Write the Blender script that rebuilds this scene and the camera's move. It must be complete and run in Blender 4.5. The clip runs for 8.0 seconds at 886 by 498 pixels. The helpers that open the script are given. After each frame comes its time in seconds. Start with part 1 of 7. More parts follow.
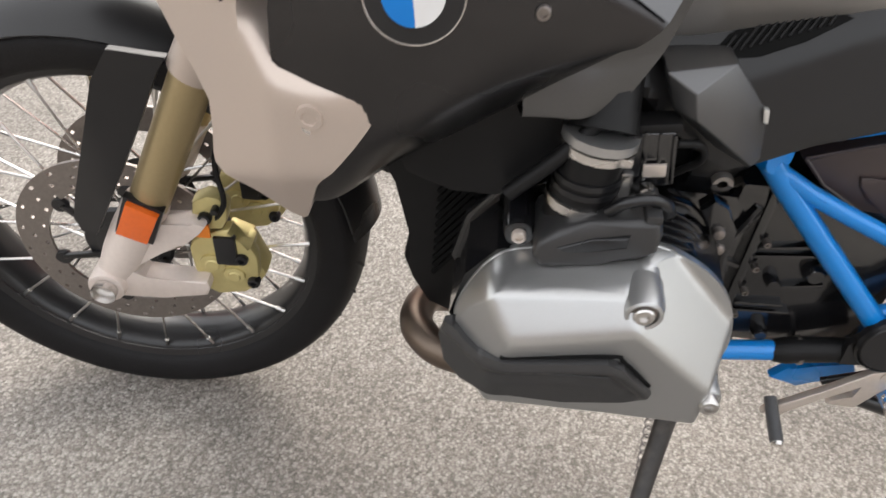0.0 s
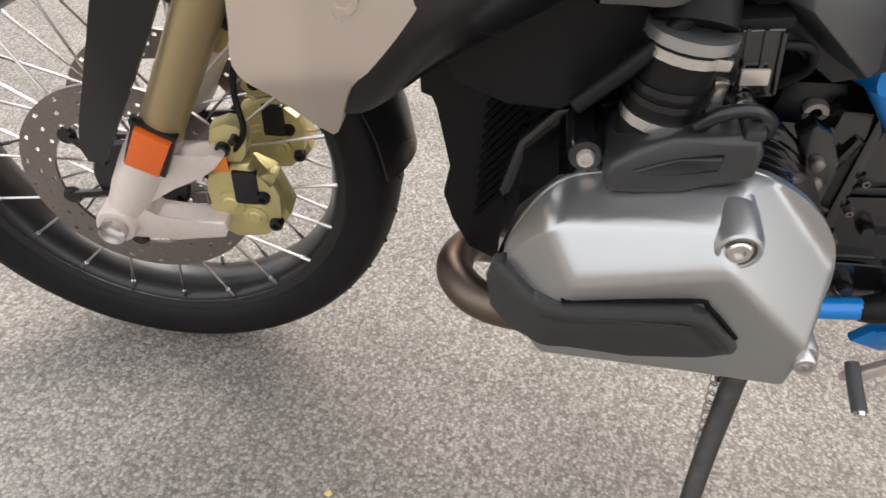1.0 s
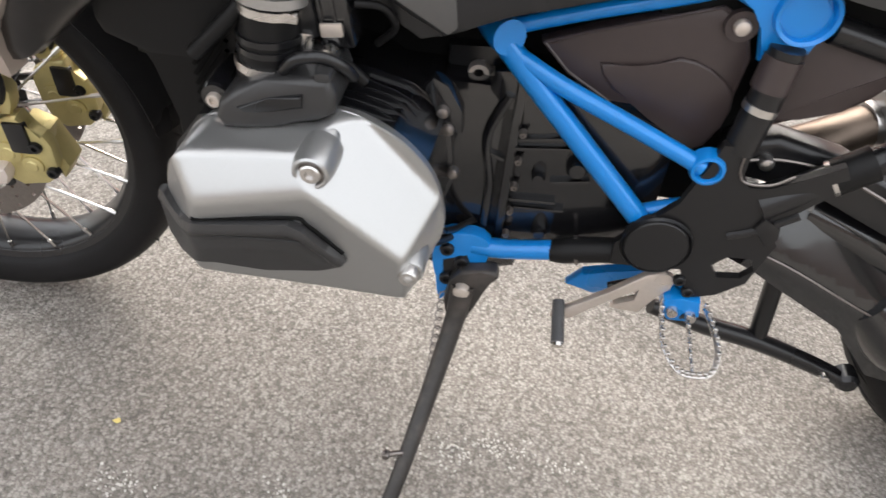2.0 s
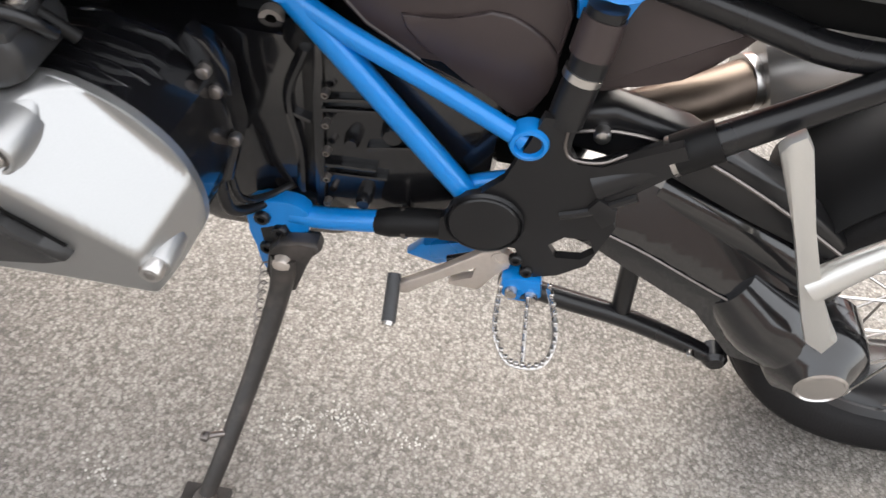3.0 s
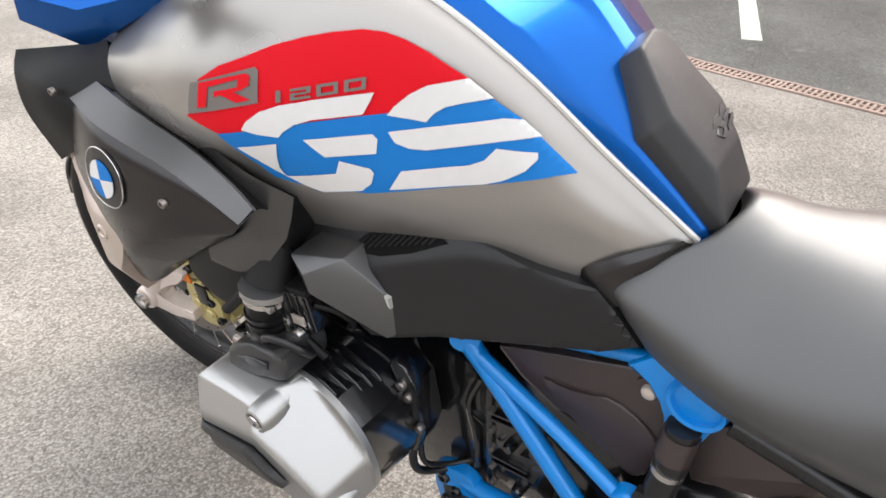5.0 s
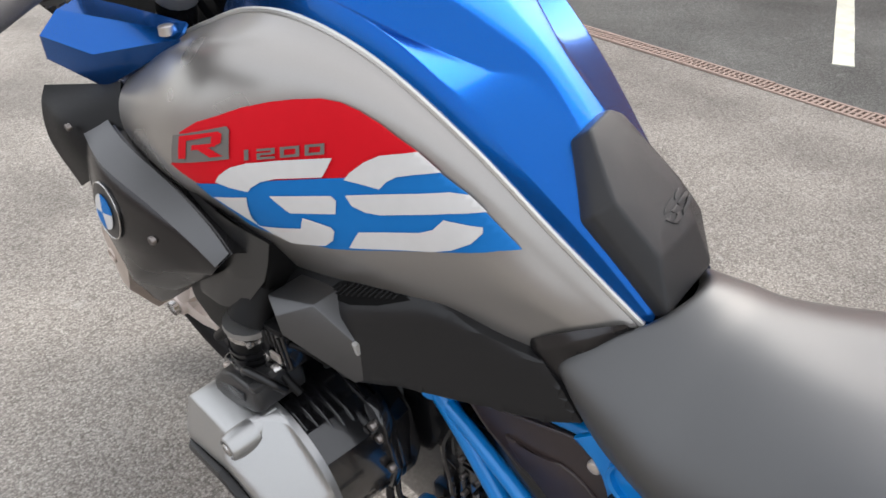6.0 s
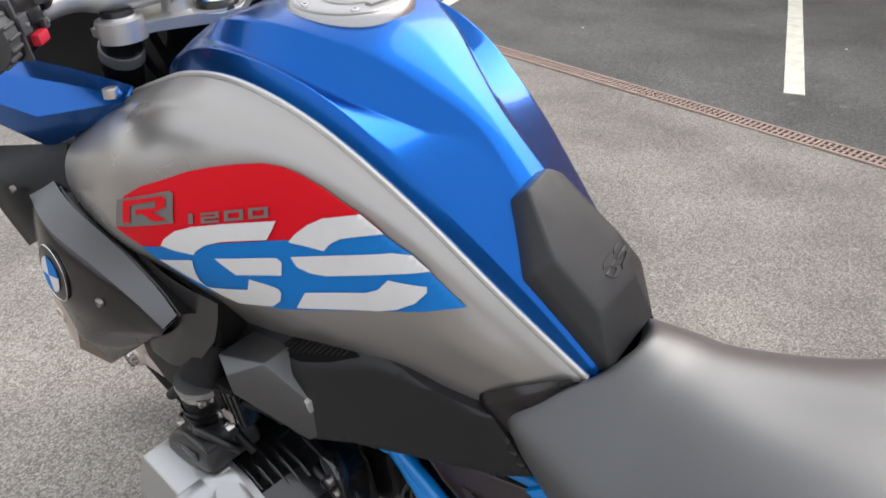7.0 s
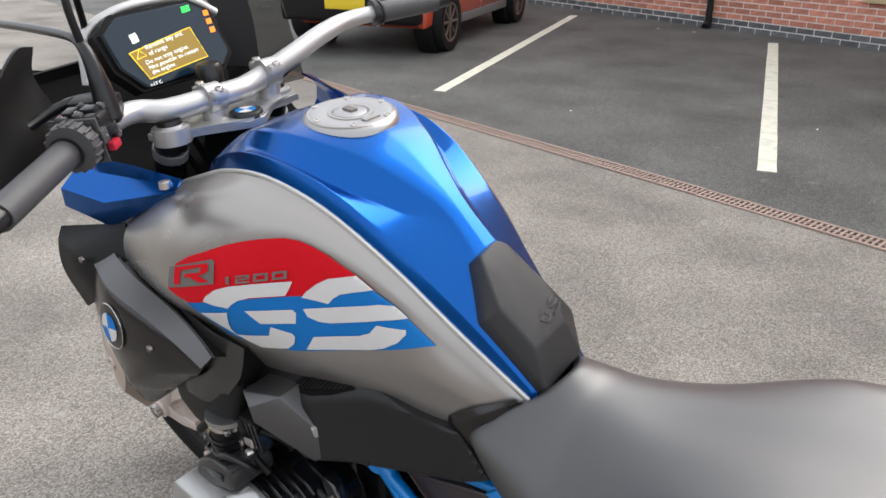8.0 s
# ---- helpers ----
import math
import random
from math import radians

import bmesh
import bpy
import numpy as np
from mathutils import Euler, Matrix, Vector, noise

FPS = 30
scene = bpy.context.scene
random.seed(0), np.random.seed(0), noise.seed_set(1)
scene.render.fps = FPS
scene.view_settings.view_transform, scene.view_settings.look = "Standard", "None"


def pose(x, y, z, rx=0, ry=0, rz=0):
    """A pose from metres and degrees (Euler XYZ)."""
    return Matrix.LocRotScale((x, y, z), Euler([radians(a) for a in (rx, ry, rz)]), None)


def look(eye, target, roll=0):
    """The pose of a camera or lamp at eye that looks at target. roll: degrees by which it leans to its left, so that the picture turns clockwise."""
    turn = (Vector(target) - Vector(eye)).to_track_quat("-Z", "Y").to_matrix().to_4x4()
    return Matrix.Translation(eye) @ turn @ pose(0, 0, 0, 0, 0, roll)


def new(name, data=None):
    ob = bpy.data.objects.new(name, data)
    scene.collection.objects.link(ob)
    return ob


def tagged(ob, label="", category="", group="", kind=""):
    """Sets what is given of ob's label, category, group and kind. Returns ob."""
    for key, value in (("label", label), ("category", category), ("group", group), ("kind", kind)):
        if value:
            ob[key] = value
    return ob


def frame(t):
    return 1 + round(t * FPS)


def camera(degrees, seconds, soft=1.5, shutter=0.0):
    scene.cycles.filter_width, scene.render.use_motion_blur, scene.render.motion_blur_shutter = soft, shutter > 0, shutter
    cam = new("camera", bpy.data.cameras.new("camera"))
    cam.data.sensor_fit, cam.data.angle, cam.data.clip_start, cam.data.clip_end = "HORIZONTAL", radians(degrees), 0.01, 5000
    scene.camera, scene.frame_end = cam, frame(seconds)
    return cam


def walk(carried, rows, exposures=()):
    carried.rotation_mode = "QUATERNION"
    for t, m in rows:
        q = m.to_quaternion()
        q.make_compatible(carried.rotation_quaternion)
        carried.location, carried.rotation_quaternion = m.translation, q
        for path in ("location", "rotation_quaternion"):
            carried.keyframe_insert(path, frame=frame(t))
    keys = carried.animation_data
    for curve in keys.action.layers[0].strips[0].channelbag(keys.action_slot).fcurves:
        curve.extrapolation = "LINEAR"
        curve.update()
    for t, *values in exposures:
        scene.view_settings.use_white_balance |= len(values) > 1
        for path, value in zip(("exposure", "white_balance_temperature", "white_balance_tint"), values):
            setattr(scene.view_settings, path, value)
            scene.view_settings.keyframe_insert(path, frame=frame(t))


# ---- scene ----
cam = camera(62.9, 8.0, shutter=0.25)
PATH = [
    (0, (-0.001, -0.084, 1.008), (-0.077, 1.56, -0.146), 5.4),
    (0.5, (-0.043, -0.051, 0.939), (-0.153, 1.542, -0.265), 5.4),
    (1, (-0.022, -0.027, 0.912), (-0.155, 1.561, -0.296), 5.1),
    (1.5, (0.143, -0.052, 0.924), (0.016, 1.545, -0.272), 5.5),
    (2, (0.327, -0.111, 0.954), (0.214, 1.473, -0.262), 6.2),
    (2.2, (0.376, -0.114, 0.957), (0.267, 1.461, -0.271), 6.5),
    (3.3, (0.528, 0.107, 0.963), (0.525, 1.497, -0.475), 10.0),
    (3.5, (0.538, 0.126, 0.952), (0.394, 1.496, -0.497), 8.6),
    (4, (0.595, 0.165, 1.05), (-0.005, 1.496, -0.318), 1.8),
    (4.5, (0.623, 0.113, 1.162), (-0.21, 1.514, 0.003), 1.0),
    (4.7, (0.665, 0.06, 1.205), (-0.239, 1.462, 0.102), 0.7),
    (5.8, (0.801, 0.142, 1.327), (-0.378, 1.329, 0.231), 0.8),
    (6, (0.809, 0.17, 1.327), (-0.37, 1.362, 0.237), 0.3),
    (6.5, (0.811, 0.195, 1.326), (-0.341, 1.426, 0.251), 0.1),
    (7, (0.822, 0.196, 1.357), (-0.33, 1.471, 0.333), 0.1),
    (7.5, (0.865, 0.164, 1.417), (-0.332, 1.475, 0.495), -0.2),
    (8, (0.993, 0.06, 1.453), (-0.228, 1.401, 0.609), -0.3),
]
walk(cam, [(t, look(eye, target, roll)) for t, eye, target, roll in PATH], [(0, 1.12, 6500), (1, 1.12, 6500), (2, 1.28, 6450), (3.5, 1.4, 6400), (4.0, 1.5, 6400), (4.5, 1.45, 6450), (5.8, 0.76, 6300), (6.5, 0.66, 6200), (8, 0.54, 6250)])

# ---- light ----
world = bpy.data.worlds.new("world")
scene.world = world
world.use_nodes = True
wn, wl = world.node_tree.nodes, world.node_tree.links
sky = wn.new("ShaderNodeTexSky")
sky.sky_type, sky.sun_disc = "NISHITA", False
sky.sun_elevation, sky.sun_rotation = radians(44), radians(8)
sky.air_density, sky.dust_density, sky.ozone_density = 1.0, 4.0, 1.0
# a bright overcast: the sky's colour paled by cloud
cloud = wn.new("ShaderNodeMix")
cloud.data_type = "RGBA"
cloud.inputs[0].default_value = 0.6
cloud.inputs[7].default_value = (9.5, 9.3, 9.0, 1)
wl.new(sky.outputs["Color"], cloud.inputs[6])
wn["Background"].inputs["Strength"].default_value = 0.14
wl.new(cloud.outputs[2], wn["Background"].inputs["Color"])
sun_data = bpy.data.lights.new("sun", "SUN")
sun_data.energy, sun_data.angle, sun_data.color = 1.8, radians(55), (1.0, 0.95, 0.88)
sun = new("sun", sun_data)
sun.matrix_world = look((0.5, 3.4, 3.3), (0.0, 0.0, 0.0))


# ---- materials ----
def material(name, color, rough=0.5, metal=0.0, vary=0.12, scale=30.0, bump=0.0, bump_scale=400.0, coat=0.0, second=None, second_scale=4.0, rough_vary=0.1, spec=0.5, coat_rough=0.06):
    """A surface with colour variation at two scales, uneven gloss and fine relief."""
    m = bpy.data.materials.new(name)
    m.use_nodes = True
    n, l = m.node_tree.nodes, m.node_tree.links
    b = n["Principled BSDF"]
    b.inputs["Metallic"].default_value = metal
    b.inputs["Coat Weight"].default_value = coat
    b.inputs["Coat Roughness"].default_value = coat_rough
    b.inputs["Specular IOR Level"].default_value = spec
    tc = n.new("ShaderNodeTexCoord")
    fine = n.new("ShaderNodeTexNoise")
    fine.inputs["Scale"].default_value, fine.inputs["Detail"].default_value = scale, 5.0
    l.new(tc.outputs["Object"], fine.inputs["Vector"])
    wide = n.new("ShaderNodeTexNoise")
    wide.inputs["Scale"].default_value, wide.inputs["Detail"].default_value = second_scale, 3.0
    l.new(tc.outputs["Object"], wide.inputs["Vector"])
    ramp = n.new("ShaderNodeMix")
    ramp.data_type = "RGBA"
    dark = [c * (1 - vary) for c in color]
    light = [min(1, c * (1 + vary)) for c in color]
    ramp.inputs[6].default_value, ramp.inputs[7].default_value = (*dark, 1), (*light, 1)
    l.new(fine.outputs["Fac"], ramp.inputs[0])
    out = ramp.outputs[2]
    if second:
        sharp = n.new("ShaderNodeMapRange")
        sharp.inputs["From Min"].default_value, sharp.inputs["From Max"].default_value = 0.45, 0.7
        l.new(wide.outputs["Fac"], sharp.inputs["Value"])
        mix = n.new("ShaderNodeMix")
        mix.data_type = "RGBA"
        mix.inputs[7].default_value = (*second, 1)
        l.new(sharp.outputs["Result"], mix.inputs[0])
        l.new(out, mix.inputs[6])
        out = mix.outputs[2]
    l.new(out, b.inputs["Base Color"])
    rr = n.new("ShaderNodeMapRange")
    rr.inputs["To Min"].default_value, rr.inputs["To Max"].default_value = max(0.02, rough - rough_vary), min(1, rough + rough_vary)
    l.new(wide.outputs["Fac"], rr.inputs["Value"])
    l.new(rr.outputs["Result"], b.inputs["Roughness"])
    if bump:
        bn = n.new("ShaderNodeTexNoise")
        bn.inputs["Scale"].default_value, bn.inputs["Detail"].default_value = bump_scale, 3.0
        l.new(tc.outputs["Object"], bn.inputs["Vector"])
        bp = n.new("ShaderNodeBump")
        bp.inputs["Strength"].default_value, bp.inputs["Distance"].default_value = bump, 0.002
        l.new(bn.outputs["Fac"], bp.inputs["Height"])
        l.new(bp.outputs["Normal"], b.inputs["Normal"])
    return m


def emitter(name, color, strength):
    m = bpy.data.materials.new(name)
    m.use_nodes = True
    b = m.node_tree.nodes["Principled BSDF"]
    b.inputs["Base Color"].default_value = (*[c * 0.3 for c in color], 1)
    b.inputs["Emission Color"].default_value = (*color, 1)
    b.inputs["Emission Strength"].default_value = strength
    b.inputs["Roughness"].default_value = 0.25
    return m


GUARD_PLASTIC = material("grey_black_guard_plastic", (0.026, 0.0255, 0.026), 0.36, vary=0.12, scale=60, bump=0.1, bump_scale=900)
BLACK_PLASTIC = material("black_plastic", (0.008, 0.0078, 0.008), 0.46, vary=0.15, scale=60, bump=0.15, bump_scale=900, spec=0.2)
SATIN_BLACK = material("satin_black_paint", (0.008, 0.008, 0.009), 0.3, vary=0.2, scale=25)
ENGINE_BLACK = material("black_engine_paint", (0.007, 0.007, 0.008), 0.19, vary=0.3, scale=40, bump=0.04, bump_scale=200, rough_vary=0.06, coat=0.8)
TRIM_GREY = material("satin_grey_trim", (0.105, 0.104, 0.104), 0.34, 0.85, vary=0.06, scale=500)
SIDE_COVER = material("matt_black_cover_plastic", (0.011, 0.0108, 0.0115), 0.34, vary=0.12, scale=40, spec=0.36)
# cover corner; also the painted sheen on the fairing chamfer
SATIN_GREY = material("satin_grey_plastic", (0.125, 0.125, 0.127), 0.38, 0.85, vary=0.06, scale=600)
FAIRING_GREY = material("dark_granite_metallic_paint", (0.058, 0.056, 0.057), 0.27, 0.92, vary=0.08, scale=500)
DARK_PANEL = material("dark_anthracite_paint", (0.013, 0.0125, 0.013), 0.30, vary=0.12, scale=40, spec=0.4)
SIDE_PANEL = material("brown_black_plastic", (0.043, 0.031, 0.030), 0.38, vary=0.15, scale=40, bump=0.1, bump_scale=900)
RUBBER = material("tyre_rubber", (0.0075, 0.007, 0.0075), 0.6, vary=0.3, scale=25, bump=0.3, bump_scale=300, spec=0.22)
GREY_METAL = material("matt_grey_metallic_paint", (0.37, 0.352, 0.333), 0.3, 0.75, vary=0.06, scale=900, second_scale=3)
SILVER_PAINT = material("silver_metallic_paint", (0.62, 0.61, 0.58), 0.34, 0.65, vary=0.05, scale=900)
COVER_METAL = material("grey_valve_cover_paint", (0.44, 0.44, 0.435), 0.34, 0.85, vary=0.05, scale=700)
TITAN_PAINT = material("warm_silver_paint", (0.52, 0.44, 0.385), 0.36, 0.6, vary=0.05, scale=900)
BLUE_PAINT = material("blue_metallic_paint", (0.001, 0.088, 0.37), 0.25, 0.92, vary=0.06, scale=1500, coat=0.3, rough_vary=0.04, coat_rough=0.03)
BLUE_FRAME = material("blue_frame_paint", (0.002, 0.205, 0.61), 0.30, 0.1, vary=0.06, scale=60, coat=0.35)
GOLD = material("gold_anodised_caliper", (0.56, 0.48, 0.22), 0.4, 0.5, vary=0.12, scale=80, bump=0.2, bump_scale=400)
FORK_GOLD = material("bronze_fork_tube", (0.36, 0.28, 0.15), 0.36, 0.6, vary=0.06, scale=200)
FORK_WHITE = material("pale_cast_fork_foot", (0.66, 0.58, 0.53), 0.5, 0.25, vary=0.08, scale=150, bump=0.2, bump_scale=600)
STEEL = material("bright_steel", (0.62, 0.60, 0.58), 0.28, 1.0, vary=0.1, scale=120)
ALU = material("brushed_aluminium", (0.53, 0.525, 0.52), 0.46, 0.8, vary=0.06, scale=300)
CAP_ALU = material("dull_cap_aluminium", (0.40, 0.395, 0.39), 0.36, 0.85, vary=0.08, scale=300)
DISC = material("brake_disc_steel", (0.25, 0.225, 0.21), 0.34, 0.9, vary=0.18, scale=200)
LEVER = material("pale_lever_alloy", (0.62, 0.55, 0.49), 0.4, 0.6, vary=0.08, scale=160)
STAND = material("worn_black_stand_paint", (0.026, 0.023, 0.021), 0.45, vary=0.3, scale=70, second=(0.06, 0.05, 0.044), second_scale=30)
EXHAUST = material("tarnished_exhaust_steel", (0.16, 0.125, 0.10), 0.40, 0.9, vary=0.25, scale=30)
SEAT_MAT = material("black_seat_vinyl", (0.012, 0.0128, 0.014), 0.46, vary=0.1, scale=60, bump=0.10, bump_scale=1200, rough_vary=0.03, coat=1.0, spec=1.0, coat_rough=0.42)
GRIP_RUBBER = material("grey_grip_rubber", (0.065, 0.065, 0.068), 0.42, vary=0.12, scale=90, bump=0.3, bump_scale=1400)
PAD_RUBBER = material("tank_pad_rubber", (0.024, 0.0245, 0.026), 0.36, vary=0.1, scale=80, bump=0.3, bump_scale=1500)
RED_DECAL = material("red_decal", (0.60, 0.005, 0.014), 0.5, vary=0.04, scale=80, spec=0.15)
BLUE_DECAL = material("blue_decal", (0.012, 0.16, 0.48), 0.5, vary=0.04, scale=80, spec=0.15)
WHITE_DECAL = material("white_decal", (0.62, 0.61, 0.60), 0.5, vary=0.04, scale=80, spec=0.2)
GREY_DECAL = material("grey_decal", (0.16, 0.145, 0.135), 0.5, vary=0.04, scale=80, spec=0.2)
# near-black with little gloss; also darkens the gaps behind parts
LINER = material("matt_black_liner", (0.006, 0.006, 0.006), 0.85, vary=0.2, scale=40, spec=0.1)
ORANGE = material("amber_reflector", (0.66, 0.11, 0.006), 0.25, vary=0.1, scale=200, coat=0.6)


# ---- mesh helpers ----
def link_mesh(name, bm, mat, smooth=40):
    bmesh.ops.recalc_face_normals(bm, faces=bm.faces)
    me = bpy.data.meshes.new(name)
    bm.to_mesh(me)
    bm.free()
    me.materials.append(mat)
    if smooth:
        me.shade_smooth()
        me.set_sharp_from_angle(angle=radians(smooth))
    return new(name, me)


def part(name, bm, mat, parent, label="", smooth=40):
    ob = link_mesh(name, bm, mat, smooth)
    ob.parent = parent
    if label:
        tagged(ob, label)
    return ob


def thing(name, bm, mat, label, category, group="", kind="", smooth=40):
    return tagged(link_mesh(name, bm, mat, smooth), label, category, group, kind)


def empty(name, m, parent=None):
    ob = new(name)
    ob.matrix_basis = m
    ob.parent = parent
    return ob


def catmull(points, n, closed=False):
    """A smooth line through the points with n steps per span."""
    pts = [Vector(p) for p in points]
    k = len(pts)
    out = []
    spans = k if closed else k - 1
    for i in range(spans):
        if closed:
            a, b, c, d = pts[(i - 1) % k], pts[i], pts[(i + 1) % k], pts[(i + 2) % k]
        else:
            b, c = pts[i], pts[i + 1]
            a = pts[i - 1] if i else b * 2 - c
            d = pts[i + 2] if i + 2 < k else c * 2 - b
        for j in range(n):
            t = j / n
            out.append(0.5 * ((2 * b) + (c - a) * t + (2 * a - 5 * b + 4 * c - d) * t * t + (3 * b - a - 3 * c + d) * t ** 3))
    if not closed:
        out.append(pts[-1])
    return out


def rings(loops, close=True, caps=True, bm=None):
    """Skin over a row of loops with equal numbers of points."""
    bm = bm or bmesh.new()
    rows = [[bm.verts.new(p) for p in loop] for loop in loops]
    k = len(rows[0])
    for r0, r1 in zip(rows, rows[1:]):
        for i in range(k if close else k - 1):
            j = (i + 1) % k
            bm.faces.new((r0[i], r0[j], r1[j], r1[i]))
    if caps and close:
        bm.faces.new(rows[0])
        bm.faces.new(rows[-1])
    return bm


def tube(points, r, seg=12, smooth=6, caps=True, bm=None, flat=1.0):
    """A round bar along a line. r: one radius or one for each point."""
    line = catmull(points, smooth) if smooth else [Vector(p) for p in points]
    n = len(line)
    if isinstance(r, (int, float)):
        radii = [r] * n
    else:
        radii = [r[min(int(i / max(1, smooth)), len(r) - 1)] + (r[min(int(i / max(1, smooth)) + 1, len(r) - 1)] - r[min(int(i / max(1, smooth)), len(r) - 1)]) * ((i % max(1, smooth)) / max(1, smooth)) for i in range(n)]
    loops, side = [], None
    for i, p in enumerate(line):
        d = (line[min(i + 1, n - 1)] - line[max(i - 1, 0)]).normalized()
        if side is None:
            side = d.orthogonal().normalized()
        side = (side - d * side.dot(d)).normalized()
        up = d.cross(side)
        loops.append([p + (side * math.cos(a) * flat + up * math.sin(a)) * radii[i] for a in (2 * math.pi * s / seg for s in range(seg))])
    return rings(loops, True, caps, bm)


def lathe(profile, seg=48, axis="y", bm=None, at=(0, 0, 0), closed=False):
    """Turn a profile of (radius, along) about an axis."""
    loops = []
    prof = list(profile) + ([profile[0]] if closed else [])
    for r, h in prof:
        loop = []
        for s in range(seg):
            a = 2 * math.pi * s / seg
            c, d = r * math.cos(a), r * math.sin(a)
            v = {"x": (h, c, d), "y": (c, h, d), "z": (c, d, h)}[axis]
            loop.append(Vector(v) + Vector(at))
        loops.append(loop)
    bm = bm or bmesh.new()
    b2 = rings(loops, True, not closed and profile[0][0] > 1e-6 and profile[-1][0] > 1e-6, bm)
    bmesh.ops.remove_doubles(b2, verts=b2.verts, dist=1e-6)
    return b2


def plate(outline, y0, y1, bevel=0.003, bm=None, seg=2):
    """A flat plate in the x-z plane between two depths, its edges rounded. y0, y1: a number or a function of x and z."""
    bm = bm or bmesh.new()
    f0 = y0 if callable(y0) else (lambda x, z: y0)
    f1 = y1 if callable(y1) else (lambda x, z: y1)
    a = [bm.verts.new((x, f0(x, z), z)) for x, z in outline]
    b = [bm.verts.new((x, f1(x, z), z)) for x, z in outline]
    front = bm.faces.new(a)
    back = bm.faces.new(b[::-1])
    k = len(a)
    for i in range(k):
        j = (i + 1) % k
        bm.faces.new((a[j], a[i], b[i], b[j]))
    if bevel:
        edges = [e for e in front.edges] + [e for e in back.edges]
        bmesh.ops.bevel(bm, geom=edges, offset=bevel, segments=seg, affect="EDGES", profile=0.6)
    return bm


def block(size, at=(0, 0, 0), bevel=0.003, rot=None, bm=None, seg=2):
    """A box with rounded edges."""
    b2 = bmesh.new()
    bmesh.ops.create_cube(b2, size=1.0, matrix=Matrix.Diagonal((*size, 1)))
    if bevel:
        bmesh.ops.bevel(b2, geom=list(b2.edges), offset=bevel, segments=seg, affect="EDGES", profile=0.6)
    m = Matrix.Translation(at) @ (rot.to_4x4() if rot else Matrix())
    b2.transform(m)
    if bm is None:
        return b2
    me = bpy.data.meshes.new("tmp")
    b2.to_mesh(me)
    b2.free()
    bm.from_mesh(me)
    bpy.data.meshes.remove(me)
    return bm


def sheet(rows, nu=6, nv=6, thick=0.0):
    """A smooth skin through a grid of points, with a thickness away from the given side."""
    lines = [catmull(r, nv) for r in rows]
    cols = [catmull([ln[j] for ln in lines], nu) for j in range(len(lines[0]))]
    grid = [[cols[j][i] for j in range(len(cols))] for i in range(len(cols[0]))]
    bm = rings(grid, False, False)
    if thick:
        bmesh.ops.recalc_face_normals(bm, faces=bm.faces)
        bmesh.ops.solidify(bm, geom=list(bm.faces), thickness=thick)
    return bm


def relief(outline, height, back, step=0.006):
    """A solid whose face stands out to y = -height(x, z) over an outline, closed by a flat back."""
    bm = bmesh.new()
    bm.faces.new([bm.verts.new((x, 0, z)) for x, z in outline])
    xs, zs = [p[0] for p in outline], [p[1] for p in outline]
    for axis, lo, hi in ((0, min(xs), max(xs)), (2, min(zs), max(zs))):
        k = int((hi - lo) / step)
        for i in range(1, k + 1):
            co, no = [0, 0, 0], [0, 0, 0]
            co[axis], no[axis] = lo + (hi - lo) * i / (k + 1), 1
            bmesh.ops.bisect_plane(bm, geom=list(bm.verts) + list(bm.edges) + list(bm.faces), plane_co=co, plane_no=no)
    bmesh.ops.triangulate(bm, faces=[f for f in bm.faces if len(f.verts) > 4])
    res = bmesh.ops.extrude_face_region(bm, geom=list(bm.faces))
    behind = {g for g in res["geom"] if isinstance(g, bmesh.types.BMVert)}
    for v in bm.verts:
        v.co.y = back if v in behind else -height(v.co.x, v.co.z)
    return bm


def soft_min(values, s=0.002):
    """The least of some numbers, rounded where two are close."""
    m = min(values)
    return m - s * math.log(sum(math.exp((m - v) / s) for v in values))


def dome(outline, height, back, steps=22):
    """Like relief(), built of loops that shrink towards the middle, for a smooth rim."""
    cx, cz = sum(p[0] for p in outline) / len(outline), sum(p[1] for p in outline) / len(outline)
    loops = [[Vector((x, back, z)) for x, z in outline]]
    for i in range(steps):
        k = 1.0 - (i / steps) ** 1.15
        ring = [(cx + (x - cx) * k, cz + (z - cz) * k) for x, z in outline]
        loops.append([Vector((x, -height(x, z), z)) for x, z in ring])
    return rings(loops)


def smooth_outline(points, n=3):
    return [(p.x, p.y) for p in catmull([(x, z, 0) for x, z in points], n, True)]


def line_gap(x, z, line):
    """The distance from (x, z) to a line of points."""
    best = 9.0
    for (ax, az), (bx, bz) in zip(line, line[1:]):
        dx, dz = bx - ax, bz - az
        k = max(0.0, min(1.0, ((x - ax) * dx + (z - az) * dz) / (dx * dx + dz * dz)))
        best = min(best, math.hypot(x - ax - dx * k, z - az - dz * k))
    return best


def creased(rows, nv=6, soft=0.14):
    """A skin that runs smoothly along its rows and folds at each row, the fold slightly rounded."""
    lines = [catmull(r, nv) for r in rows]
    out = [lines[0]]
    for a, b, c in zip(lines, lines[1:], lines[2:]):
        near = [q.lerp(p, soft) for p, q in zip(a, b)]
        far = [q.lerp(p, soft) for p, q in zip(c, b)]
        out += [near, [(p + q + r * 2) / 4 for p, q, r in zip(near, far, b)], far]
    out.append(lines[-1])
    return rings(out, False, False)


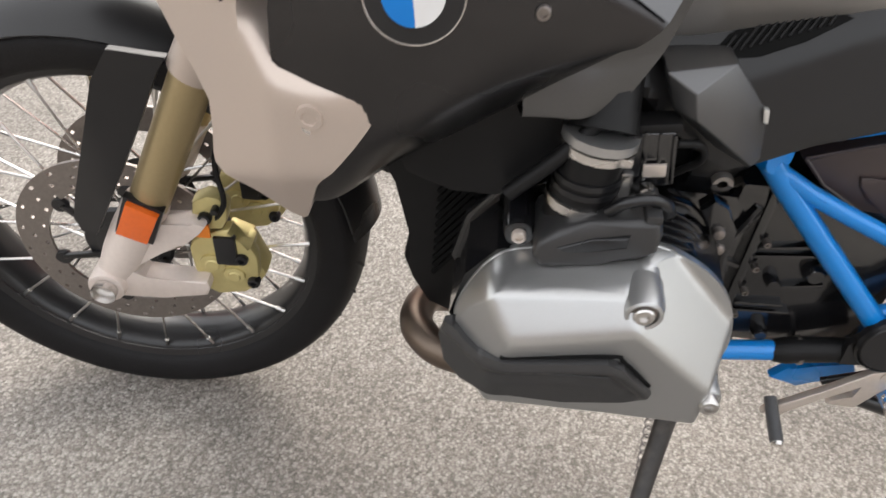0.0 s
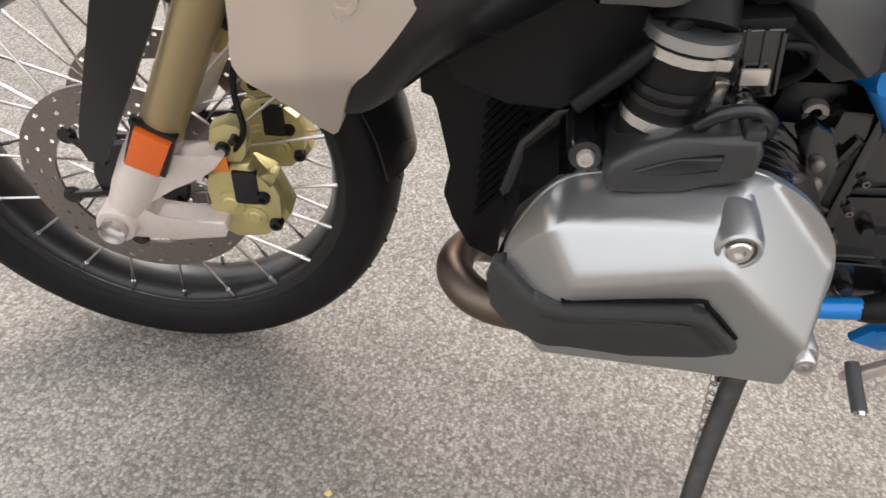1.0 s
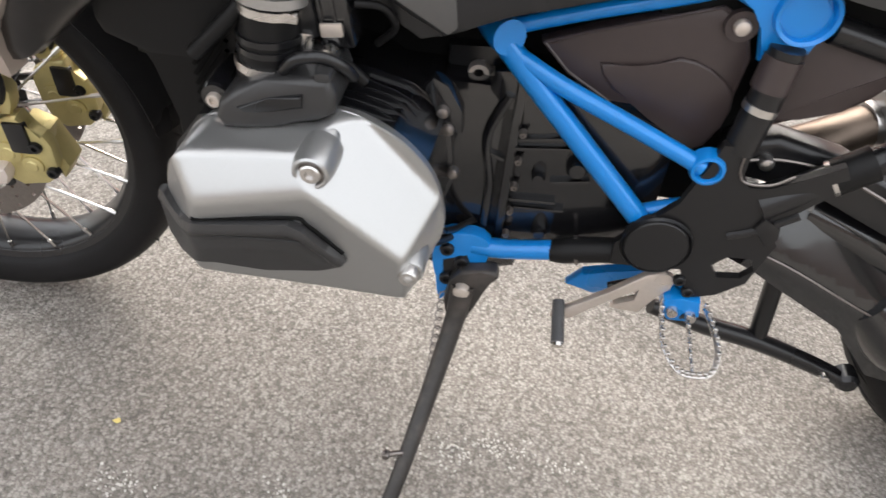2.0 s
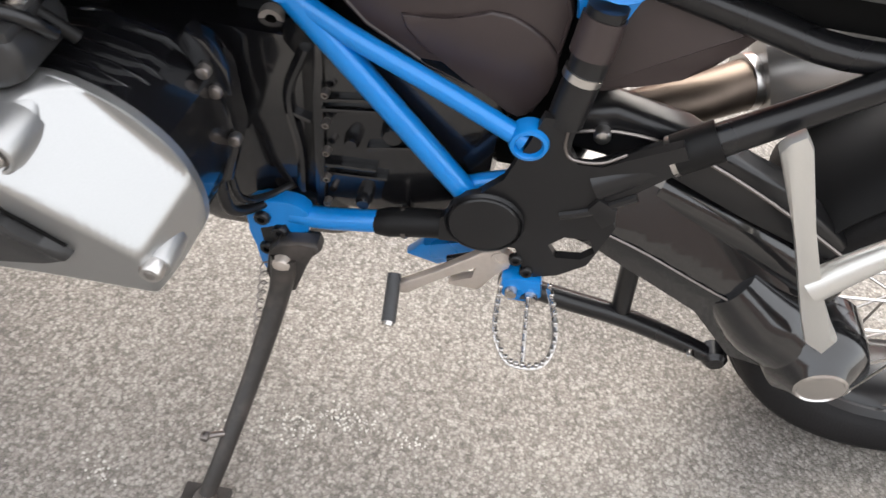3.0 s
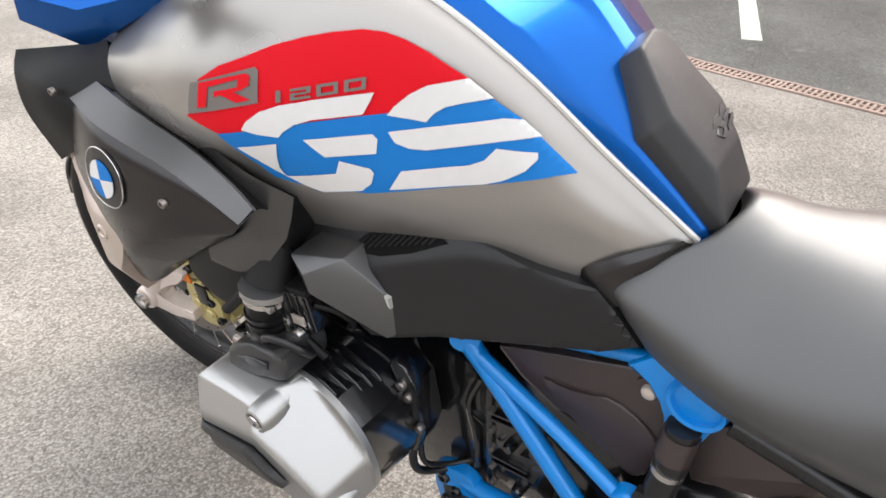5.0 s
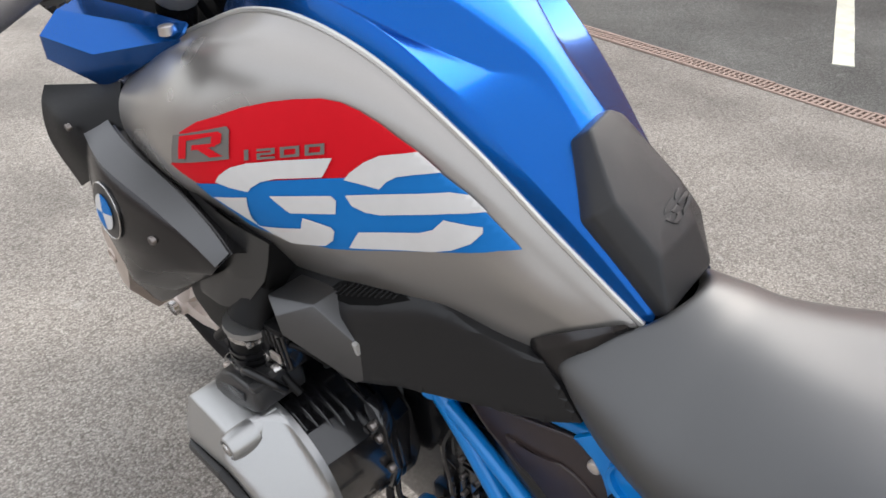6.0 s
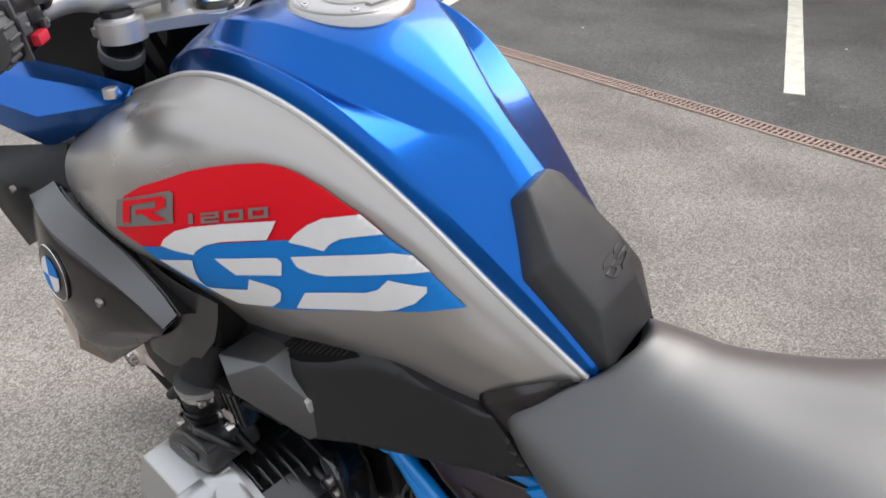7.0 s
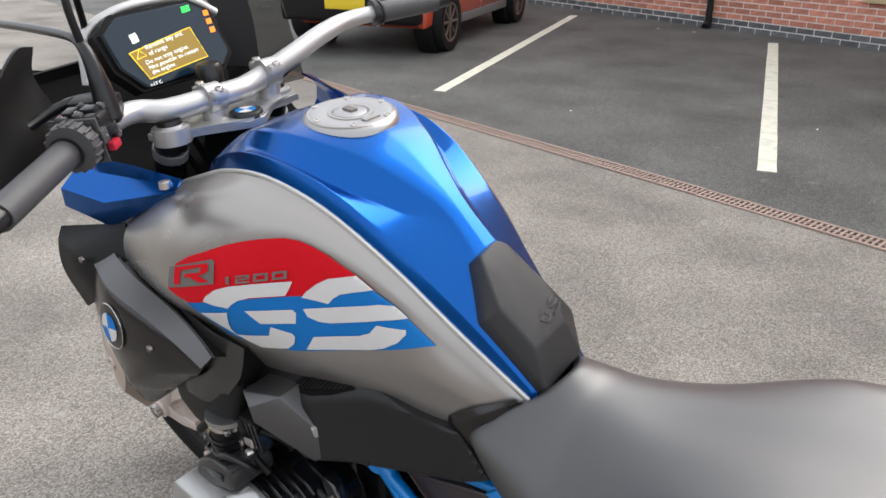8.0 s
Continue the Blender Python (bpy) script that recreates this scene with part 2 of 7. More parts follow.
def bolt(at, r=0.008, depth=0.006, axis="y", socket=True):
    """A socket-head screw that faces the near side."""
    prof = [(r, depth), (r, -depth * 0.6), (r * 0.85, -depth)]
    prof += [(r * 0.5, -depth), (r * 0.48, -depth * 0.2), (0.0, -depth * 0.2)] if socket else [(r * 0.4, -depth * 1.25), (0.0, -depth * 1.3)]
    return lathe(prof, 16, axis, at=at)


# ---- ground and yard ----
def ground_material(name, base, pale, dark, grain, wet=0.0, patches=(0.6, 0.58, 0.55), patch_amount=0.5):
    """Coarse stone-chip asphalt: chips, gaps between them, worn and stained zones."""
    m = bpy.data.materials.new(name)
    m.use_nodes = True
    n, l = m.node_tree.nodes, m.node_tree.links
    b = n["Principled BSDF"]
    tc = n.new("ShaderNodeTexCoord")
    chips = n.new("ShaderNodeTexVoronoi")
    chips.inputs["Scale"].default_value = grain
    rough = n.new("ShaderNodeTexNoise")
    rough.inputs["Scale"].default_value, rough.inputs["Detail"].default_value = grain * 1.3, 3.0
    l.new(tc.outputs["Object"], rough.inputs["Vector"])
    shift = n.new("ShaderNodeVectorMath")
    shift.operation = "MULTIPLY_ADD"
    shift.inputs[1].default_value = (1.6 / grain,) * 3
    l.new(rough.outputs["Color"], shift.inputs[0])
    l.new(tc.outputs["Object"], shift.inputs[2])
    l.new(shift.outputs["Vector"], chips.inputs["Vector"])
    shade = n.new("ShaderNodeValToRGB")
    shade.color_ramp.elements[0].color, shade.color_ramp.elements[1].color = (*dark, 1), (*pale, 1)
    e = shade.color_ramp.elements.new(0.45)
    e.color = (*base, 1)
    l.new(chips.outputs["Color"], shade.inputs["Fac"])
    gap = n.new("ShaderNodeMapRange")
    gap.inputs["From Min"].default_value, gap.inputs["From Max"].default_value = 0.35, 0.75
    gap.inputs["To Min"].default_value, gap.inputs["To Max"].default_value = 0.0, 0.5
    l.new(chips.outputs["Distance"], gap.inputs["Value"])
    mix = n.new("ShaderNodeMix")
    mix.data_type = "RGBA"
    mix.inputs[7].default_value = (*[c * 0.45 for c in dark], 1)
    l.new(gap.outputs["Result"], mix.inputs[0])
    l.new(shade.outputs["Color"], mix.inputs[6])
    wide = n.new("ShaderNodeTexNoise")
    wide.inputs["Scale"].default_value, wide.inputs["Detail"].default_value = 1.3, 6.0
    l.new(tc.outputs["Object"], wide.inputs["Vector"])
    tone = n.new("ShaderNodeMapRange")
    tone.inputs["From Min"].default_value, tone.inputs["From Max"].default_value = 0.3, 0.7
    tone.inputs["To Min"].default_value, tone.inputs["To Max"].default_value = 0.66, 1.22
    l.new(wide.outputs["Fac"], tone.inputs["Value"])
    mul = n.new("ShaderNodeMix")
    mul.data_type, mul.blend_type = "RGBA", "MULTIPLY"
    mul.inputs[0].default_value = 1.0
    l.new(mix.outputs[2], mul.inputs[6])
    l.new(tone.outputs["Result"], mul.inputs[7])
    spot = n.new("ShaderNodeTexNoise")
    spot.inputs["Scale"].default_value, spot.inputs["Detail"].default_value, spot.inputs["Roughness"].default_value = 7.0, 8.0, 0.75
    l.new(tc.outputs["Object"], spot.inputs["Vector"])
    sm = n.new("ShaderNodeMapRange")
    sm.inputs["From Min"].default_value, sm.inputs["From Max"].default_value = 0.6, 0.74
    sm.inputs["To Max"].default_value = patch_amount
    l.new(spot.outputs["Fac"], sm.inputs["Value"])
    stain = n.new("ShaderNodeMix")
    stain.data_type = "RGBA"
    stain.inputs[7].default_value = (*patches, 1)
    l.new(sm.outputs["Result"], stain.inputs[0])
    l.new(mul.outputs[2], stain.inputs[6])
    l.new(stain.outputs[2], b.inputs["Base Color"])
    b.inputs["Roughness"].default_value = 0.85 - wet
    b.inputs["Specular IOR Level"].default_value = 0.35
    bp = n.new("ShaderNodeBump")
    bp.inputs["Strength"].default_value, bp.inputs["Distance"].default_value = 0.7, 0.004
    bp.invert = True
    l.new(chips.outputs["Distance"], bp.inputs["Height"])
    l.new(bp.outputs["Normal"], b.inputs["Normal"])
    return m


CHIPPED = ground_material("pale_stone_chip_asphalt", (0.300, 0.276, 0.246), (0.46, 0.43, 0.39), (0.150, 0.136, 0.120), 175)
TARMAC = ground_material("dark_asphalt", (0.125, 0.127, 0.118), (0.23, 0.232, 0.218), (0.065, 0.066, 0.062), 150, 0.1, (0.30, 0.30, 0.285), 0.75)
LINE_PAINT = material("worn_white_road_paint", (0.74, 0.735, 0.61), 0.7, vary=0.10, scale=60, second=(0.60, 0.60, 0.50), second_scale=9, bump=0.08, bump_scale=150)
IRON = material("rusty_drain_grate", (0.33, 0.25, 0.21), 0.7, 0.2, vary=0.25, scale=40)
PIT = material("drain_pit", (0.01, 0.01, 0.01), 0.9)

DRAIN_A, DRAIN_B = Vector((-2.757, 4.16, 0)), Vector((0.447, 3.785, 0))
drain_way = (DRAIN_B - DRAIN_A).normalized()
drain_side = Vector((-drain_way.y, drain_way.x, 0))


def ground_sheet():
    """One sheet to the horizon, of two surfaces that meet at the drain."""
    bm = bmesh.new()
    mid = [DRAIN_A + drain_way * s for s in (-400, -6, -3, 0, 3, 6, 400)]
    near = [[p - drain_side * d for p in mid] for d in (400, 12, 6, 3, 1.5, 0.065)]
    far = [[p + drain_side * d for p in mid] for d in (0.065, 3, 6, 12, 400)]
    rows = [[bm.verts.new(p) for p in row] for row in near + far]
    for k, (a, b) in enumerate(zip(rows, rows[1:])):
        for i in range(len(a) - 1):
            if k == len(near) - 1 and 0 < i < len(a) - 2:
                continue
            f = bm.faces.new((a[i], a[i + 1], b[i + 1], b[i]))
            f.material_index = 0 if k < len(near) else 1
    ob = link_mesh("ground", bm, CHIPPED, 0)
    ob.data.materials.append(TARMAC)
    return tagged(ob, "pale chipped yard asphalt meeting dark tarmac at a drain", "ground", kind="structure")


ground_sheet()


def road_line(a, b, width):
    """A painted bay line with slightly ragged edges, 3 mm thick."""
    a, b = Vector(a), Vector(b)
    d = (b - a).normalized()
    s = Vector((-d.y, d.x, 0))
    n = 60
    left, right = [], []
    for i in range(n + 1):
        p = a.lerp(b, i / n)
        w = width / 2
        left.append(p + s * (w + random.uniform(-0.0018, 0.0018)) + Vector((0, 0, 0.005)))
        right.append(p - s * (w + random.uniform(-0.0018, 0.0018)) + Vector((0, 0, 0.005)))
    bm = bmesh.new()
    up = [(bm.verts.new(q), bm.verts.new(r), bm.verts.new(q - Vector((0, 0, 0.006))), bm.verts.new(r - Vector((0, 0, 0.006)))) for q, r in zip(left, right)]
    for (a0, b0, c0, d0), (a1, b1, c1, d1) in zip(up, up[1:]):
        bm.faces.new((a0, b0, b1, a1))
        bm.faces.new((a0, a1, c1, c0))
        bm.faces.new((b0, d0, d1, b1))
    bm.faces.new((up[0][0], up[0][2], up[0][3], up[0][1]))
    bm.faces.new((up[-1][0], up[-1][1], up[-1][3], up[-1][2]))
    return thing("road_line", bm, LINE_PAINT, "worn white painted bay line on dark tarmac", "road marking", "bay lines", "structure", 0)


road_line((-0.378, 4.515, 0), (-2.077, 9.353, 0), 0.112)
road_line((-3.375, 4.82, 0), (-5.30, 9.98, 0), 0.112)


def drain_channel():
    """A slotted channel grate flush with the ground, in half-metre lengths."""
    root = empty("drain_channel", Matrix.Translation(DRAIN_A) @ Matrix.Rotation(math.atan2(drain_way.y, drain_way.x), 4, "Z"))
    tagged(root, "rusty slotted channel drain set between two asphalts", "drain", kind="structure")
    start, length = -3.5, 0.5
    part("channel_floor", block((14.0, 0.11, 0.01), (3.5, 0, -0.03), 0), PIT, root, "dark pit below the slots")
    bm = bmesh.new()
    for s in (-1, 1):
        block((length - 0.004, 0.018, 0.02), (0, s * 0.056, -0.004), 0.002, None, bm, 1)
    block((length - 0.004, 0.010, 0.016), (0, 0, -0.005), 0.002, None, bm, 1)
    for i in range(17):
        block((0.013, 0.10, 0.016), (-length / 2 + 0.012 + i * (length - 0.024) / 16, 0, -0.005), 0, None, bm, 1)
    first = part("grate", bm, IRON, root, "", 30)
    first.location = (start, 0, 0.004)
    for i in range(1, 28):
        o = new("grate", first.data)
        o.parent = root
        o.location = (start + i * length, 0, 0.004 + random.uniform(-0.002, 0.002))
    return root


drain_channel()


def litter():
    """A few pale paper scraps dropped on the dark tarmac."""
    bm = bmesh.new()
    for x, y, r in ((-3.165, 9.555, 0.028), (-2.10, 4.99, 0.016), (-0.45, 5.70, 0.018), (-3.67, 9.53, 0.024)):
        block((r, r * 0.7, 0.004), (x, y, 0.005), 0.001, Matrix.Rotation(x * 3.0, 3, "Z"), bm, 1)
    return thing("litter", bm, LINE_PAINT, "pale paper scraps lying on dark tarmac", "litter", "", "stuff", 0)


litter()


def leaf_scrap():
    """A crumpled yellow scrap beside the front wheel."""
    pts = [(0.006, 0.0, 0.002), (0.002, 0.005, 0.004), (-0.005, 0.003, 0.002), (-0.006, -0.003, 0.005), (0.001, -0.005, 0.002)]
    bm = bmesh.new()
    top = [bm.verts.new(p) for p in pts]
    low = [bm.verts.new((x * 0.8, y * 0.8, 0.0)) for x, y, z in pts]
    peak = bm.verts.new((0.0, 0.0, 0.006))
    for i in range(5):
        j = (i + 1) % 5
        bm.faces.new((top[i], top[j], peak))
        bm.faces.new((top[j], top[i], low[i], low[j]))
    bm.faces.new(low[::-1])
    o = thing("leaf_scrap", bm, material("yellow_leaf", (0.62, 0.50, 0.16), 0.6), "small crumpled yellow scrap lying on the pale asphalt", "litter", "", "", 0)
    o.matrix_basis = Matrix.Translation((-0.203, 0.562, 0.001))


leaf_scrap()


def pale_splashes():
    """Dried white flecks, scattered in a few clusters on the pale asphalt."""
    rng = random.Random(7)
    bm = bmesh.new()
    for cx, cy, spread, n in ((0.325, 0.612, 0.022, 60), (0.372, 0.637, 0.016, 34), (0.418, 0.628, 0.018, 40), (0.496, 0.616, 0.022, 26), (0.09, 0.49, 0.020, 24), (-0.143, 0.465, 0.024, 40), (0.24, 0.585, 0.02, 12)):
        for i in range(n):
            x, y, r = cx + rng.gauss(0, spread), cy + rng.gauss(0, spread * 0.7), rng.uniform(0.0006, 0.0025)
            k = rng.randint(5, 7)
            ring = [(x + r * rng.uniform(0.6, 1.3) * math.cos(6.283 * j / k), y + r * rng.uniform(0.6, 1.3) * math.sin(6.283 * j / k)) for j in range(k)]
            hi = [bm.verts.new((px, py, 0.0022)) for px, py in ring]
            lo = [bm.verts.new((px, py, 0.0)) for px, py in ring]
            bm.faces.new(hi)
            for j in range(k):
                bm.faces.new((hi[j - 1], lo[j - 1], lo[j], hi[j]))
    thing("pale_splashes", bm, material("dried_white_flecks", (0.56, 0.54, 0.50), 0.85, vary=0.2, scale=200), "dried white flecks splashed on the pale asphalt", "stain", "", "stuff", 0)


pale_splashes()


# ---- motorcycle ----
LEAN = Matrix.Translation((-0.48, 0.828, 0.0)) @ Matrix.Rotation(radians(5.2), 4, "X")
bike = empty("motorcycle", LEAN)
tagged(bike, "blue and grey adventure motorcycle leaning on its side stand", "motorcycle")
PIVOT = Vector((0.0, 0.01, 0.35))
STEER = Matrix.Translation(PIVOT) @ Matrix.Rotation(radians(5), 4, Vector((0.43, 0, 0.9))) @ Matrix.Translation(-PIVOT)


def lerp_table(xs, ys):
    return lambda x, z=0.0: float(np.interp(x, xs, ys))


def skin(outline, depth, thick, step=0.02, rim=0.0):
    """A curved panel: an outline in x and z laid on the depth y = depth(x, z), with a thickness."""
    bm = bmesh.new()
    bm.faces.new([bm.verts.new((x, 0, z)) for x, z in outline])
    xs, zs = [p[0] for p in outline], [p[1] for p in outline]
    for axis, lo, hi in ((0, min(xs), max(xs)), (2, min(zs), max(zs))):
        k = int((hi - lo) / step)
        for i in range(1, k + 1):
            co, no = [0, 0, 0], [0, 0, 0]
            co[axis], no[axis] = lo + (hi - lo) * i / (k + 1), 1
            bmesh.ops.bisect_plane(bm, geom=list(bm.verts) + list(bm.edges) + list(bm.faces), plane_co=co, plane_no=no)
    for v in bm.verts:
        v.co.y = depth(v.co.x, v.co.z)
    bmesh.ops.triangulate(bm, faces=[f for f in bm.faces if len(f.verts) > 4])
    border = [v for v in bm.verts if v.is_boundary]
    if rim:
        for v in border:
            v.co.y += rim
    if thick:
        top = list(bm.faces)
        res = bmesh.ops.extrude_face_region(bm, geom=top)
        for v in (g for g in res["geom"] if isinstance(g, bmesh.types.BMVert)):
            v.co.y += thick
    return bm


def mirrored(bm):
    b2 = bm.copy()
    for v in b2.verts:
        v.co.y = -v.co.y
    bmesh.ops.reverse_faces(b2, faces=b2.faces)
    return b2


def both(name, bm, mat, parent, label="", smooth=40):
    other = mirrored(bm)
    part(name, bm, mat, parent, label, smooth)
    return part(name, other, mat, parent, label, smooth)


# -- wheels --
def spoked_wheel(name, centre, m, tyre_r, tyre_w, rim_r, label):
    """Rim as the carrier, with tyre, hub and crossed spokes as its parts."""
    w = tyre_w
    prof = [(rim_r + 0.016, -w * 0.46), (rim_r + 0.017, -w * 0.41), (rim_r + 0.002, -w * 0.36), (rim_r - 0.004, -w * 0.30), (rim_r - 0.012, -w * 0.12), (rim_r - 0.012, w * 0.12),
            (rim_r - 0.004, w * 0.30), (rim_r + 0.002, w * 0.36), (rim_r + 0.017, w * 0.41), (rim_r + 0.016, w * 0.46), (rim_r + 0.006, w * 0.40), (rim_r + 0.004, -w * 0.40)]
    rim = part(name, lathe(prof, 96, closed=True), SATIN_BLACK, bike, label)
    rim.matrix_basis = m @ Matrix.Translation(centre)
    side = tyre_r - rim_r
    tp = [(rim_r + 0.012, -w * 0.43), (rim_r + side * 0.25, -w * 0.53), (rim_r + side * 0.5, -w * 0.60), (rim_r + side * 0.72, -w * 0.585), (rim_r + side * 0.88, -w * 0.44), (rim_r + side * 0.97, -w * 0.22), (tyre_r, 0.0)]
    tp = tp + [(r, -h) for r, h in tp[-2::-1]]
    tp = [(p.x, p.y) for p in catmull([(r, h, 0) for r, h in tp], 3)]
    part("tyre", lathe(tp, 96, closed=True), RUBBER, rim, "black road tyre with shallow grooves")
    grooves = bmesh.new()
    for i in range(34):
        a = 2 * math.pi * i / 34
        for s in (-1, 1):
            aa = a + (0.09 if s > 0 else 0)
            pts = []
            for k in range(5):
                h = s * w * (0.12 + 0.09 * k)
                r = float(np.interp(abs(h), [0, w * 0.22, w * 0.44, w * 0.585], [tyre_r, rim_r + side * 0.97, rim_r + side * 0.88, rim_r + side * 0.72])) + 0.0004
                b = aa + 0.035 * k
                pts.append((r * math.cos(b), h, r * math.sin(b)))
            tube(pts, [0.001, 0.0028, 0.003, 0.0024, 0.001], 6, 2, True, grooves)
    tagged(part("tread_grooves", grooves, PIT, rim), "dark curved tread grooves", kind="stuff")
    hub = lathe([(0.02, -0.075), (0.045, -0.07), (0.05, -0.055), (0.03, -0.04), (0.028, 0.04), (0.05, 0.055), (0.045, 0.07), (0.02, 0.075)], 32)
    part("hub", hub, SATIN_BLACK, rim, "black hub")
    n = 40
    for i in range(n):
        a = 2 * math.pi * i / n
        s = 1 if i % 2 else -1
        twist = 0.55 if (i // 2) % 2 else -0.55
        p0 = Vector((0.047 * math.cos(a + twist), s * 0.058, 0.047 * math.sin(a + twist)))
        p1 = Vector((rim_r * math.cos(a), s * w * 0.34, rim_r * math.sin(a)))
        bm = tube([p0, p1], 0.0022, 6, 0)
        tube([p1.lerp(p0, 0.07), p1], 0.0036, 6, 0, True, bm)
        part("spoke", bm, STEEL, rim)
    return rim


def brake_disc(parent, y, r):
    """A drilled floating disc: a flat ring with real holes, on six buttons."""
    bm = bmesh.new()
    # ring made of cells; every third cell of each band is left open as a hole
    seg = 132
    grid = [[[bm.verts.new((q * math.cos(2 * math.pi * i / seg), yy, q * math.sin(2 * math.pi * i / seg))) for i in range(seg)] for q in np.linspace(0.108 * r / 0.1525, r, 10)] for yy in (y - 0.0025, y + 0.0025)]
    for b in range(9):
        for i in range(seg):
            j = (i + 1) % seg
            if (b in (1, 4, 7)) and (i + {1: 0, 4: 2, 7: 4}[b]) % 6 == 0:
                for (p, q) in (((b, i), (b, j)), ((b, j), (b + 1, j)), ((b + 1, j), (b + 1, i)), ((b + 1, i), (b, i))):
                    bm.faces.new((grid[0][p[0]][p[1]], grid[0][q[0]][q[1]], grid[1][q[0]][q[1]], grid[1][p[0]][p[1]]))
                continue
            for s in (0, 1):
                bm.faces.new((grid[s][b][i], grid[s][b][j], grid[s][b + 1][j], grid[s][b + 1][i]))
    for b in (0, 9):
        for i in range(seg):
            j = (i + 1) % seg
            bm.faces.new((grid[0][b][i], grid[0][b][j], grid[1][b][j], grid[1][b][i]))
    part("brake_disc", bm, DISC, parent, "drilled steel brake disc", 30)
    carrier = bmesh.new()
    for i in range(6):
        a = 2 * math.pi * i / 6 + 0.3
        part("disc_rivet", lathe([(0.0, y - 0.005), (0.011, y - 0.005), (0.013, y), (0.011, y + 0.005), (0.0, y + 0.005)], 14, "y", at=(0.104 * r / 0.1525 * math.cos(a), 0, 0.104 * r / 0.1525 * math.sin(a))), SATIN_BLACK, parent)
        arm = bmesh.new()
        tube([(0.05 * math.cos(a + 0.2), y * 0.92, 0.05 * math.sin(a + 0.2)), (0.103 * r / 0.1525 * math.cos(a), y, 0.103 * r / 0.1525 * math.sin(a))], 0.011, 8, 0, True, arm, 0.5)
        part("carrier_arm", arm, SATIN_BLACK, parent)
    lathe([(0.035, y * 0.8), (0.066, y * 0.88), (0.062, y * 0.95), (0.035, y)], 32, "y", carrier)
    part("disc_carrier", carrier, SATIN_BLACK, parent, "black disc carrier with rivets")


front = spoked_wheel("front_wheel", (-0.030, 0.028, 0.368), STEER, 0.35, 0.115, 0.264, "black wire-spoked front rim")
brake_disc(front, -0.07, 0.155)
brake_disc(front, 0.07, 0.155)
ring = bmesh.new()
for i in range(48):
    a = 2 * math.pi * i / 48
    block((0.010, 0.003, 0.0026), (0.049 * math.cos(a), -0.062, 0.049 * math.sin(a)), 0, Matrix.Rotation(-a, 3, "Y"), ring, 1)
lathe([(0.052, -0.0605), (0.056, -0.0605), (0.056, -0.0635), (0.052, -0.0635)], 48, "y", ring, closed=True)
lathe([(0.040, -0.0605), (0.044, -0.0605), (0.044, -0.0635), (0.040, -0.0635)], 48, "y", ring, closed=True)
part("sensor_ring", ring, STEEL, front, "toothed wheel speed ring")

rear = spoked_wheel("rear_wheel", (1.68, 0.0, 0.325), Matrix(), 0.315, 0.165, 0.222, "black wire-spoked rear rim")


# -- forks --
def steered(ob):
    ob.matrix_basis = STEER
    return ob


def fork_leg(s):
    y = s * 0.105
    a, b, c = Vector((0.047, y, 0.50)), Vector((0.145, y, 0.71)), Vector((0.28, y, 0.97))
    steered(part("fork_tube", tube([a, a.lerp(b, 0.5), b], 0.026, 24, 2), FORK_GOLD, bike, "bronze anodised fork tube"))
    bm = tube([b, b.lerp(c, 0.06), c], 0.031, 24, 2)
    steered(part("fork_sleeve", bm, TITAN_PAINT, bike, "pale upper fork sleeve"))
    foot = tube([(-0.022, y, 0.378), (0.0, y, 0.415), (0.022, y, 0.457), (0.05, y, 0.51)], [0.024, 0.030, 0.031, 0.029], 20, 4)
    if s < 0:
        lathe([(0.0, -0.03), (0.024, -0.03), (0.026, -0.024), (0.026, 0.03), (0.0, 0.03)], 28, "y", foot, (-0.026, y, 0.372))
        plate([(-0.036, 0.347), (0.05, 0.350), (0.109, 0.360), (0.115, 0.374), (0.113, 0.388), (0.07, 0.385), (0.026, 0.385), (0.010, 0.405), (-0.016, 0.40)], y - 0.02, y + 0.012, 0.004, foot)
        plate([(0.02, 0.40), (0.056, 0.438), (0.089, 0.448), (0.114, 0.471), (0.125, 0.487), (0.107, 0.492), (0.07, 0.482), (0.04, 0.49), (0.01, 0.44)], y - 0.018, y + 0.012, 0.004, foot)
    steered(part("fork_foot", foot, FORK_WHITE, bike, "pale cast fork foot"))
    return y


fork_leg(-1)
fork_leg(1)
ax = lathe([(0.017, -0.012), (0.017, 0.0), (0.012, -0.002), (0.0, -0.002)], 20, "y", at=(-0.026, -0.136, 0.372))
steered(part("axle_bolt", ax, STEEL, bike, "steel axle end"))
rf = plate([(0.038, 0.532), (0.075, 0.513), (0.052, 0.466), (0.015, 0.482)], -0.142, -0.13, 0.002)
steered(part("reflector", rf, ORANGE, bike, "amber side reflector"))
rb = plate([(0.034, 0.538), (0.080, 0.516), (0.055, 0.458), (0.010, 0.478)], -0.133, -0.12, 0.002)
steered(part("reflector_holder", rb, SATIN_BLACK, bike, "black reflector holder"))


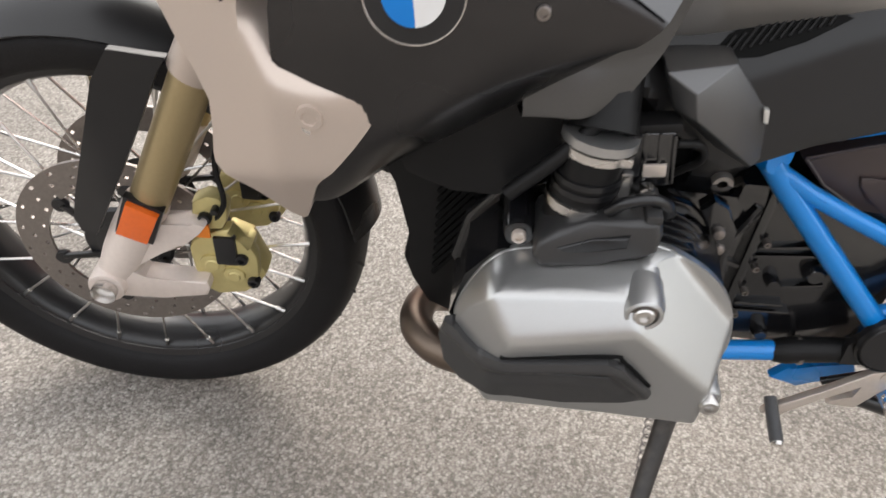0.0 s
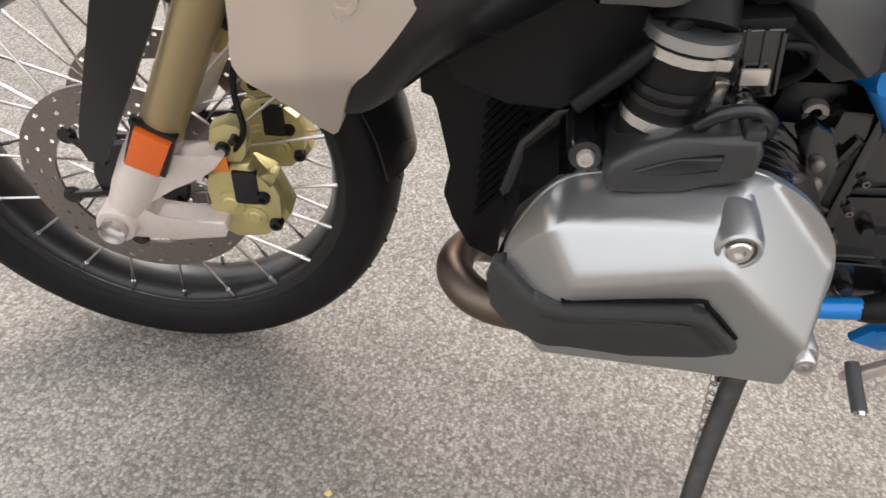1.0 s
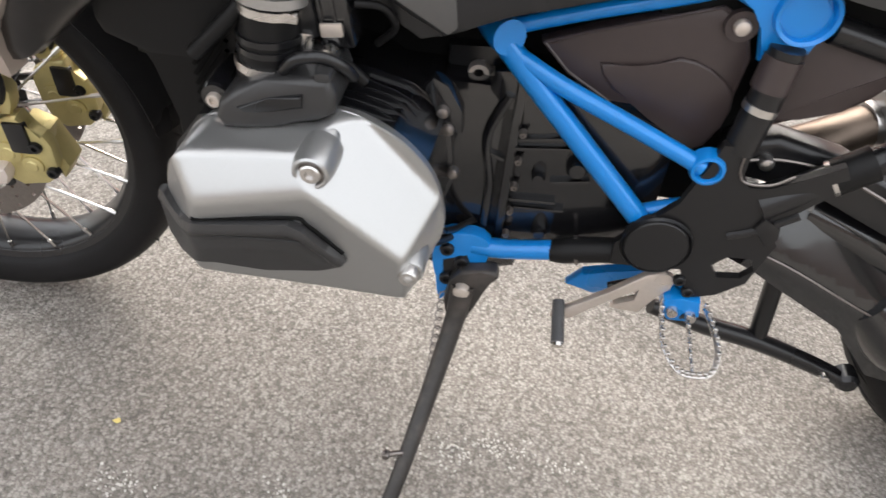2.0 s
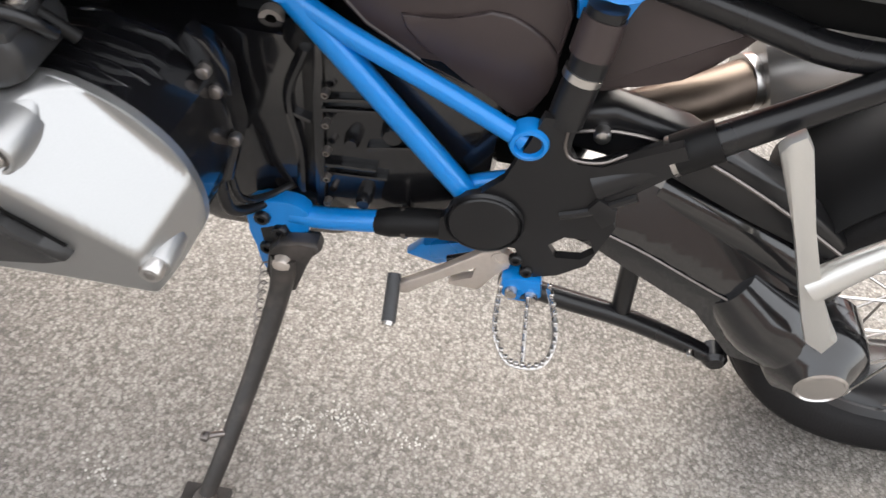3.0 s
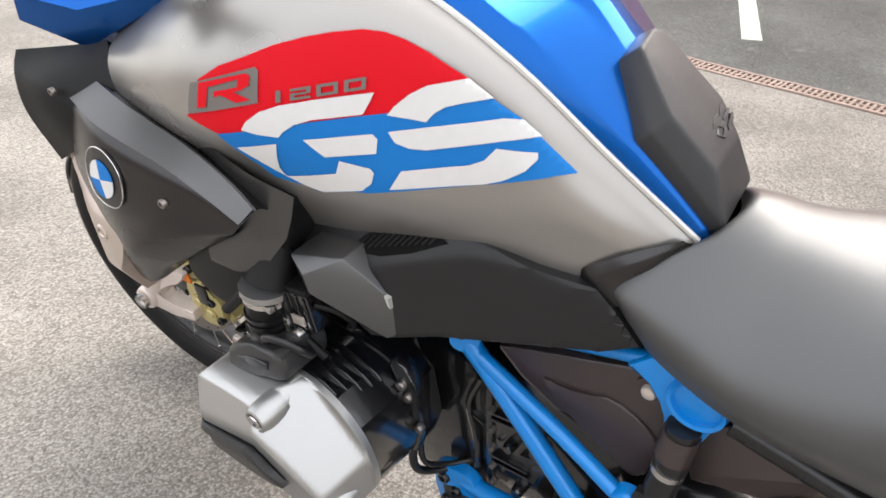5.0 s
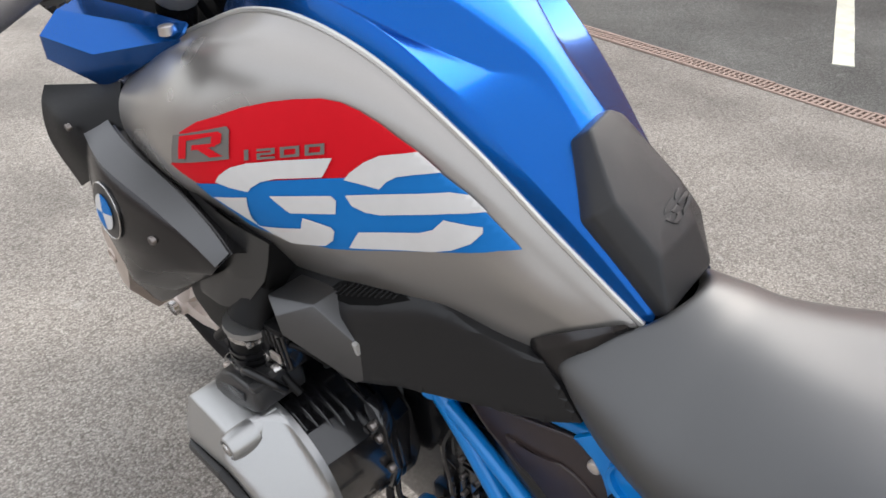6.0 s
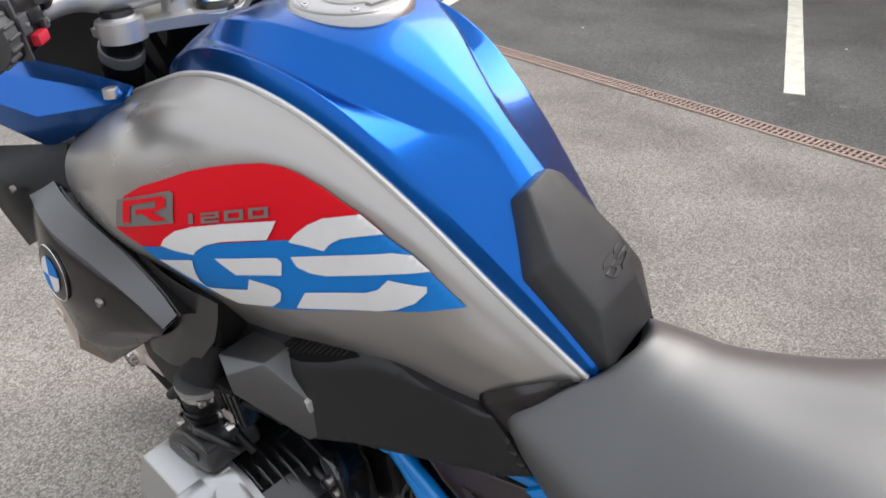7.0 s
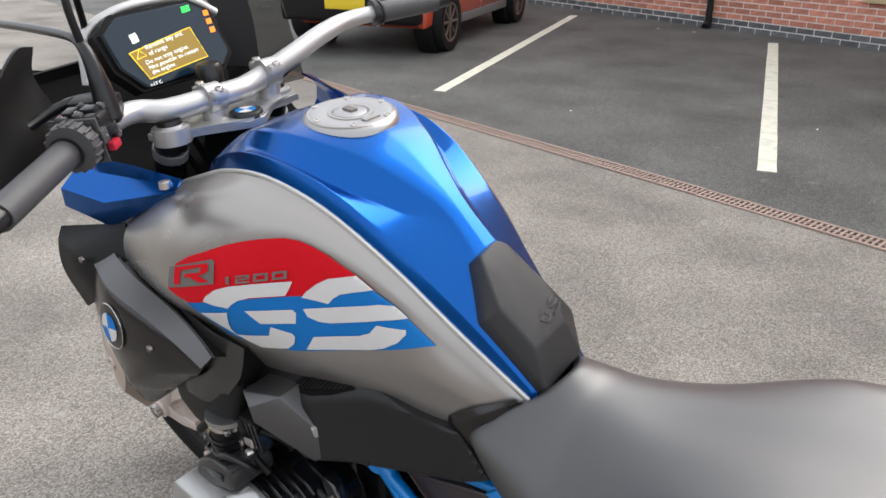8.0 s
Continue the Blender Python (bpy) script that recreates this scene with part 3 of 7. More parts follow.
def caliper(y, s):
    """A radial four-piston caliper: body, bridge, bolts and pads."""
    bm = plate([(0.096, 0.448), (0.127, 0.462), (0.150, 0.470), (0.153, 0.445), (0.174, 0.438), (0.181, 0.42), (0.180, 0.385), (0.170, 0.362), (0.158, 0.351), (0.119, 0.344), (0.101, 0.355), (0.091, 0.39), (0.089, 0.429)], y - 0.02, y + 0.002, 0.006)
    plate([(0.099, 0.476), (0.106, 0.512), (0.125, 0.522), (0.141, 0.519), (0.150, 0.503), (0.146, 0.48), (0.139, 0.467), (0.11, 0.464)], y - 0.018, y + 0.008, 0.005, bm)
    plate([(0.135, 0.44), (0.165, 0.425), (0.185, 0.37), (0.17, 0.345), (0.155, 0.40)], y, y + 0.045, 0.006, bm)
    plate([(0.105, 0.43), (0.145, 0.415), (0.165, 0.36), (0.145, 0.325), (0.115, 0.335)], y + 0.03, y + 0.05, 0.006, bm)
    o = steered(part("brake_caliper", bm, GOLD, bike, "gold anodised brake caliper"))
    for x, z in ((0.172, 0.375), (0.120, 0.488), (0.160, 0.418)):
        part("bolt", bolt((x, y - 0.021, z), 0.009, 0.006), SATIN_BLACK, o)
    part("pad_slot", block((0.03, 0.012, 0.05), (0.140, y - 0.019, 0.432), 0.003), SATIN_BLACK, o)
    part("orange_tag", block((0.03, 0.004, 0.022), (0.110, y - 0.026, 0.470), 0.001), material("orange_tag", (0.75, 0.22, 0.02), 0.5), o, "small orange tag") if s < 0 else None
    for x, z, r in ((0.118, 0.405, 0.017), (0.146, 0.385, 0.015)):
        part("piston_boss", lathe([(0.0, y - 0.026), (r * 0.5, y - 0.026), (r * 0.6, y - 0.024), (r, y - 0.023), (r * 1.1, y - 0.015)], 20, "y", at=(x, 0, z)), GOLD, o)
    part("pad_pin", tube([(0.104, y - 0.008, 0.462), (0.158, y - 0.008, 0.438)], 0.004, 8, 0), STEEL, o, "steel pad pin")
    part("bleed_screw", lathe([(0.0, y - 0.03), (0.005, y - 0.03), (0.005, y - 0.018)], 10, "y", at=(0.136, 0, 0.505)), SATIN_BLACK, o)
    part("bridge_rib", block((0.012, 0.03, 0.075), (0.160, y + 0.008, 0.40), 0.004, Matrix.Rotation(radians(14), 3, "Y")), GOLD, o)
    hose = tube([(0.128, y - 0.012, 0.475), (0.150, y - 0.024, 0.52), (0.142, y - 0.012, 0.565), (0.150, y + 0.0, 0.62), (0.175, y + 0.02, 0.70), (0.21, y + 0.02, 0.76)], 0.0038, 8, 5)
    part("brake_hose", hose, BLACK_PLASTIC, o, "black brake hose")


caliper(-0.085, -1)
caliper(0.06, 1)
defl = skin([(0.036, 0.698), (0.060, 0.735), (0.118, 0.725), (0.104, 0.704), (0.08, 0.652), (0.044, 0.58), (-0.015, 0.47), (-0.036, 0.468), (-0.042, 0.489), (-0.03, 0.527), (0.015, 0.64)], lerp_table([-0.04, 0.02, 0.12], [-0.125, -0.135, -0.12]), 0.01)
steered(part("fork_guard", defl, DARK_PANEL, bike, "dark plastic fork guard"))


def mudguard():
    """The front guard: an arched shell over the tyre, with a tail behind."""
    rows = []
    for k in range(16):
        a = radians(172 - k * 10.6)
        row = []
        r = 0.375 + 0.012 * max(0, k - 12)
        for j in range(7):
            b = -1 + 2 * j / 6
            w = 0.075 * (1 - 0.45 * max(0, (k - 11) / 4))
            row.append((-0.032 - (r - 0.03 * b * b) * math.cos(a) * 1.0, 0.028 + w * b, 0.362 + (r - 0.035 * b * b) * math.sin(a)))
        rows.append(row)
    o = steered(part("front_mudguard", sheet(rows, 2, 3, 0.004), DARK_PANEL, bike, "dark plastic front mudguard"))
    return o


mudguard()


# -- tank --
ROW_TOP = [(0.40, -0.130, 1.068), (0.46, -0.130, 1.092), (0.56, -0.130, 1.127), (0.66, -0.127, 1.137), (0.76, -0.116, 1.112), (0.86, -0.098, 1.05), (0.95, -0.075, 0.97), (1.04, -0.050, 0.891)]
ROW_SHOULDER = [(0.36, -0.185, 1.035), (0.45, -0.200, 1.065), (0.56, -0.208, 1.095), (0.66, -0.188, 1.103), (0.76, -0.152, 1.085), (0.86, -0.119, 1.03), (0.945, -0.091, 0.953), (1.033, -0.062, 0.882)]
ROW_MID = [(0.35, -0.235, 0.985), (0.45, -0.252, 0.988), (0.56, -0.258, 0.99), (0.66, -0.225, 0.99), (0.76, -0.174, 0.985), (0.86, -0.135, 0.965), (0.94, -0.110, 0.92), (1.02, -0.074, 0.87)]
ROW_LOW = [(0.36, -0.235, 0.90), (0.46, -0.232, 0.90), (0.56, -0.222, 0.90), (0.66, -0.205, 0.90), (0.76, -0.172, 0.90), (0.85, -0.134, 0.888), (0.93, -0.110, 0.878), (1.0, -0.084, 0.862)]
ROW_FOOT = [(0.40, -0.186, 0.82), (0.48, -0.190, 0.82), (0.57, -0.180, 0.82), (0.66, -0.160, 0.820), (0.76, -0.131, 0.817), (0.84, -0.114, 0.811), (0.91, -0.105, 0.806), (0.965, -0.092, 0.806)]
panel_bm = sheet([ROW_TOP, ROW_SHOULDER, ROW_MID, ROW_LOW, ROW_FOOT], 12, 12)
from mathutils.bvhtree import BVHTree
panel_tree = BVHTree.FromBMesh(panel_bm)


def on_panel(off):
    """The depth of the left tank panel under (x, z), moved outwards."""
    def depth(x, z):
        hit = panel_tree.ray_cast(Vector((x, -1.0, z)), Vector((0, 1, 0)))
        return (hit[0].y - off / max(0.3, abs(hit[1].y))) if hit[0] else -0.15 - off
    return depth


bmesh.ops.recalc_face_normals(panel_bm, faces=panel_bm.faces)
right_bm = mirrored(panel_bm)
right_bm.transform(Matrix.Translation((0, 0.025, 0)))
panel = part("tank_side_panel", panel_bm, GREY_METAL, bike, "matt grey metallic tank side panel")
part("tank_side_panel", right_bm, GREY_METAL, bike, "matt grey metallic tank side panel")
# piping along the upper edge
part("edge_trim", tube(ROW_TOP, 0.004, 8, 6), SILVER_PAINT, panel, "bright silver edge")


def decal(name, outline, mat, off, label):
    return part(name, skin(outline, on_panel(off), 0.0004, 0.007), mat, panel, label, 60)


decal("red_field", [(0.571, 1.029), (0.596, 1.045), (0.624, 1.056), (0.652, 1.068), (0.682, 1.077), (0.707, 1.082), (0.733, 1.085), (0.753, 1.083), (0.771, 1.077), (0.792, 1.067), (0.810, 1.056), (0.829, 1.045), (0.852, 1.028), (0.751, 0.996), (0.589, 0.974), (0.552, 0.989), (0.567, 0.997)], RED_DECAL, 0.0009, "red decal field")
decal("blue_field", [(0.589, 0.974), (0.690, 0.997), (0.757, 1.008), (0.852, 1.028), (0.879, 1.010), (0.896, 0.994), (0.932, 0.960), (0.915, 0.958), (0.860, 0.943), (0.780, 0.925), (0.735, 0.915), (0.719, 0.915), (0.679, 0.907), (0.667, 0.914), (0.630, 0.919), (0.621, 0.935), (0.603, 0.956)], BLUE_DECAL, 0.0013, "blue decal field")
SWEEPS = ([(0.621, 0.984), (0.628, 0.994), (0.642, 1.005), (0.662, 1.013), (0.694, 1.020), (0.749, 1.029), (0.745, 1.019), (0.739, 1.007), (0.693, 1.000), (0.676, 0.994), (0.664, 0.985), (0.659, 0.979), (0.638, 0.980)],
              [(0.761, 1.007), (0.767, 1.016), (0.781, 1.029), (0.796, 1.038), (0.831, 1.046), (0.854, 1.029), (0.831, 1.024), (0.814, 1.019), (0.804, 1.012), (0.797, 1.003), (0.781, 1.005)],
              [(0.762, 0.990), (0.814, 1.001), (0.864, 1.011), (0.881, 1.010), (0.898, 0.995), (0.868, 0.990), (0.798, 0.974), (0.782, 0.974), (0.768, 0.979)],
              [(0.773, 0.948), (0.838, 0.962), (0.852, 0.969), (0.862, 0.982), (0.898, 0.980), (0.899, 0.974), (0.890, 0.962), (0.870, 0.949), (0.851, 0.942), (0.759, 0.924)],
              [(0.608, 0.960), (0.655, 0.971), (0.651, 0.956), (0.647, 0.938), (0.649, 0.926), (0.708, 0.939), (0.714, 0.955), (0.743, 0.948), (0.746, 0.943), (0.742, 0.930), (0.730, 0.919), (0.683, 0.909), (0.663, 0.918), (0.640, 0.933), (0.624, 0.946)],
              [(0.683, 0.978), (0.747, 0.987), (0.752, 0.982), (0.750, 0.966), (0.701, 0.959), (0.692, 0.968)])
for shape in SWEEPS:
    decal("white_shape", shape, WHITE_DECAL, 0.0018, "white decal sweep")
decal("grey_box", [(0.563, 1.025), (0.637, 1.048), (0.641, 1.045), (0.641, 1.014), (0.559, 0.993)], GREY_DECAL, 0.0016, "grey decal box")


def on_box(u, v):
    """From the box's own square to the panel."""
    return (0.566 + 0.071 * u + 0.002 * v, 1.0005 + 0.0165 * u + 0.026 * v + 0.003 * u * v)


for shape in ([(0.12, 0.0), (0.12, 0.86), (0.28, 0.86), (0.28, 0.0)], [(0.12, 0.96), (0.86, 0.96), (0.93, 0.84), (0.28, 0.74), (0.12, 0.80)], [(0.76, 0.82), (0.93, 0.84), (0.93, 0.52), (0.80, 0.42), (0.76, 0.50)], [(0.40, 0.54), (0.80, 0.54), (0.84, 0.42), (0.40, 0.34)], [(0.52, 0.36), (0.70, 0.40), (0.97, 0.02), (0.76, 0.0)]):
    decal("red_bar", [on_box(u, v) for u, v in shape], RED_DECAL, 0.0021, "red decal bar")


def on_row(k, u, v):
    x = 0.649 + 0.0245 * k + 0.019 * u
    return (x, 1.0135 + 0.20 * (x - 0.649) + 0.0115 * v)


ROUND = ([(0.0, 1.0), (1.0, 1.0), (1.0, 0.76), (0.0, 0.76)], [(0.0, 0.24), (1.0, 0.24), (1.0, 0.0), (0.0, 0.0)], [(0.0, 0.78), (0.2, 0.78), (0.2, 0.22), (0.0, 0.22)], [(0.8, 0.78), (1.0, 0.78), (1.0, 0.22), (0.8, 0.22)])
STEP = ([(0.0, 1.0), (1.0, 1.0), (1.0, 0.78), (0.0, 0.78)], [(0.8, 0.80), (1.0, 0.80), (1.0, 0.44), (0.8, 0.44)], [(0.0, 0.60), (0.82, 0.60), (0.82, 0.40), (0.0, 0.40)], [(0.0, 0.42), (0.2, 0.42), (0.2, 0.20), (0.0, 0.20)], [(0.0, 0.22), (1.0, 0.22), (1.0, 0.0), (0.0, 0.0)])
for k, strokes in enumerate((([(0.55, 0.0), (0.55, 1.0), (0.80, 1.0), (0.80, 0.0)],), STEP, ROUND, ROUND)):
    for stroke in strokes:
        decal("grey_bar", [on_row(k, u, v) for u, v in stroke], GREY_DECAL, 0.0017, "small grey decal bar")

# stations along the tank: lower edge, band crease, fold, plateau edge, middle height
TANK = [
    (0.440, -0.118, 1.045, -0.105, 1.062, -0.085, 1.072, -0.06, 1.076, 1.080),
    (0.475, -0.124, 1.090, -0.112, 1.110, -0.085, 1.122, -0.06, 1.130, 1.138),
    (0.53, -0.130, 1.116, -0.119, 1.142, -0.096, 1.153, -0.075, 1.163, 1.170),
    (0.60, -0.131, 1.133, -0.121, 1.162, -0.102, 1.160, -0.088, 1.186, 1.190),
    (0.69, -0.126, 1.132, -0.116, 1.161, -0.100, 1.150, -0.080, 1.188, 1.194),
    (0.77, -0.115, 1.107, -0.105, 1.137, -0.078, 1.125, -0.053, 1.167, 1.176),
    (0.83, -0.104, 1.068, -0.094, 1.099, -0.045, 1.100, -0.026, 1.131, 1.138),
    (0.88, -0.094, 1.031, -0.084, 1.060, -0.016, 1.087, -0.008, 1.095, 1.099),
    (0.95, -0.075, 0.968, -0.066, 0.995, -0.024, 1.020, -0.012, 1.025, 1.028),
    (1.00, -0.062, 0.925, -0.054, 0.946, -0.022, 0.966, -0.012, 0.970, 0.973),
    (1.047, -0.049, 0.882, -0.043, 0.896, -0.020, 0.908, -0.010, 0.911, 0.913),
]
tank_rows = []
for x, ey, ez, cy, cz, vy, vz, py, pz, mz in TANK:
    left = [(ey, ez - 0.004), (cy, cz), (vy, vz), (py, pz)]
    tank_rows.append([(x, y, z) for y, z in left] + [(x, 0.012, mz)] + [(x, 0.025 - y, z) for y, z in left[::-1]])
tank_lines = [[row[k] for row in tank_rows] for k in range(9)]
part("tank_cover", creased(tank_lines, 8, 0.09), BLUE_PAINT, bike, "glossy blue metallic tank cover with sharp folds", 25)


def fuel_cap():
    m = Matrix.Translation((0.682, 0.012, 1.188)) @ Matrix.Rotation(radians(3), 4, "Y") @ Matrix.Diagonal((0.92, 0.92, 0.8, 1))
    bm = lathe([(0.0, 0.012), (0.026, 0.012), (0.030, 0.009), (0.034, 0.011), (0.058, 0.012), (0.068, 0.011), (0.074, 0.006), (0.077, -0.006)], 64, "z")
    cap = part("fuel_cap", bm, CAP_ALU, bike, "brushed aluminium fuel cap")
    cap.matrix_basis = m
    part("lock", block((0.022, 0.014, 0.004), (-0.006, 0.005, 0.0135), 0.0015), GREY_DECAL, cap, "dark key lock")
    part("flap", plate([(-0.02, -0.028), (0.035, -0.02), (0.05, 0.0), (0.035, 0.02), (-0.02, 0.028)], 0.0, 0.004, 0.001).copy(), ALU, cap).matrix_basis = Matrix.Rotation(radians(90), 4, "X") @ Matrix.Translation((0, -0.016, 0))
    part("cap_groove", lathe([(0.030, 0.0118), (0.0335, 0.0126), (0.036, 0.0118)], 48, "z"), GREY_METAL, cap, "dull groove round the lock")
    part("cap_ring", lathe([(0.064, 0.0112), (0.0675, 0.0122), (0.070, 0.0105)], 64, "z"), GREY_METAL, cap, "dull ring round the cap")
    part("hinge", block((0.012, 0.03, 0.004), (0.047, 0.0, 0.013), 0.001), GREY_METAL, cap, "dull cap hinge")
    for i in range(6):
        a = i * math.pi / 3 + 0.4
        part("bolt", bolt((0.062 * math.cos(a), 0.062 * math.sin(a), 0.012), 0.005, -0.003, "z"), STEEL, cap)


fuel_cap()


def tank_pad():
    """A faceted rubber pad on the tank's rear slope."""
    up = Vector((0.741, 0, 0.671))
    rim = [(0.933, -0.024, 1.049), (0.927, 0.022, 1.055), (0.938, 0.046, 1.043), (1.020, 0.081, 0.951), (1.054, 0.052, 0.912), (1.060, -0.038, 0.906), (0.980, -0.057, 0.995)]
    top = [(0.948, -0.026, 1.062), (0.943, 0.014, 1.067), (0.950, 0.027, 1.059), (1.006, 0.050, 0.998), (1.036, 0.039, 0.964), (1.039, -0.031, 0.961), (0.994, -0.045, 1.011)]
    rim, top = [Vector(p) for p in rim], [Vector(p) for p in top]
    c = Vector((0.987, 0.008, 0.974))
    l0 = [p - up * 0.022 for p in rim]
    l3 = [c + up * 0.0315 + (p - c - up * 0.030) * 0.5 for p in top]
    bm = rings([l0, rim, top, l3])
    bmesh.ops.bevel(bm, geom=[e for e in bm.edges], offset=0.0038, segments=3, affect="EDGES", profile=0.6)
    o = part("tank_pad", bm, PAD_RUBBER, bike, "black rubber tank pad", 50)
    slope = Matrix.Translation(c + Vector((0.012, 0.016, -0.013)) + up * 0.0322) @ Matrix.Rotation(radians(48), 4, "Y") @ Matrix.Rotation(radians(90), 4, "Z")
    for shape in SWEEPS:
        q = plate([((x - 0.755) * 0.17, (z - 0.968) * 0.20) for x, z in shape], 0.0, 0.0018, 0.0006)
        q.transform(Matrix.Rotation(radians(-90), 4, "X"))
        part("embossed_bar", q, PAD_RUBBER, o).matrix_basis = slope


tank_pad()

# -- seat --
S0 = [(1.020, -0.108, 0.790), (0.992, -0.106, 0.820), (0.976, -0.099, 0.840), (1.006, -0.082, 0.870), (1.043, -0.052, 0.893), (1.060, 0.0, 0.900)]
S1 = [(1.035, -0.118, 0.788), (1.012, -0.119, 0.822), (1.002, -0.110, 0.846), (1.030, -0.078, 0.882), (1.060, -0.046, 0.908), (1.072, 0.0, 0.922)]
S2 = [(1.07, -0.130, 0.782), (1.07, -0.138, 0.815), (1.07, -0.124, 0.845), (1.085, -0.085, 0.883), (1.092, -0.044, 0.911), (1.095, 0.0, 0.921)]
S3 = [(1.13, -0.140, 0.770), (1.13, -0.154, 0.806), (1.13, -0.140, 0.838), (1.13, -0.100, 0.876), (1.13, -0.050, 0.907), (1.13, 0.0, 0.916)]
S4 = [(1.22, -0.145, 0.765), (1.22, -0.172, 0.812), (1.22, -0.160, 0.858), (1.22, -0.118, 0.898), (1.22, -0.058, 0.921), (1.22, 0.0, 0.923)]
S5 = [(1.36, -0.15, 0.77), (1.36, -0.187, 0.84), (1.36, -0.182, 0.92), (1.36, -0.14, 0.955), (1.36, -0.07, 0.958), (1.36, 0.0, 0.955)]
S6 = [(1.50, -0.14, 0.80), (1.50, -0.175, 0.86), (1.50, -0.165, 0.94), (1.50, -0.12, 0.972), (1.50, -0.06, 0.976), (1.50, 0.0, 0.975)]
S7 = [(1.55, -0.10, 0.82), (1.55, -0.12, 0.86), (1.55, -0.11, 0.92), (1.55, -0.08, 0.94), (1.55, -0.04, 0.945), (1.55, 0.0, 0.945)]
seat_rows = [r + [(x, -y, z) for x, y, z in r[-2::-1]] for r in (S0, S1, S2, S3, S4, S5, S6, S7)]
seat_bm = sheet(seat_rows, 6, 5)
# black block added to darken the gap between tank and seat
part("seat_front_filler", block((0.14, 0.17, 0.05), (1.09, 0.0, 0.845), 0.008), LINER, bike, "matt black filler block added under the seat front")
seat = part("seat", seat_bm, SEAT_MAT, bike, "black vinyl rider seat", 60)
for sgn in (-1, 1):
    line = catmull([(x + 0.012, sgn * -y, z + 0.0045) for x, y, z in S0[2:]], 14)
    st = bmesh.new()
    for i in range(0, len(line) - 1, 2):
        tube([line[i], line[i + 1]], 0.0011, 5, 0, True, st)
    part("stitching", st, GREY_DECAL, seat, "grey seam stitching")
# glossy trim at the seat's front corner
TR0 = [(0.931, -0.094, 0.832), (0.946, -0.102, 0.851), (0.968, -0.100, 0.868), (0.994, -0.091, 0.884), (1.032, -0.068, 0.899)]
TR1 = [(0.938, -0.097, 0.824), (0.957, -0.108, 0.846), (0.978, -0.105, 0.860), (1.002, -0.095, 0.877), (1.036, -0.066, 0.896)]
TR2 = [(0.950, -0.100, 0.815), (0.976, -0.107, 0.834), (0.992, -0.100, 0.850), (1.014, -0.087, 0.870), (1.042, -0.058, 0.893)]
TR3 = [(0.961, -0.101, 0.805), (0.985, -0.105, 0.817), (1.000, -0.098, 0.832), (1.020, -0.085, 0.852), (1.044, -0.057, 0.876)]
both("seat_corner_trim", creased([TR0, TR1, TR2, TR3], 6, 0.2), FAIRING_GREY, bike, "dark satin seat corner trim", 40)


# -- fairings --
FA0 = [(0.335, -0.220, 0.962), (0.430, -0.230, 0.945), (0.520, -0.224, 0.918), (0.580, -0.222, 0.890), (0.608, -0.222, 0.866)]
FAR = [(0.330, -0.241, 0.982), (0.425, -0.255, 0.970), (0.520, -0.251, 0.942), (0.582, -0.248, 0.911), (0.619, -0.250, 0.888)]
FA1 = [(0.322, -0.280, 0.957), (0.415, -0.299, 0.947), (0.510, -0.291, 0.924), (0.565, -0.279, 0.893), (0.606, -0.271, 0.868)]
FA2 = [(0.300, -0.290, 0.860), (0.400, -0.316, 0.870), (0.490, -0.305, 0.868), (0.550, -0.284, 0.858), (0.590, -0.271, 0.852)]
FA3 = [(0.300, -0.278, 0.735), (0.350, -0.296, 0.742), (0.400, -0.310, 0.768), (0.490, -0.297, 0.822), (0.576, -0.272, 0.847)]
FA4 = [(0.304, -0.262, 0.650), (0.342, -0.268, 0.660), (0.405, -0.270, 0.717), (0.480, -0.268, 0.770), (0.564, -0.258, 0.830)]
FA5 = [(0.315, -0.200, 0.660), (0.355, -0.200, 0.675), (0.410, -0.200, 0.725), (0.485, -0.200, 0.775), (0.566, -0.200, 0.832)]
fa_bm = creased([FA0, FAR, FA1, FA2, FA3, FA4, FA5], 8, 0.26)
fa_tree = BVHTree.FromBMesh(fa_bm)
both("side_fairing", fa_bm, FAIRING_GREY, bike, "dark anthracite side fairing with a chamfered upper edge", 30)
# paler sheets over the chamfer; the sky's sheen is put into their colour
SHEEN = [[tuple(a[k] + (b[k] - a[k]) * w + (-0.0025 if k == 1 else 0.0025 if k == 2 else 0.0) for k in range(3)) for a, b in zip(FAR, FA1)] for w in (0.08, 0.2, 0.66, 0.86)]
both("fairing_sheen", creased(SHEEN, 8, 0.2), SATIN_GREY, bike, "paler grey sheet painting the sky sheen on the fairing chamfer", 40)
# the inner wing between fairing and tank, flaring to a ledge over the intake
IW0 = [(0.470, -0.244, 0.985), (0.540, -0.248, 0.957), (0.595, -0.238, 0.922), (0.640, -0.213, 0.890)]
IW1 = [(0.480, -0.238, 0.940), (0.540, -0.240, 0.905), (0.590, -0.238, 0.868), (0.632, -0.216, 0.860)]
IW2 = [(0.500, -0.240, 0.860), (0.548, -0.242, 0.828), (0.580, -0.239, 0.822), (0.622, -0.222, 0.829)]
IW3 = [(0.510, -0.262, 0.772), (0.535, -0.262, 0.775), (0.561, -0.259, 0.776), (0.592, -0.244, 0.784)]
IW4 = [(0.500, -0.200, 0.765), (0.535, -0.200, 0.768), (0.561, -0.203, 0.770), (0.588, -0.212, 0.778)]
part("wing_rim", tube([(0.594, -0.238, 0.788), (0.552, -0.250, 0.736), (0.507, -0.256, 0.689)], [0.007, 0.008, 0.008], 10, 4), BLACK_PLASTIC, bike, "black rim of the air scoop")
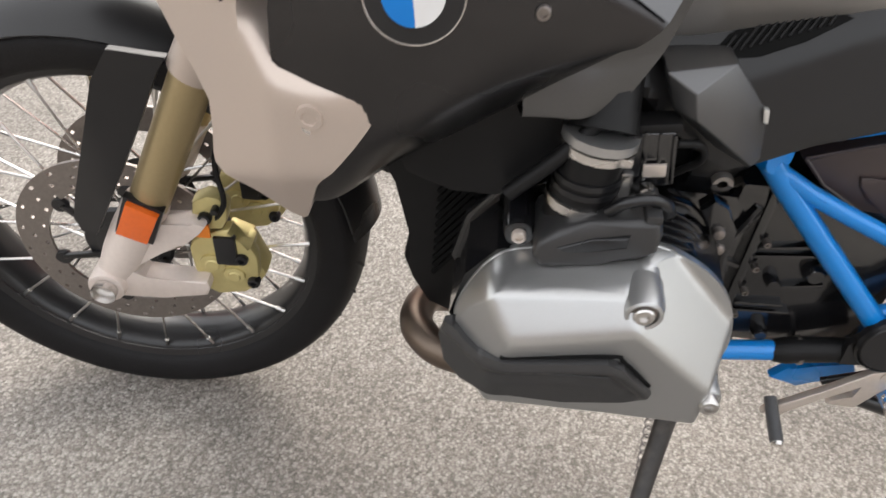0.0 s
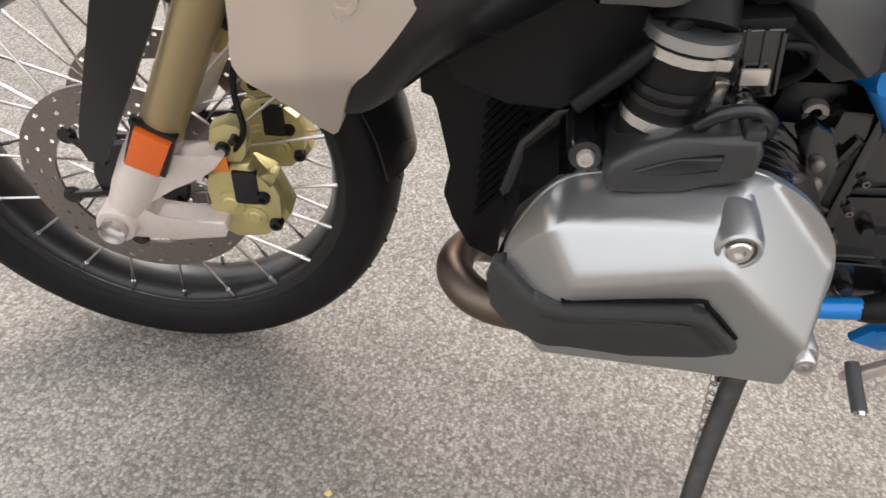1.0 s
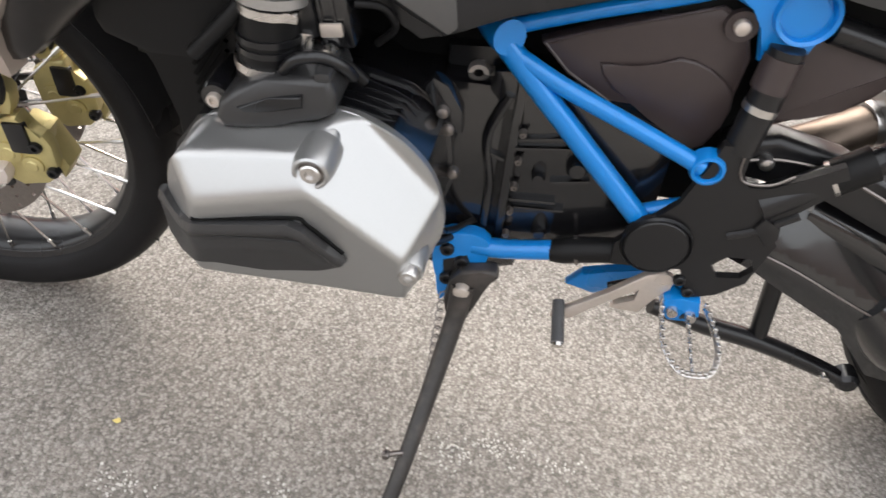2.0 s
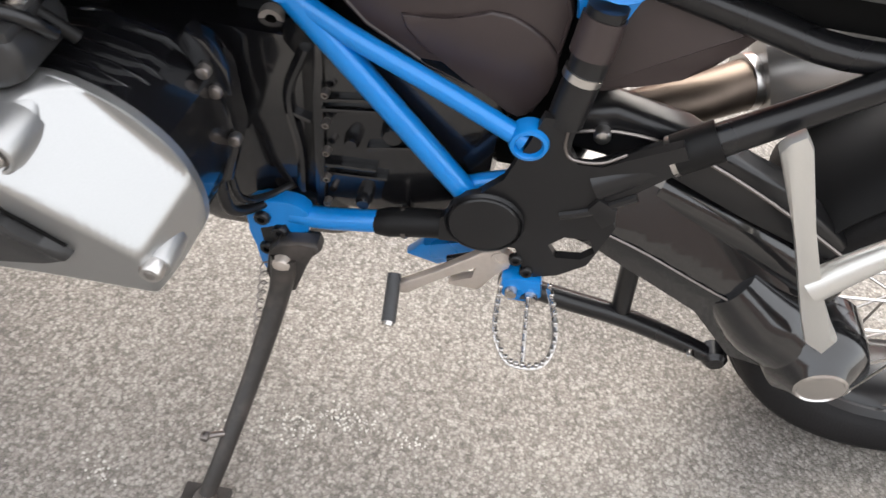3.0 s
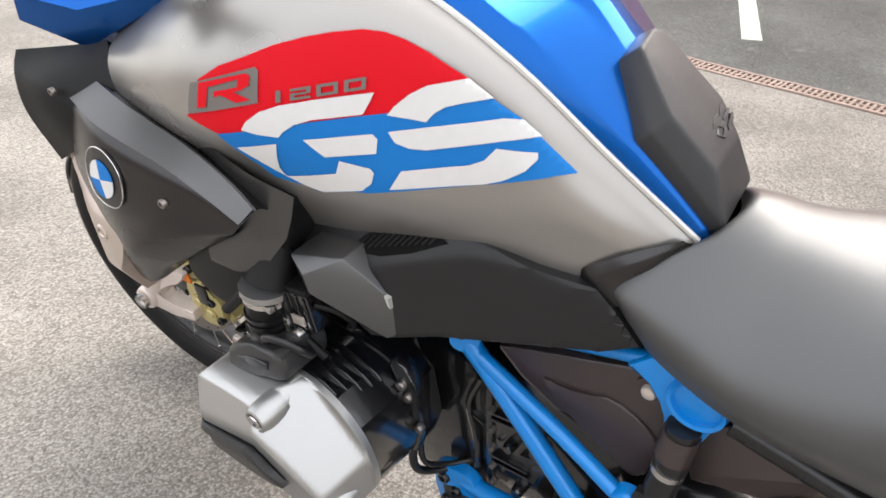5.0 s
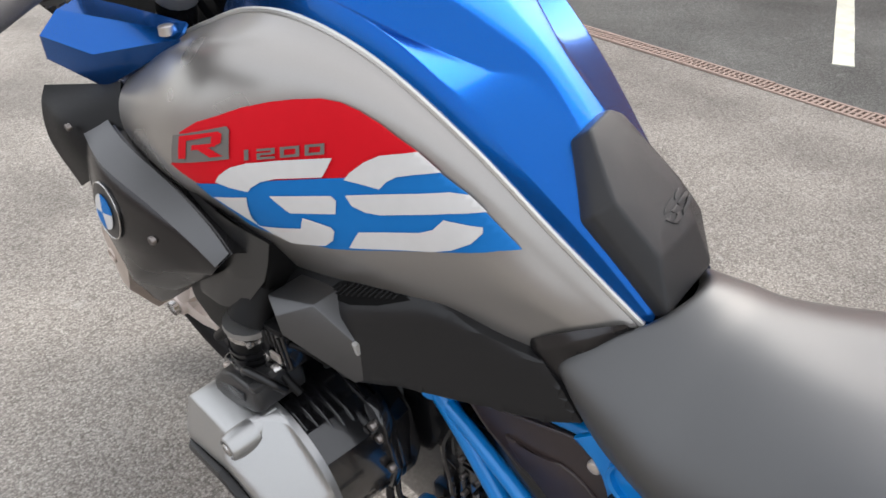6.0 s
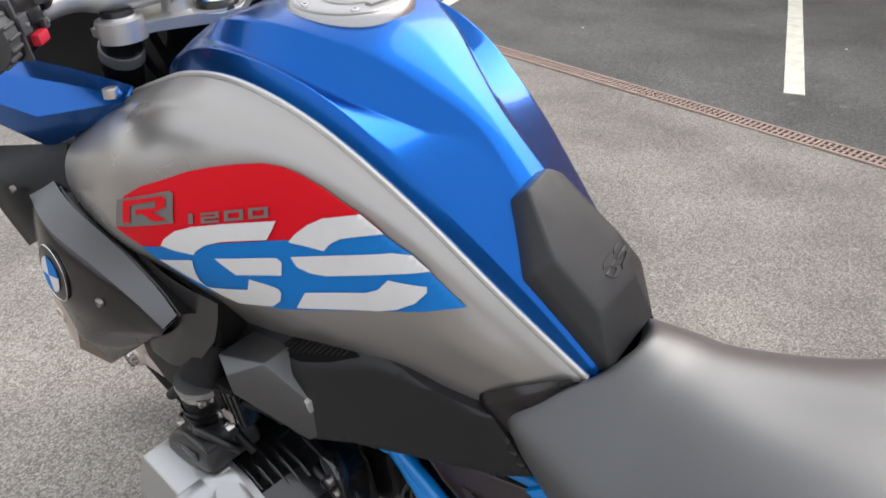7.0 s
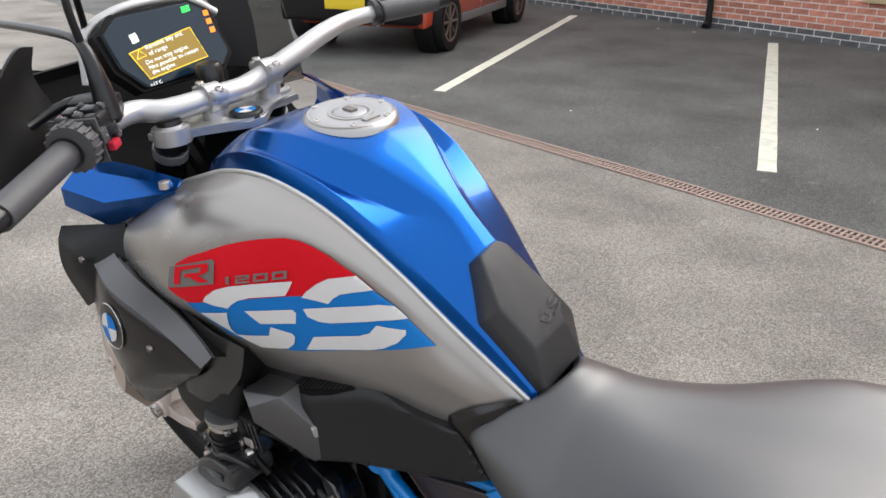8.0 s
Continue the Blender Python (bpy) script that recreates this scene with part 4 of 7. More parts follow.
both("inner_wing", creased([IW0, IW1, IW2, IW3, IW4], 6, 0.12), TRIM_GREY, bike, "dark satin inner wing beside the tank", 30)


def on_fairing(off):
    def depth(x, z):
        hit = fa_tree.ray_cast(Vector((x, -1.0, z)), Vector((0, 1, 0)))
        return (hit[0].y if hit[0] else -0.28) - off
    return depth


def disc_outline(cx, cz, r, a0=0, a1=360, n=32, centre=False):
    pts = [(cx + r * math.cos(radians(a0 + (a1 - a0) * i / n)), cz + r * math.sin(radians(a0 + (a1 - a0) * i / n))) for i in range(n + (1 if a1 - a0 < 360 else 0))]
    return pts + ([(cx, cz)] if centre else [])


def roundel(cx, cz, r):
    o = part("badge", skin(disc_outline(cx, cz, r), on_fairing(0.003), 0.004, 0.03), SATIN_BLACK, bike, "round black-rimmed badge with blue and white quarters")
    ring = [(cx + r * math.cos(a), on_fairing(0.003)(cx + r * math.cos(a), cz + r * math.sin(a)), cz + r * math.sin(a)) for a in (2 * math.pi * i / 32 for i in range(33))]
    part("rim", tube(ring, 0.0010, 6, 0), STEEL, o, "thin bright ring")
    for k in range(4):
        part("quarter", skin(disc_outline(cx, cz, r * 0.62, 90 * k + 8, 90 * k + 98, 10, True), on_fairing(0.0045), 0.001, 0.03), WHITE_DECAL if k % 2 else BLUE_DECAL, o)


roundel(0.417, 0.892, 0.038)
part("fairing_bolt", bolt((0.511, on_fairing(0.001)(0.511, 0.882), 0.882), 0.006, 0.003), DISC, bike, "steel fairing screw")

silver_y = lerp_table([0.08, 0.15, 0.20, 0.25, 0.30, 0.34, 0.39, 0.45], [-0.15, -0.19, -0.222, -0.254, -0.284, -0.290, -0.292, -0.30])
silver = [(0.10, 0.86), (0.15, 0.85), (0.176, 0.834), (0.198, 0.798), (0.228, 0.752), (0.223, 0.694), (0.230, 0.677), (0.268, 0.664), (0.304, 0.643), (0.316, 0.641), (0.334, 0.700), (0.351, 0.722), (0.372, 0.752), (0.391, 0.786), (0.390, 0.798), (0.377, 0.809), (0.345, 0.817), (0.332, 0.824), (0.318, 0.846), (0.290, 0.895), (0.262, 0.935), (0.21, 0.95), (0.14, 0.92)]
silver = smooth_outline(silver, 2)
upper_fold = lerp_table([0.20, 0.262, 0.280, 0.302, 0.340, 0.395], [0.955, 0.900, 0.832, 0.796, 0.794, 0.806])
lower_fold = lerp_table([0.22, 0.252, 0.302, 0.352, 0.40], [0.66, 0.684, 0.706, 0.720, 0.735])


def silver_depth(x, z):
    """The panel's face, turning back above its upper fold and below its lower one."""
    up, down = z - upper_fold(x), lower_fold(x) - z
    return silver_y(x) - 0.014 + 0.9 * soft_max(up) + 0.5 * soft_max(down)


def soft_max(v, s=0.003):
    return 0.5 * (v + math.sqrt(v * v + s * s))


part("front_fairing", skin(silver, silver_depth, 0.03, 0.008, 0.0), TITAN_PAINT, bike, "warm silver front fairing panel")
fy = silver_depth(0.334, 0.765)
part("fairing_screw", lathe([(0.0, fy - 0.001), (0.006, fy - 0.001), (0.007, fy - 0.003), (0.011, fy - 0.003), (0.0125, fy + 0.002)], 24, "y", at=(0.334, 0, 0.7575 + (-0.27 - fy) * 0.54)), TITAN_PAINT, bike, "recessed panel screw")
part("front_fairing", mirrored(skin(silver, silver_depth, 0.03, 0.008, 0.0)), TITAN_PAINT, bike, "warm silver front fairing panel")
part("fairing_bolt", bolt((0.335, -0.297, 0.766), 0.010, 0.006), STEEL, bike, "steel fairing screw")

inner = [(0.40, 0.70), (0.407, 0.685), (0.453, 0.671), (0.498, 0.674), (0.562, 0.722), (0.60, 0.775), (0.617, 0.822), (0.633, 0.883), (0.575, 0.915), (0.49, 0.943), (0.40, 0.95)]
both("inner_fairing", plate(inner, lerp_table([0.4, 0.5, 0.57, 0.63], [-0.236, -0.244, -0.235, -0.212]), -0.15, 0.008), BLACK_PLASTIC, bike, "black inner fairing panel")

# blue winglet and black duct
W0 = [(0.275, -0.205, 1.112), (0.36, -0.185, 1.110), (0.467, -0.160, 1.103)]
W1 = [(0.262, -0.235, 1.100), (0.36, -0.205, 1.098), (0.474, -0.172, 1.096)]
WM = [(0.246, -0.262, 1.070), (0.335, -0.234, 1.056), (0.474, -0.180, 1.090)]
W2 = [(0.238, -0.262, 1.036), (0.315, -0.226, 1.003), (0.468, -0.176, 1.082)]
W3 = [(0.255, -0.235, 1.030), (0.32, -0.200, 1.000), (0.46, -0.160, 1.075)]
wing_bm = rings([W0, W1, WM, W2, W3], False, False)
bmesh.ops.recalc_face_normals(wing_bm, faces=wing_bm.faces)
bmesh.ops.solidify(wing_bm, geom=list(wing_bm.faces), thickness=0.004)
wing_right = mirrored(wing_bm)
wing_right.transform(Matrix.Translation((0.04, 0.0, 0.046)))
part("winglet", wing_bm, BLUE_PAINT, bike, "glossy blue side winglet", 28)
part("winglet", wing_right, BLUE_PAINT, bike, "glossy blue side winglet", 28)
part("winglet_screw", lathe([(0.0, 0.012), (0.009, 0.010), (0.010, 0.0)], 16, "z", at=(0.452, -0.180, 1.092)), STEEL, bike, "steel winglet screw")
D0 = [(0.225, -0.275, 1.00), (0.29, -0.235, 1.005), (0.345, -0.215, 1.015)]
D1 = [(0.230, -0.290, 0.975), (0.30, -0.280, 0.98), (0.37, -0.235, 0.99)]
D2 = [(0.245, -0.300, 0.93), (0.32, -0.290, 0.945), (0.40, -0.25, 0.955)]
D3 = [(0.265, -0.290, 0.86), (0.34, -0.285, 0.90), (0.42, -0.26, 0.93)]
both("air_duct", sheet([D0, D1, D2, D3], 5, 6, 0.006), BLACK_PLASTIC, bike, "black plastic air duct", 30)
part("fairing_bolt", bolt((0.321, -0.291, 0.972), 0.005, 0.003), DISC, bike, "dark fairing screw")

# black side cover below the tank, with its grille and silver corner
cover_y = lerp_table([0.58, 0.62, 0.70, 0.80, 0.90, 0.97, 1.05], [-0.200, -0.200, -0.188, -0.164, -0.140, -0.122, -0.112])
cover_fold = lerp_table([0.58, 0.66, 0.70, 0.76, 0.82, 0.87, 0.93, 1.02], [0.785, 0.785, 0.793, 0.815, 0.838, 0.846, 0.838, 0.82])
cover = [(0.585, 0.805), (0.60, 0.83), (0.66, 0.843), (0.70, 0.855), (0.735, 0.870), (0.77, 0.872), (0.83, 0.858), (0.90, 0.842), (0.965, 0.834), (0.99, 0.815), (1.02, 0.785), (0.98, 0.763), (0.90, 0.748), (0.80, 0.728), (0.745, 0.71), (0.715, 0.705), (0.66, 0.74)]


def cover_depth(x, z):
    """The cover's side, leaning in above its fold."""
    v = z - cover_fold(x)
    return cover_y(x) + 0.20 * (z - 0.775) + 0.30 * (v + math.sqrt(v * v + 0.000009))


both("side_cover", skin(cover, cover_depth, 0.03, 0.01, 0.002), SIDE_COVER, bike, "black plastic side cover with a folded upper edge", 30)
well = [(0.672, 0.806), (0.690, 0.826), (0.738, 0.852), (0.765, 0.855), (0.800, 0.846), (0.760, 0.826), (0.720, 0.812)]
part("grille_field", skin(well, lambda x, z: cover_depth(x, z) - 0.0008, 0.002, 0.01), LINER, bike, "dull black grille field")
for i in range(13):
    x0, z0 = 0.684 + 0.0085 * i, 0.811 + 0.0026 * i
    pts = [(x0 + k * 0.006, z0 + k * 0.0075) for k in range(4)]
    pts = [(x, z) for x, z in pts if z < float(np.interp(x, [0.672, 0.690, 0.738, 0.765, 0.800], [0.806, 0.826, 0.852, 0.855, 0.846])) - 0.003]
    if len(pts) > 1:
        part("grille_rib", tube([(x, cover_depth(x, z) - 0.0016, z) for x, z in pts], 0.0016, 6, 1), BLACK_PLASTIC, bike, "short raised grille rib")


def corner_piece():
    v = dict(tl=(0.628, -0.226, 0.814), tr=(0.692, -0.203, 0.818), mid=(0.656, -0.236, 0.801), r=(0.773, -0.166, 0.728), bot=(0.7409, -0.1957, 0.7117), lm=(0.6633, -0.2376, 0.7761), lb=(0.643, -0.222, 0.778), low=(0.732, -0.182, 0.702))
    bm = bmesh.new()
    front_v = {k: bm.verts.new(p) for k, p in v.items()}
    back_v = {k: bm.verts.new((p[0], -0.16, p[2])) for k, p in v.items()}
    for f in (("tl", "tr", "mid"), ("mid", "tr", "r", "bot", "lm"), ("tl", "mid", "lm", "lb"), ("lb", "lm", "bot", "low"), ("bot", "r", "low")):
        bm.faces.new([front_v[k] for k in f])
    ring = ("tl", "tr", "r", "low", "lb")
    for a, b in zip(ring, ring[1:] + ring[:1]):
        bm.faces.new((front_v[a], front_v[b], back_v[b], back_v[a]))
    bmesh.ops.recalc_face_normals(bm, faces=bm.faces)
    bmesh.ops.bevel(bm, geom=list(bm.edges), offset=0.0016, segments=2, affect="EDGES", profile=0.5)
    return bm


both("cover_corner", corner_piece(), SATIN_GREY, bike, "faceted satin grey cover corner", 20)

# solid silver sliver, added in place of a bright slit
part("corner_sliver", plate([(0.735, 0.770), (0.741, 0.768), (0.744, 0.754), (0.739, 0.756)], -0.187, -0.171, 0.001), SILVER_PAINT, bike, "thin bright sliver added on the cover corner")

# -- frame --
def rail(name, pts, r, mat, label="", smooth=5):
    return part(name, tube(pts, r, 16, smooth), mat, bike, label)


for s in (-1, 1):
    rail("frame_tube", [(0.796, s * 0.107, 0.668), (0.845, s * 0.108, 0.615), (0.990, s * 0.124, 0.470)], 0.0140, BLUE_FRAME, "blue painted frame tube", 3)
    rail("frame_tube", [(0.812, s * 0.108, 0.655), (0.865, s * 0.110, 0.628), (0.95, s * 0.120, 0.596), (1.040, s * 0.136, 0.564)], 0.0108, BLUE_FRAME, "blue painted frame tube", 4)
    rail("frame_tube", [(0.784, s * 0.092, 0.672), (0.820, s * 0.086, 0.686), (0.900, s * 0.085, 0.713), (0.960, s * 0.086, 0.732), (1.020, s * 0.094, 0.756), (1.075, s * 0.103, 0.774)], 0.0095, BLUE_FRAME, "blue painted upper frame rail", 4)
    rail("frame_tube", [(0.775, s * 0.06, 0.675), (0.79, s * 0.10, 0.678), (0.80, s * 0.118, 0.68)], 0.020, BLUE_FRAME, "blue frame cross tube", 3)
    rail("frame_tube", [(0.99, s * 0.113, 0.468), (1.03, s * 0.118, 0.49), (1.06, s * 0.12, 0.50)], 0.011, BLUE_FRAME, "blue frame gusset", 3)
    gus = plate([(1.01, 0.752), (1.035, 0.778), (1.07, 0.775), (1.10, 0.765), (1.118, 0.745), (1.11, 0.715), (1.10, 0.682), (1.06, 0.688), (1.055, 0.725), (1.04, 0.745)], s * 0.112, s * 0.10, 0.004)
    part("frame_gusset", gus, BLUE_FRAME, bike, "blue frame gusset")
    part("frame_boss", lathe([(0.0, s * 0.106), (0.024, s * 0.107), (0.027, s * 0.118), (0.031, s * 0.120), (0.033, s * 0.112), (0.033, s * 0.09)], 36, "y", at=(1.09, 0, 0.744)), BLUE_FRAME, bike, "round blue frame boss")
    part("frame_ring", lathe([(0.0125, s * 0.126), (0.0125, s * 0.143), (0.0150, s * 0.147), (0.0185, s * 0.146), (0.021, s * 0.140), (0.021, s * 0.126)], 36, "y", at=(1.044, 0, 0.565)), BLUE_FRAME, bike, "open blue frame ring")
    rail("frame_tube", [(0.79, s * 0.115, 0.376), (0.84, s * 0.117, 0.378), (0.99, s * 0.122, 0.412)], 0.0138, BLUE_FRAME, "blue painted lower frame tube", 3)
    rail("rubber_sleeve", [(0.893, s * 0.119, 0.388), (0.91, s * 0.119, 0.392), (0.94, s * 0.120, 0.400), (1.0, s * 0.124, 0.414)], [0.0145, 0.018, 0.0175, 0.0165], BLACK_PLASTIC, "black sleeve on the lower tube", 3)
    br = plate(smooth_outline([(0.737, 0.384), (0.759, 0.398), (0.790, 0.402), (0.813, 0.390), (0.812, 0.352), (0.790, 0.342), (0.772, 0.300), (0.753, 0.268), (0.745, 0.315), (0.738, 0.345)], 2), s * 0.127, s * 0.105, 0.004)
    part("stand_bracket", br, BLUE_FRAME, bike, "blue side-stand bracket")
    # black foot plate
    out = [(0.970, 0.402), (0.968, 0.437), (0.989, 0.466), (1.028, 0.512), (1.045, 0.57), (1.052, 0.60), (1.086, 0.60), (1.084, 0.58), (1.085, 0.566), (1.096, 0.549), (1.12, 0.551), (1.188, 0.594), (1.203, 0.570), (1.14, 0.499), (1.157, 0.470), (1.143, 0.402), (1.134, 0.410), (1.146, 0.425), (1.136, 0.444), (1.108, 0.442), (1.093, 0.425), (1.106, 0.406), (1.134, 0.410), (1.143, 0.402), (1.114, 0.375), (1.08, 0.362), (1.058, 0.41)]
    part("foot_plate", plate(out, s * 0.142, s * 0.131, 0), DARK_PANEL, bike, "black cast foot-peg plate")
    part("plate_cover", lathe([(0.0, s * 0.152), (0.038, s * 0.151), (0.042, s * 0.146), (0.042, s * 0.135)], 40, "y", at=(1.017, 0, 0.447)), DARK_PANEL, bike, "round black cover on the foot plate")
    rail("frame_strut", [(1.0735, s * 0.128, 0.59), (1.075, s * 0.127, 0.61), (1.08, s * 0.122, 0.65), (1.083, s * 0.118, 0.71)], 0.0185, DARK_PANEL, "black upright frame strut", 3)
    rail("strut_band", [(1.0775, s * 0.124, 0.638), (1.0787, s * 0.1232, 0.646)], 0.0195, STEEL, "bright band on the strut", 1)
    rail("strut_collar", [(1.0792, s * 0.123, 0.664), (1.0825, s * 0.118, 0.70)], 0.0205, SIDE_PANEL, "brown-black collar on the strut", 1)
    rail("subframe_tube", [(1.12, s * 0.128, 0.52), (1.166, s * 0.124, 0.549), (1.21, s * 0.12, 0.58), (1.30, s * 0.12, 0.652), (1.42, s * 0.12, 0.75)], [0.022, 0.019, 0.018, 0.015, 0.014], SATIN_BLACK, "black subframe tube", 4)
    rail("tube_sleeve", [(1.19, s * 0.122, 0.566), (1.225, s * 0.12, 0.592)], 0.0215, BLACK_PLASTIC, "black rubber sleeve", 1)
part("side_panel", plate([(0.835, 0.668), (0.89, 0.690), (1.015, 0.735), (1.045, 0.72), (1.06, 0.68), (1.055, 0.60), (1.045, 0.565), (1.0, 0.575), (0.93, 0.60), (0.87, 0.635)], -0.094, -0.07, 0.005), SIDE_PANEL, bike, "brown-black plastic side panel")
part("side_panel", plate(smooth_outline([(1.098, 0.605), (1.094, 0.635), (1.104, 0.690), (1.112, 0.710), (1.148, 0.722), (1.190, 0.714), (1.226, 0.702), (1.222, 0.690), (1.198, 0.655), (1.173, 0.636), (1.135, 0.620)], 2), -0.098, -0.06, 0.006), SIDE_PANEL, bike, "brown-black plastic tail panel")
part("panel_field", plate(smooth_outline([(0.903, 0.655), (0.945, 0.654), (0.986, 0.673), (1.024, 0.664), (1.056, 0.637), (1.054, 0.596), (1.038, 0.564), (1.018, 0.564), (0.973, 0.598), (0.924, 0.624)], 2), -0.0985, -0.090, 0.004, seg=3), SIDE_PANEL, bike, "raised lower field of the side panel")
part("side_panel_bolt", bolt((1.036, -0.101, 0.718), 0.009, 0.006, "y", False), LEVER, bike, "steel panel bolt")
part("bolt_cup", lathe([(0.012, -0.10), (0.017, -0.101), (0.018, -0.094)], 20, "y", at=(1.036, 0, 0.718)), SIDE_PANEL, bike)

for x, z in ((0.757, 0.372), (0.778, 0.352), (0.760, 0.318)):
    part("bracket_bolt", bolt((x, -0.128, z), 0.010, 0.006), SATIN_BLACK, bike, "black bracket bolt")
# black plate laid on the bracket in place of its dark open cut-out
part("bracket_cutout", plate([(0.752, 0.35), (0.785, 0.365), (0.795, 0.34), (0.775, 0.30), (0.756, 0.31)], -0.1275, -0.12, 0.002), SATIN_BLACK, bike)
# matt black blocks added to darken the gaps behind the frame
part("tank_filler", block((0.46, 0.09, 0.25), (0.83, 0.0, 0.725), 0.02), LINER, bike, "matt black filler block added under the tank")
part("frame_filler", block((0.17, 0.10, 0.27), (1.045, 0.0, 0.575), 0.03), LINER, bike, "matt black filler block added behind the frame ring")
part("seat_filler", block((0.42, 0.18, 0.10), (1.16, 0.0, 0.75), 0.02), LINER, bike, "matt black filler block added under the seat")

def edge_lip(name, outline, y, r, mat):
    line = [Vector((x, y, z)) for x, z in outline]
    return part(name, tube(line + [line[0]], r, 6, 0), mat, bike)


edge_lip("panel_lip", [(0.838, 0.669), (0.89, 0.689), (1.012, 0.732), (1.042, 0.718), (1.057, 0.68), (1.052, 0.60), (1.043, 0.568), (1.0, 0.578), (0.93, 0.603), (0.87, 0.637)], -0.093, 0.0022, SIDE_PANEL)
part("cover_rim", lathe([(0.040, -0.146), (0.0425, -0.150), (0.0445, -0.146)], 40, "y", at=(1.017, 0, 0.447)), SATIN_BLACK, bike, "thin rim round the plate cover")
for x, z in ((1.062, 0.392), (1.078, 0.374)):
    part("plate_bolt", bolt((x, -0.143, z), 0.008, 0.004), SATIN_BLACK, bike, "black plate bolt")
rail("sleeve_band", [(1.186, -0.122, 0.563), (1.190, -0.122, 0.566)], 0.0215, STEEL, "bright band on the sleeve", 1)
rail("sleeve_band", [(0.925, -0.117, 0.3935), (0.930, -0.117, 0.3945)], 0.0200, DISC, "dull band on the lower sleeve", 1)
part("plate_rib", tube([(1.095, -0.142, 0.475), (1.125, -0.143, 0.49), (1.165, -0.142, 0.52)], 0.005, 8, 3), DARK_PANEL, bike)

# -- engine --
COVER = [(0.472, 0.550), (0.487, 0.592), (0.508, 0.622), (0.541, 0.637), (0.622, 0.651), (0.657, 0.655), (0.694, 0.641), (0.722, 0.621), (0.745, 0.592), (0.757, 0.556), (0.759, 0.523), (0.748, 0.494), (0.728, 0.477), (0.690, 0.466), (0.643, 0.461), (0.587, 0.463), (0.530, 0.474), (0.490, 0.498), (0.472, 0.525)]
BARREL = [(0.464, 0.530), (0.476, 0.588), (0.505, 0.626), (0.560, 0.643), (0.650, 0.646), (0.703, 0.634), (0.742, 0.604), (0.752, 0.520), (0.738, 0.472), (0.690, 0.455), (0.580, 0.455), (0.500, 0.472)]
GUARD_TOP = [(0.461, 0.546), (0.471, 0.550), (0.484, 0.546), (0.498, 0.546), (0.520, 0.558), (0.619, 0.579), (0.636, 0.572), (0.669, 0.536)]


def cover_height(x, z):
    """Six flat flanks that meet in soft folds."""
    fold = 0.578 + 0.29 * (x - 0.51)
    return soft_min((0.350 - 0.62 * (z - fold), 0.350 + 0.15 * (z - min(fold, 0.616)), 0.350 - 1.20 * (x - 0.64) - 1.18 * (z - 0.616),
                     0.358 - 2.7 * (x - 0.722), 0.328 - 5.0 * (z - 0.622 - 0.2 * (x - 0.513)), 0.335 + 1.1 * (x - 0.51), 0.345 + 1.6 * (z - 0.485)), 0.0022)


def guard_height(x, z):
    """The guard: a rounded ridge along its upper edge, a flatter field below."""
    base = soft_min((0.349 + 0.15 * (z - 0.575), 0.287 + 1.0 * (x - 0.461), 0.349 - 0.9 * (x - 0.655)), 0.004)
    g = line_gap(x, z, [(px + 0.001, pz - 0.009) for px, pz in GUARD_TOP])
    inset = [(0.520, 0.533), (0.560, 0.545), (0.622, 0.554), (0.648, 0.535)]
    dip = 0.0035 * math.exp(-(line_gap(x, z, inset) / 0.008) ** 2)
    return base + 0.0052 + 0.0058 * math.exp(-(g / 0.0065) ** 2) - dip


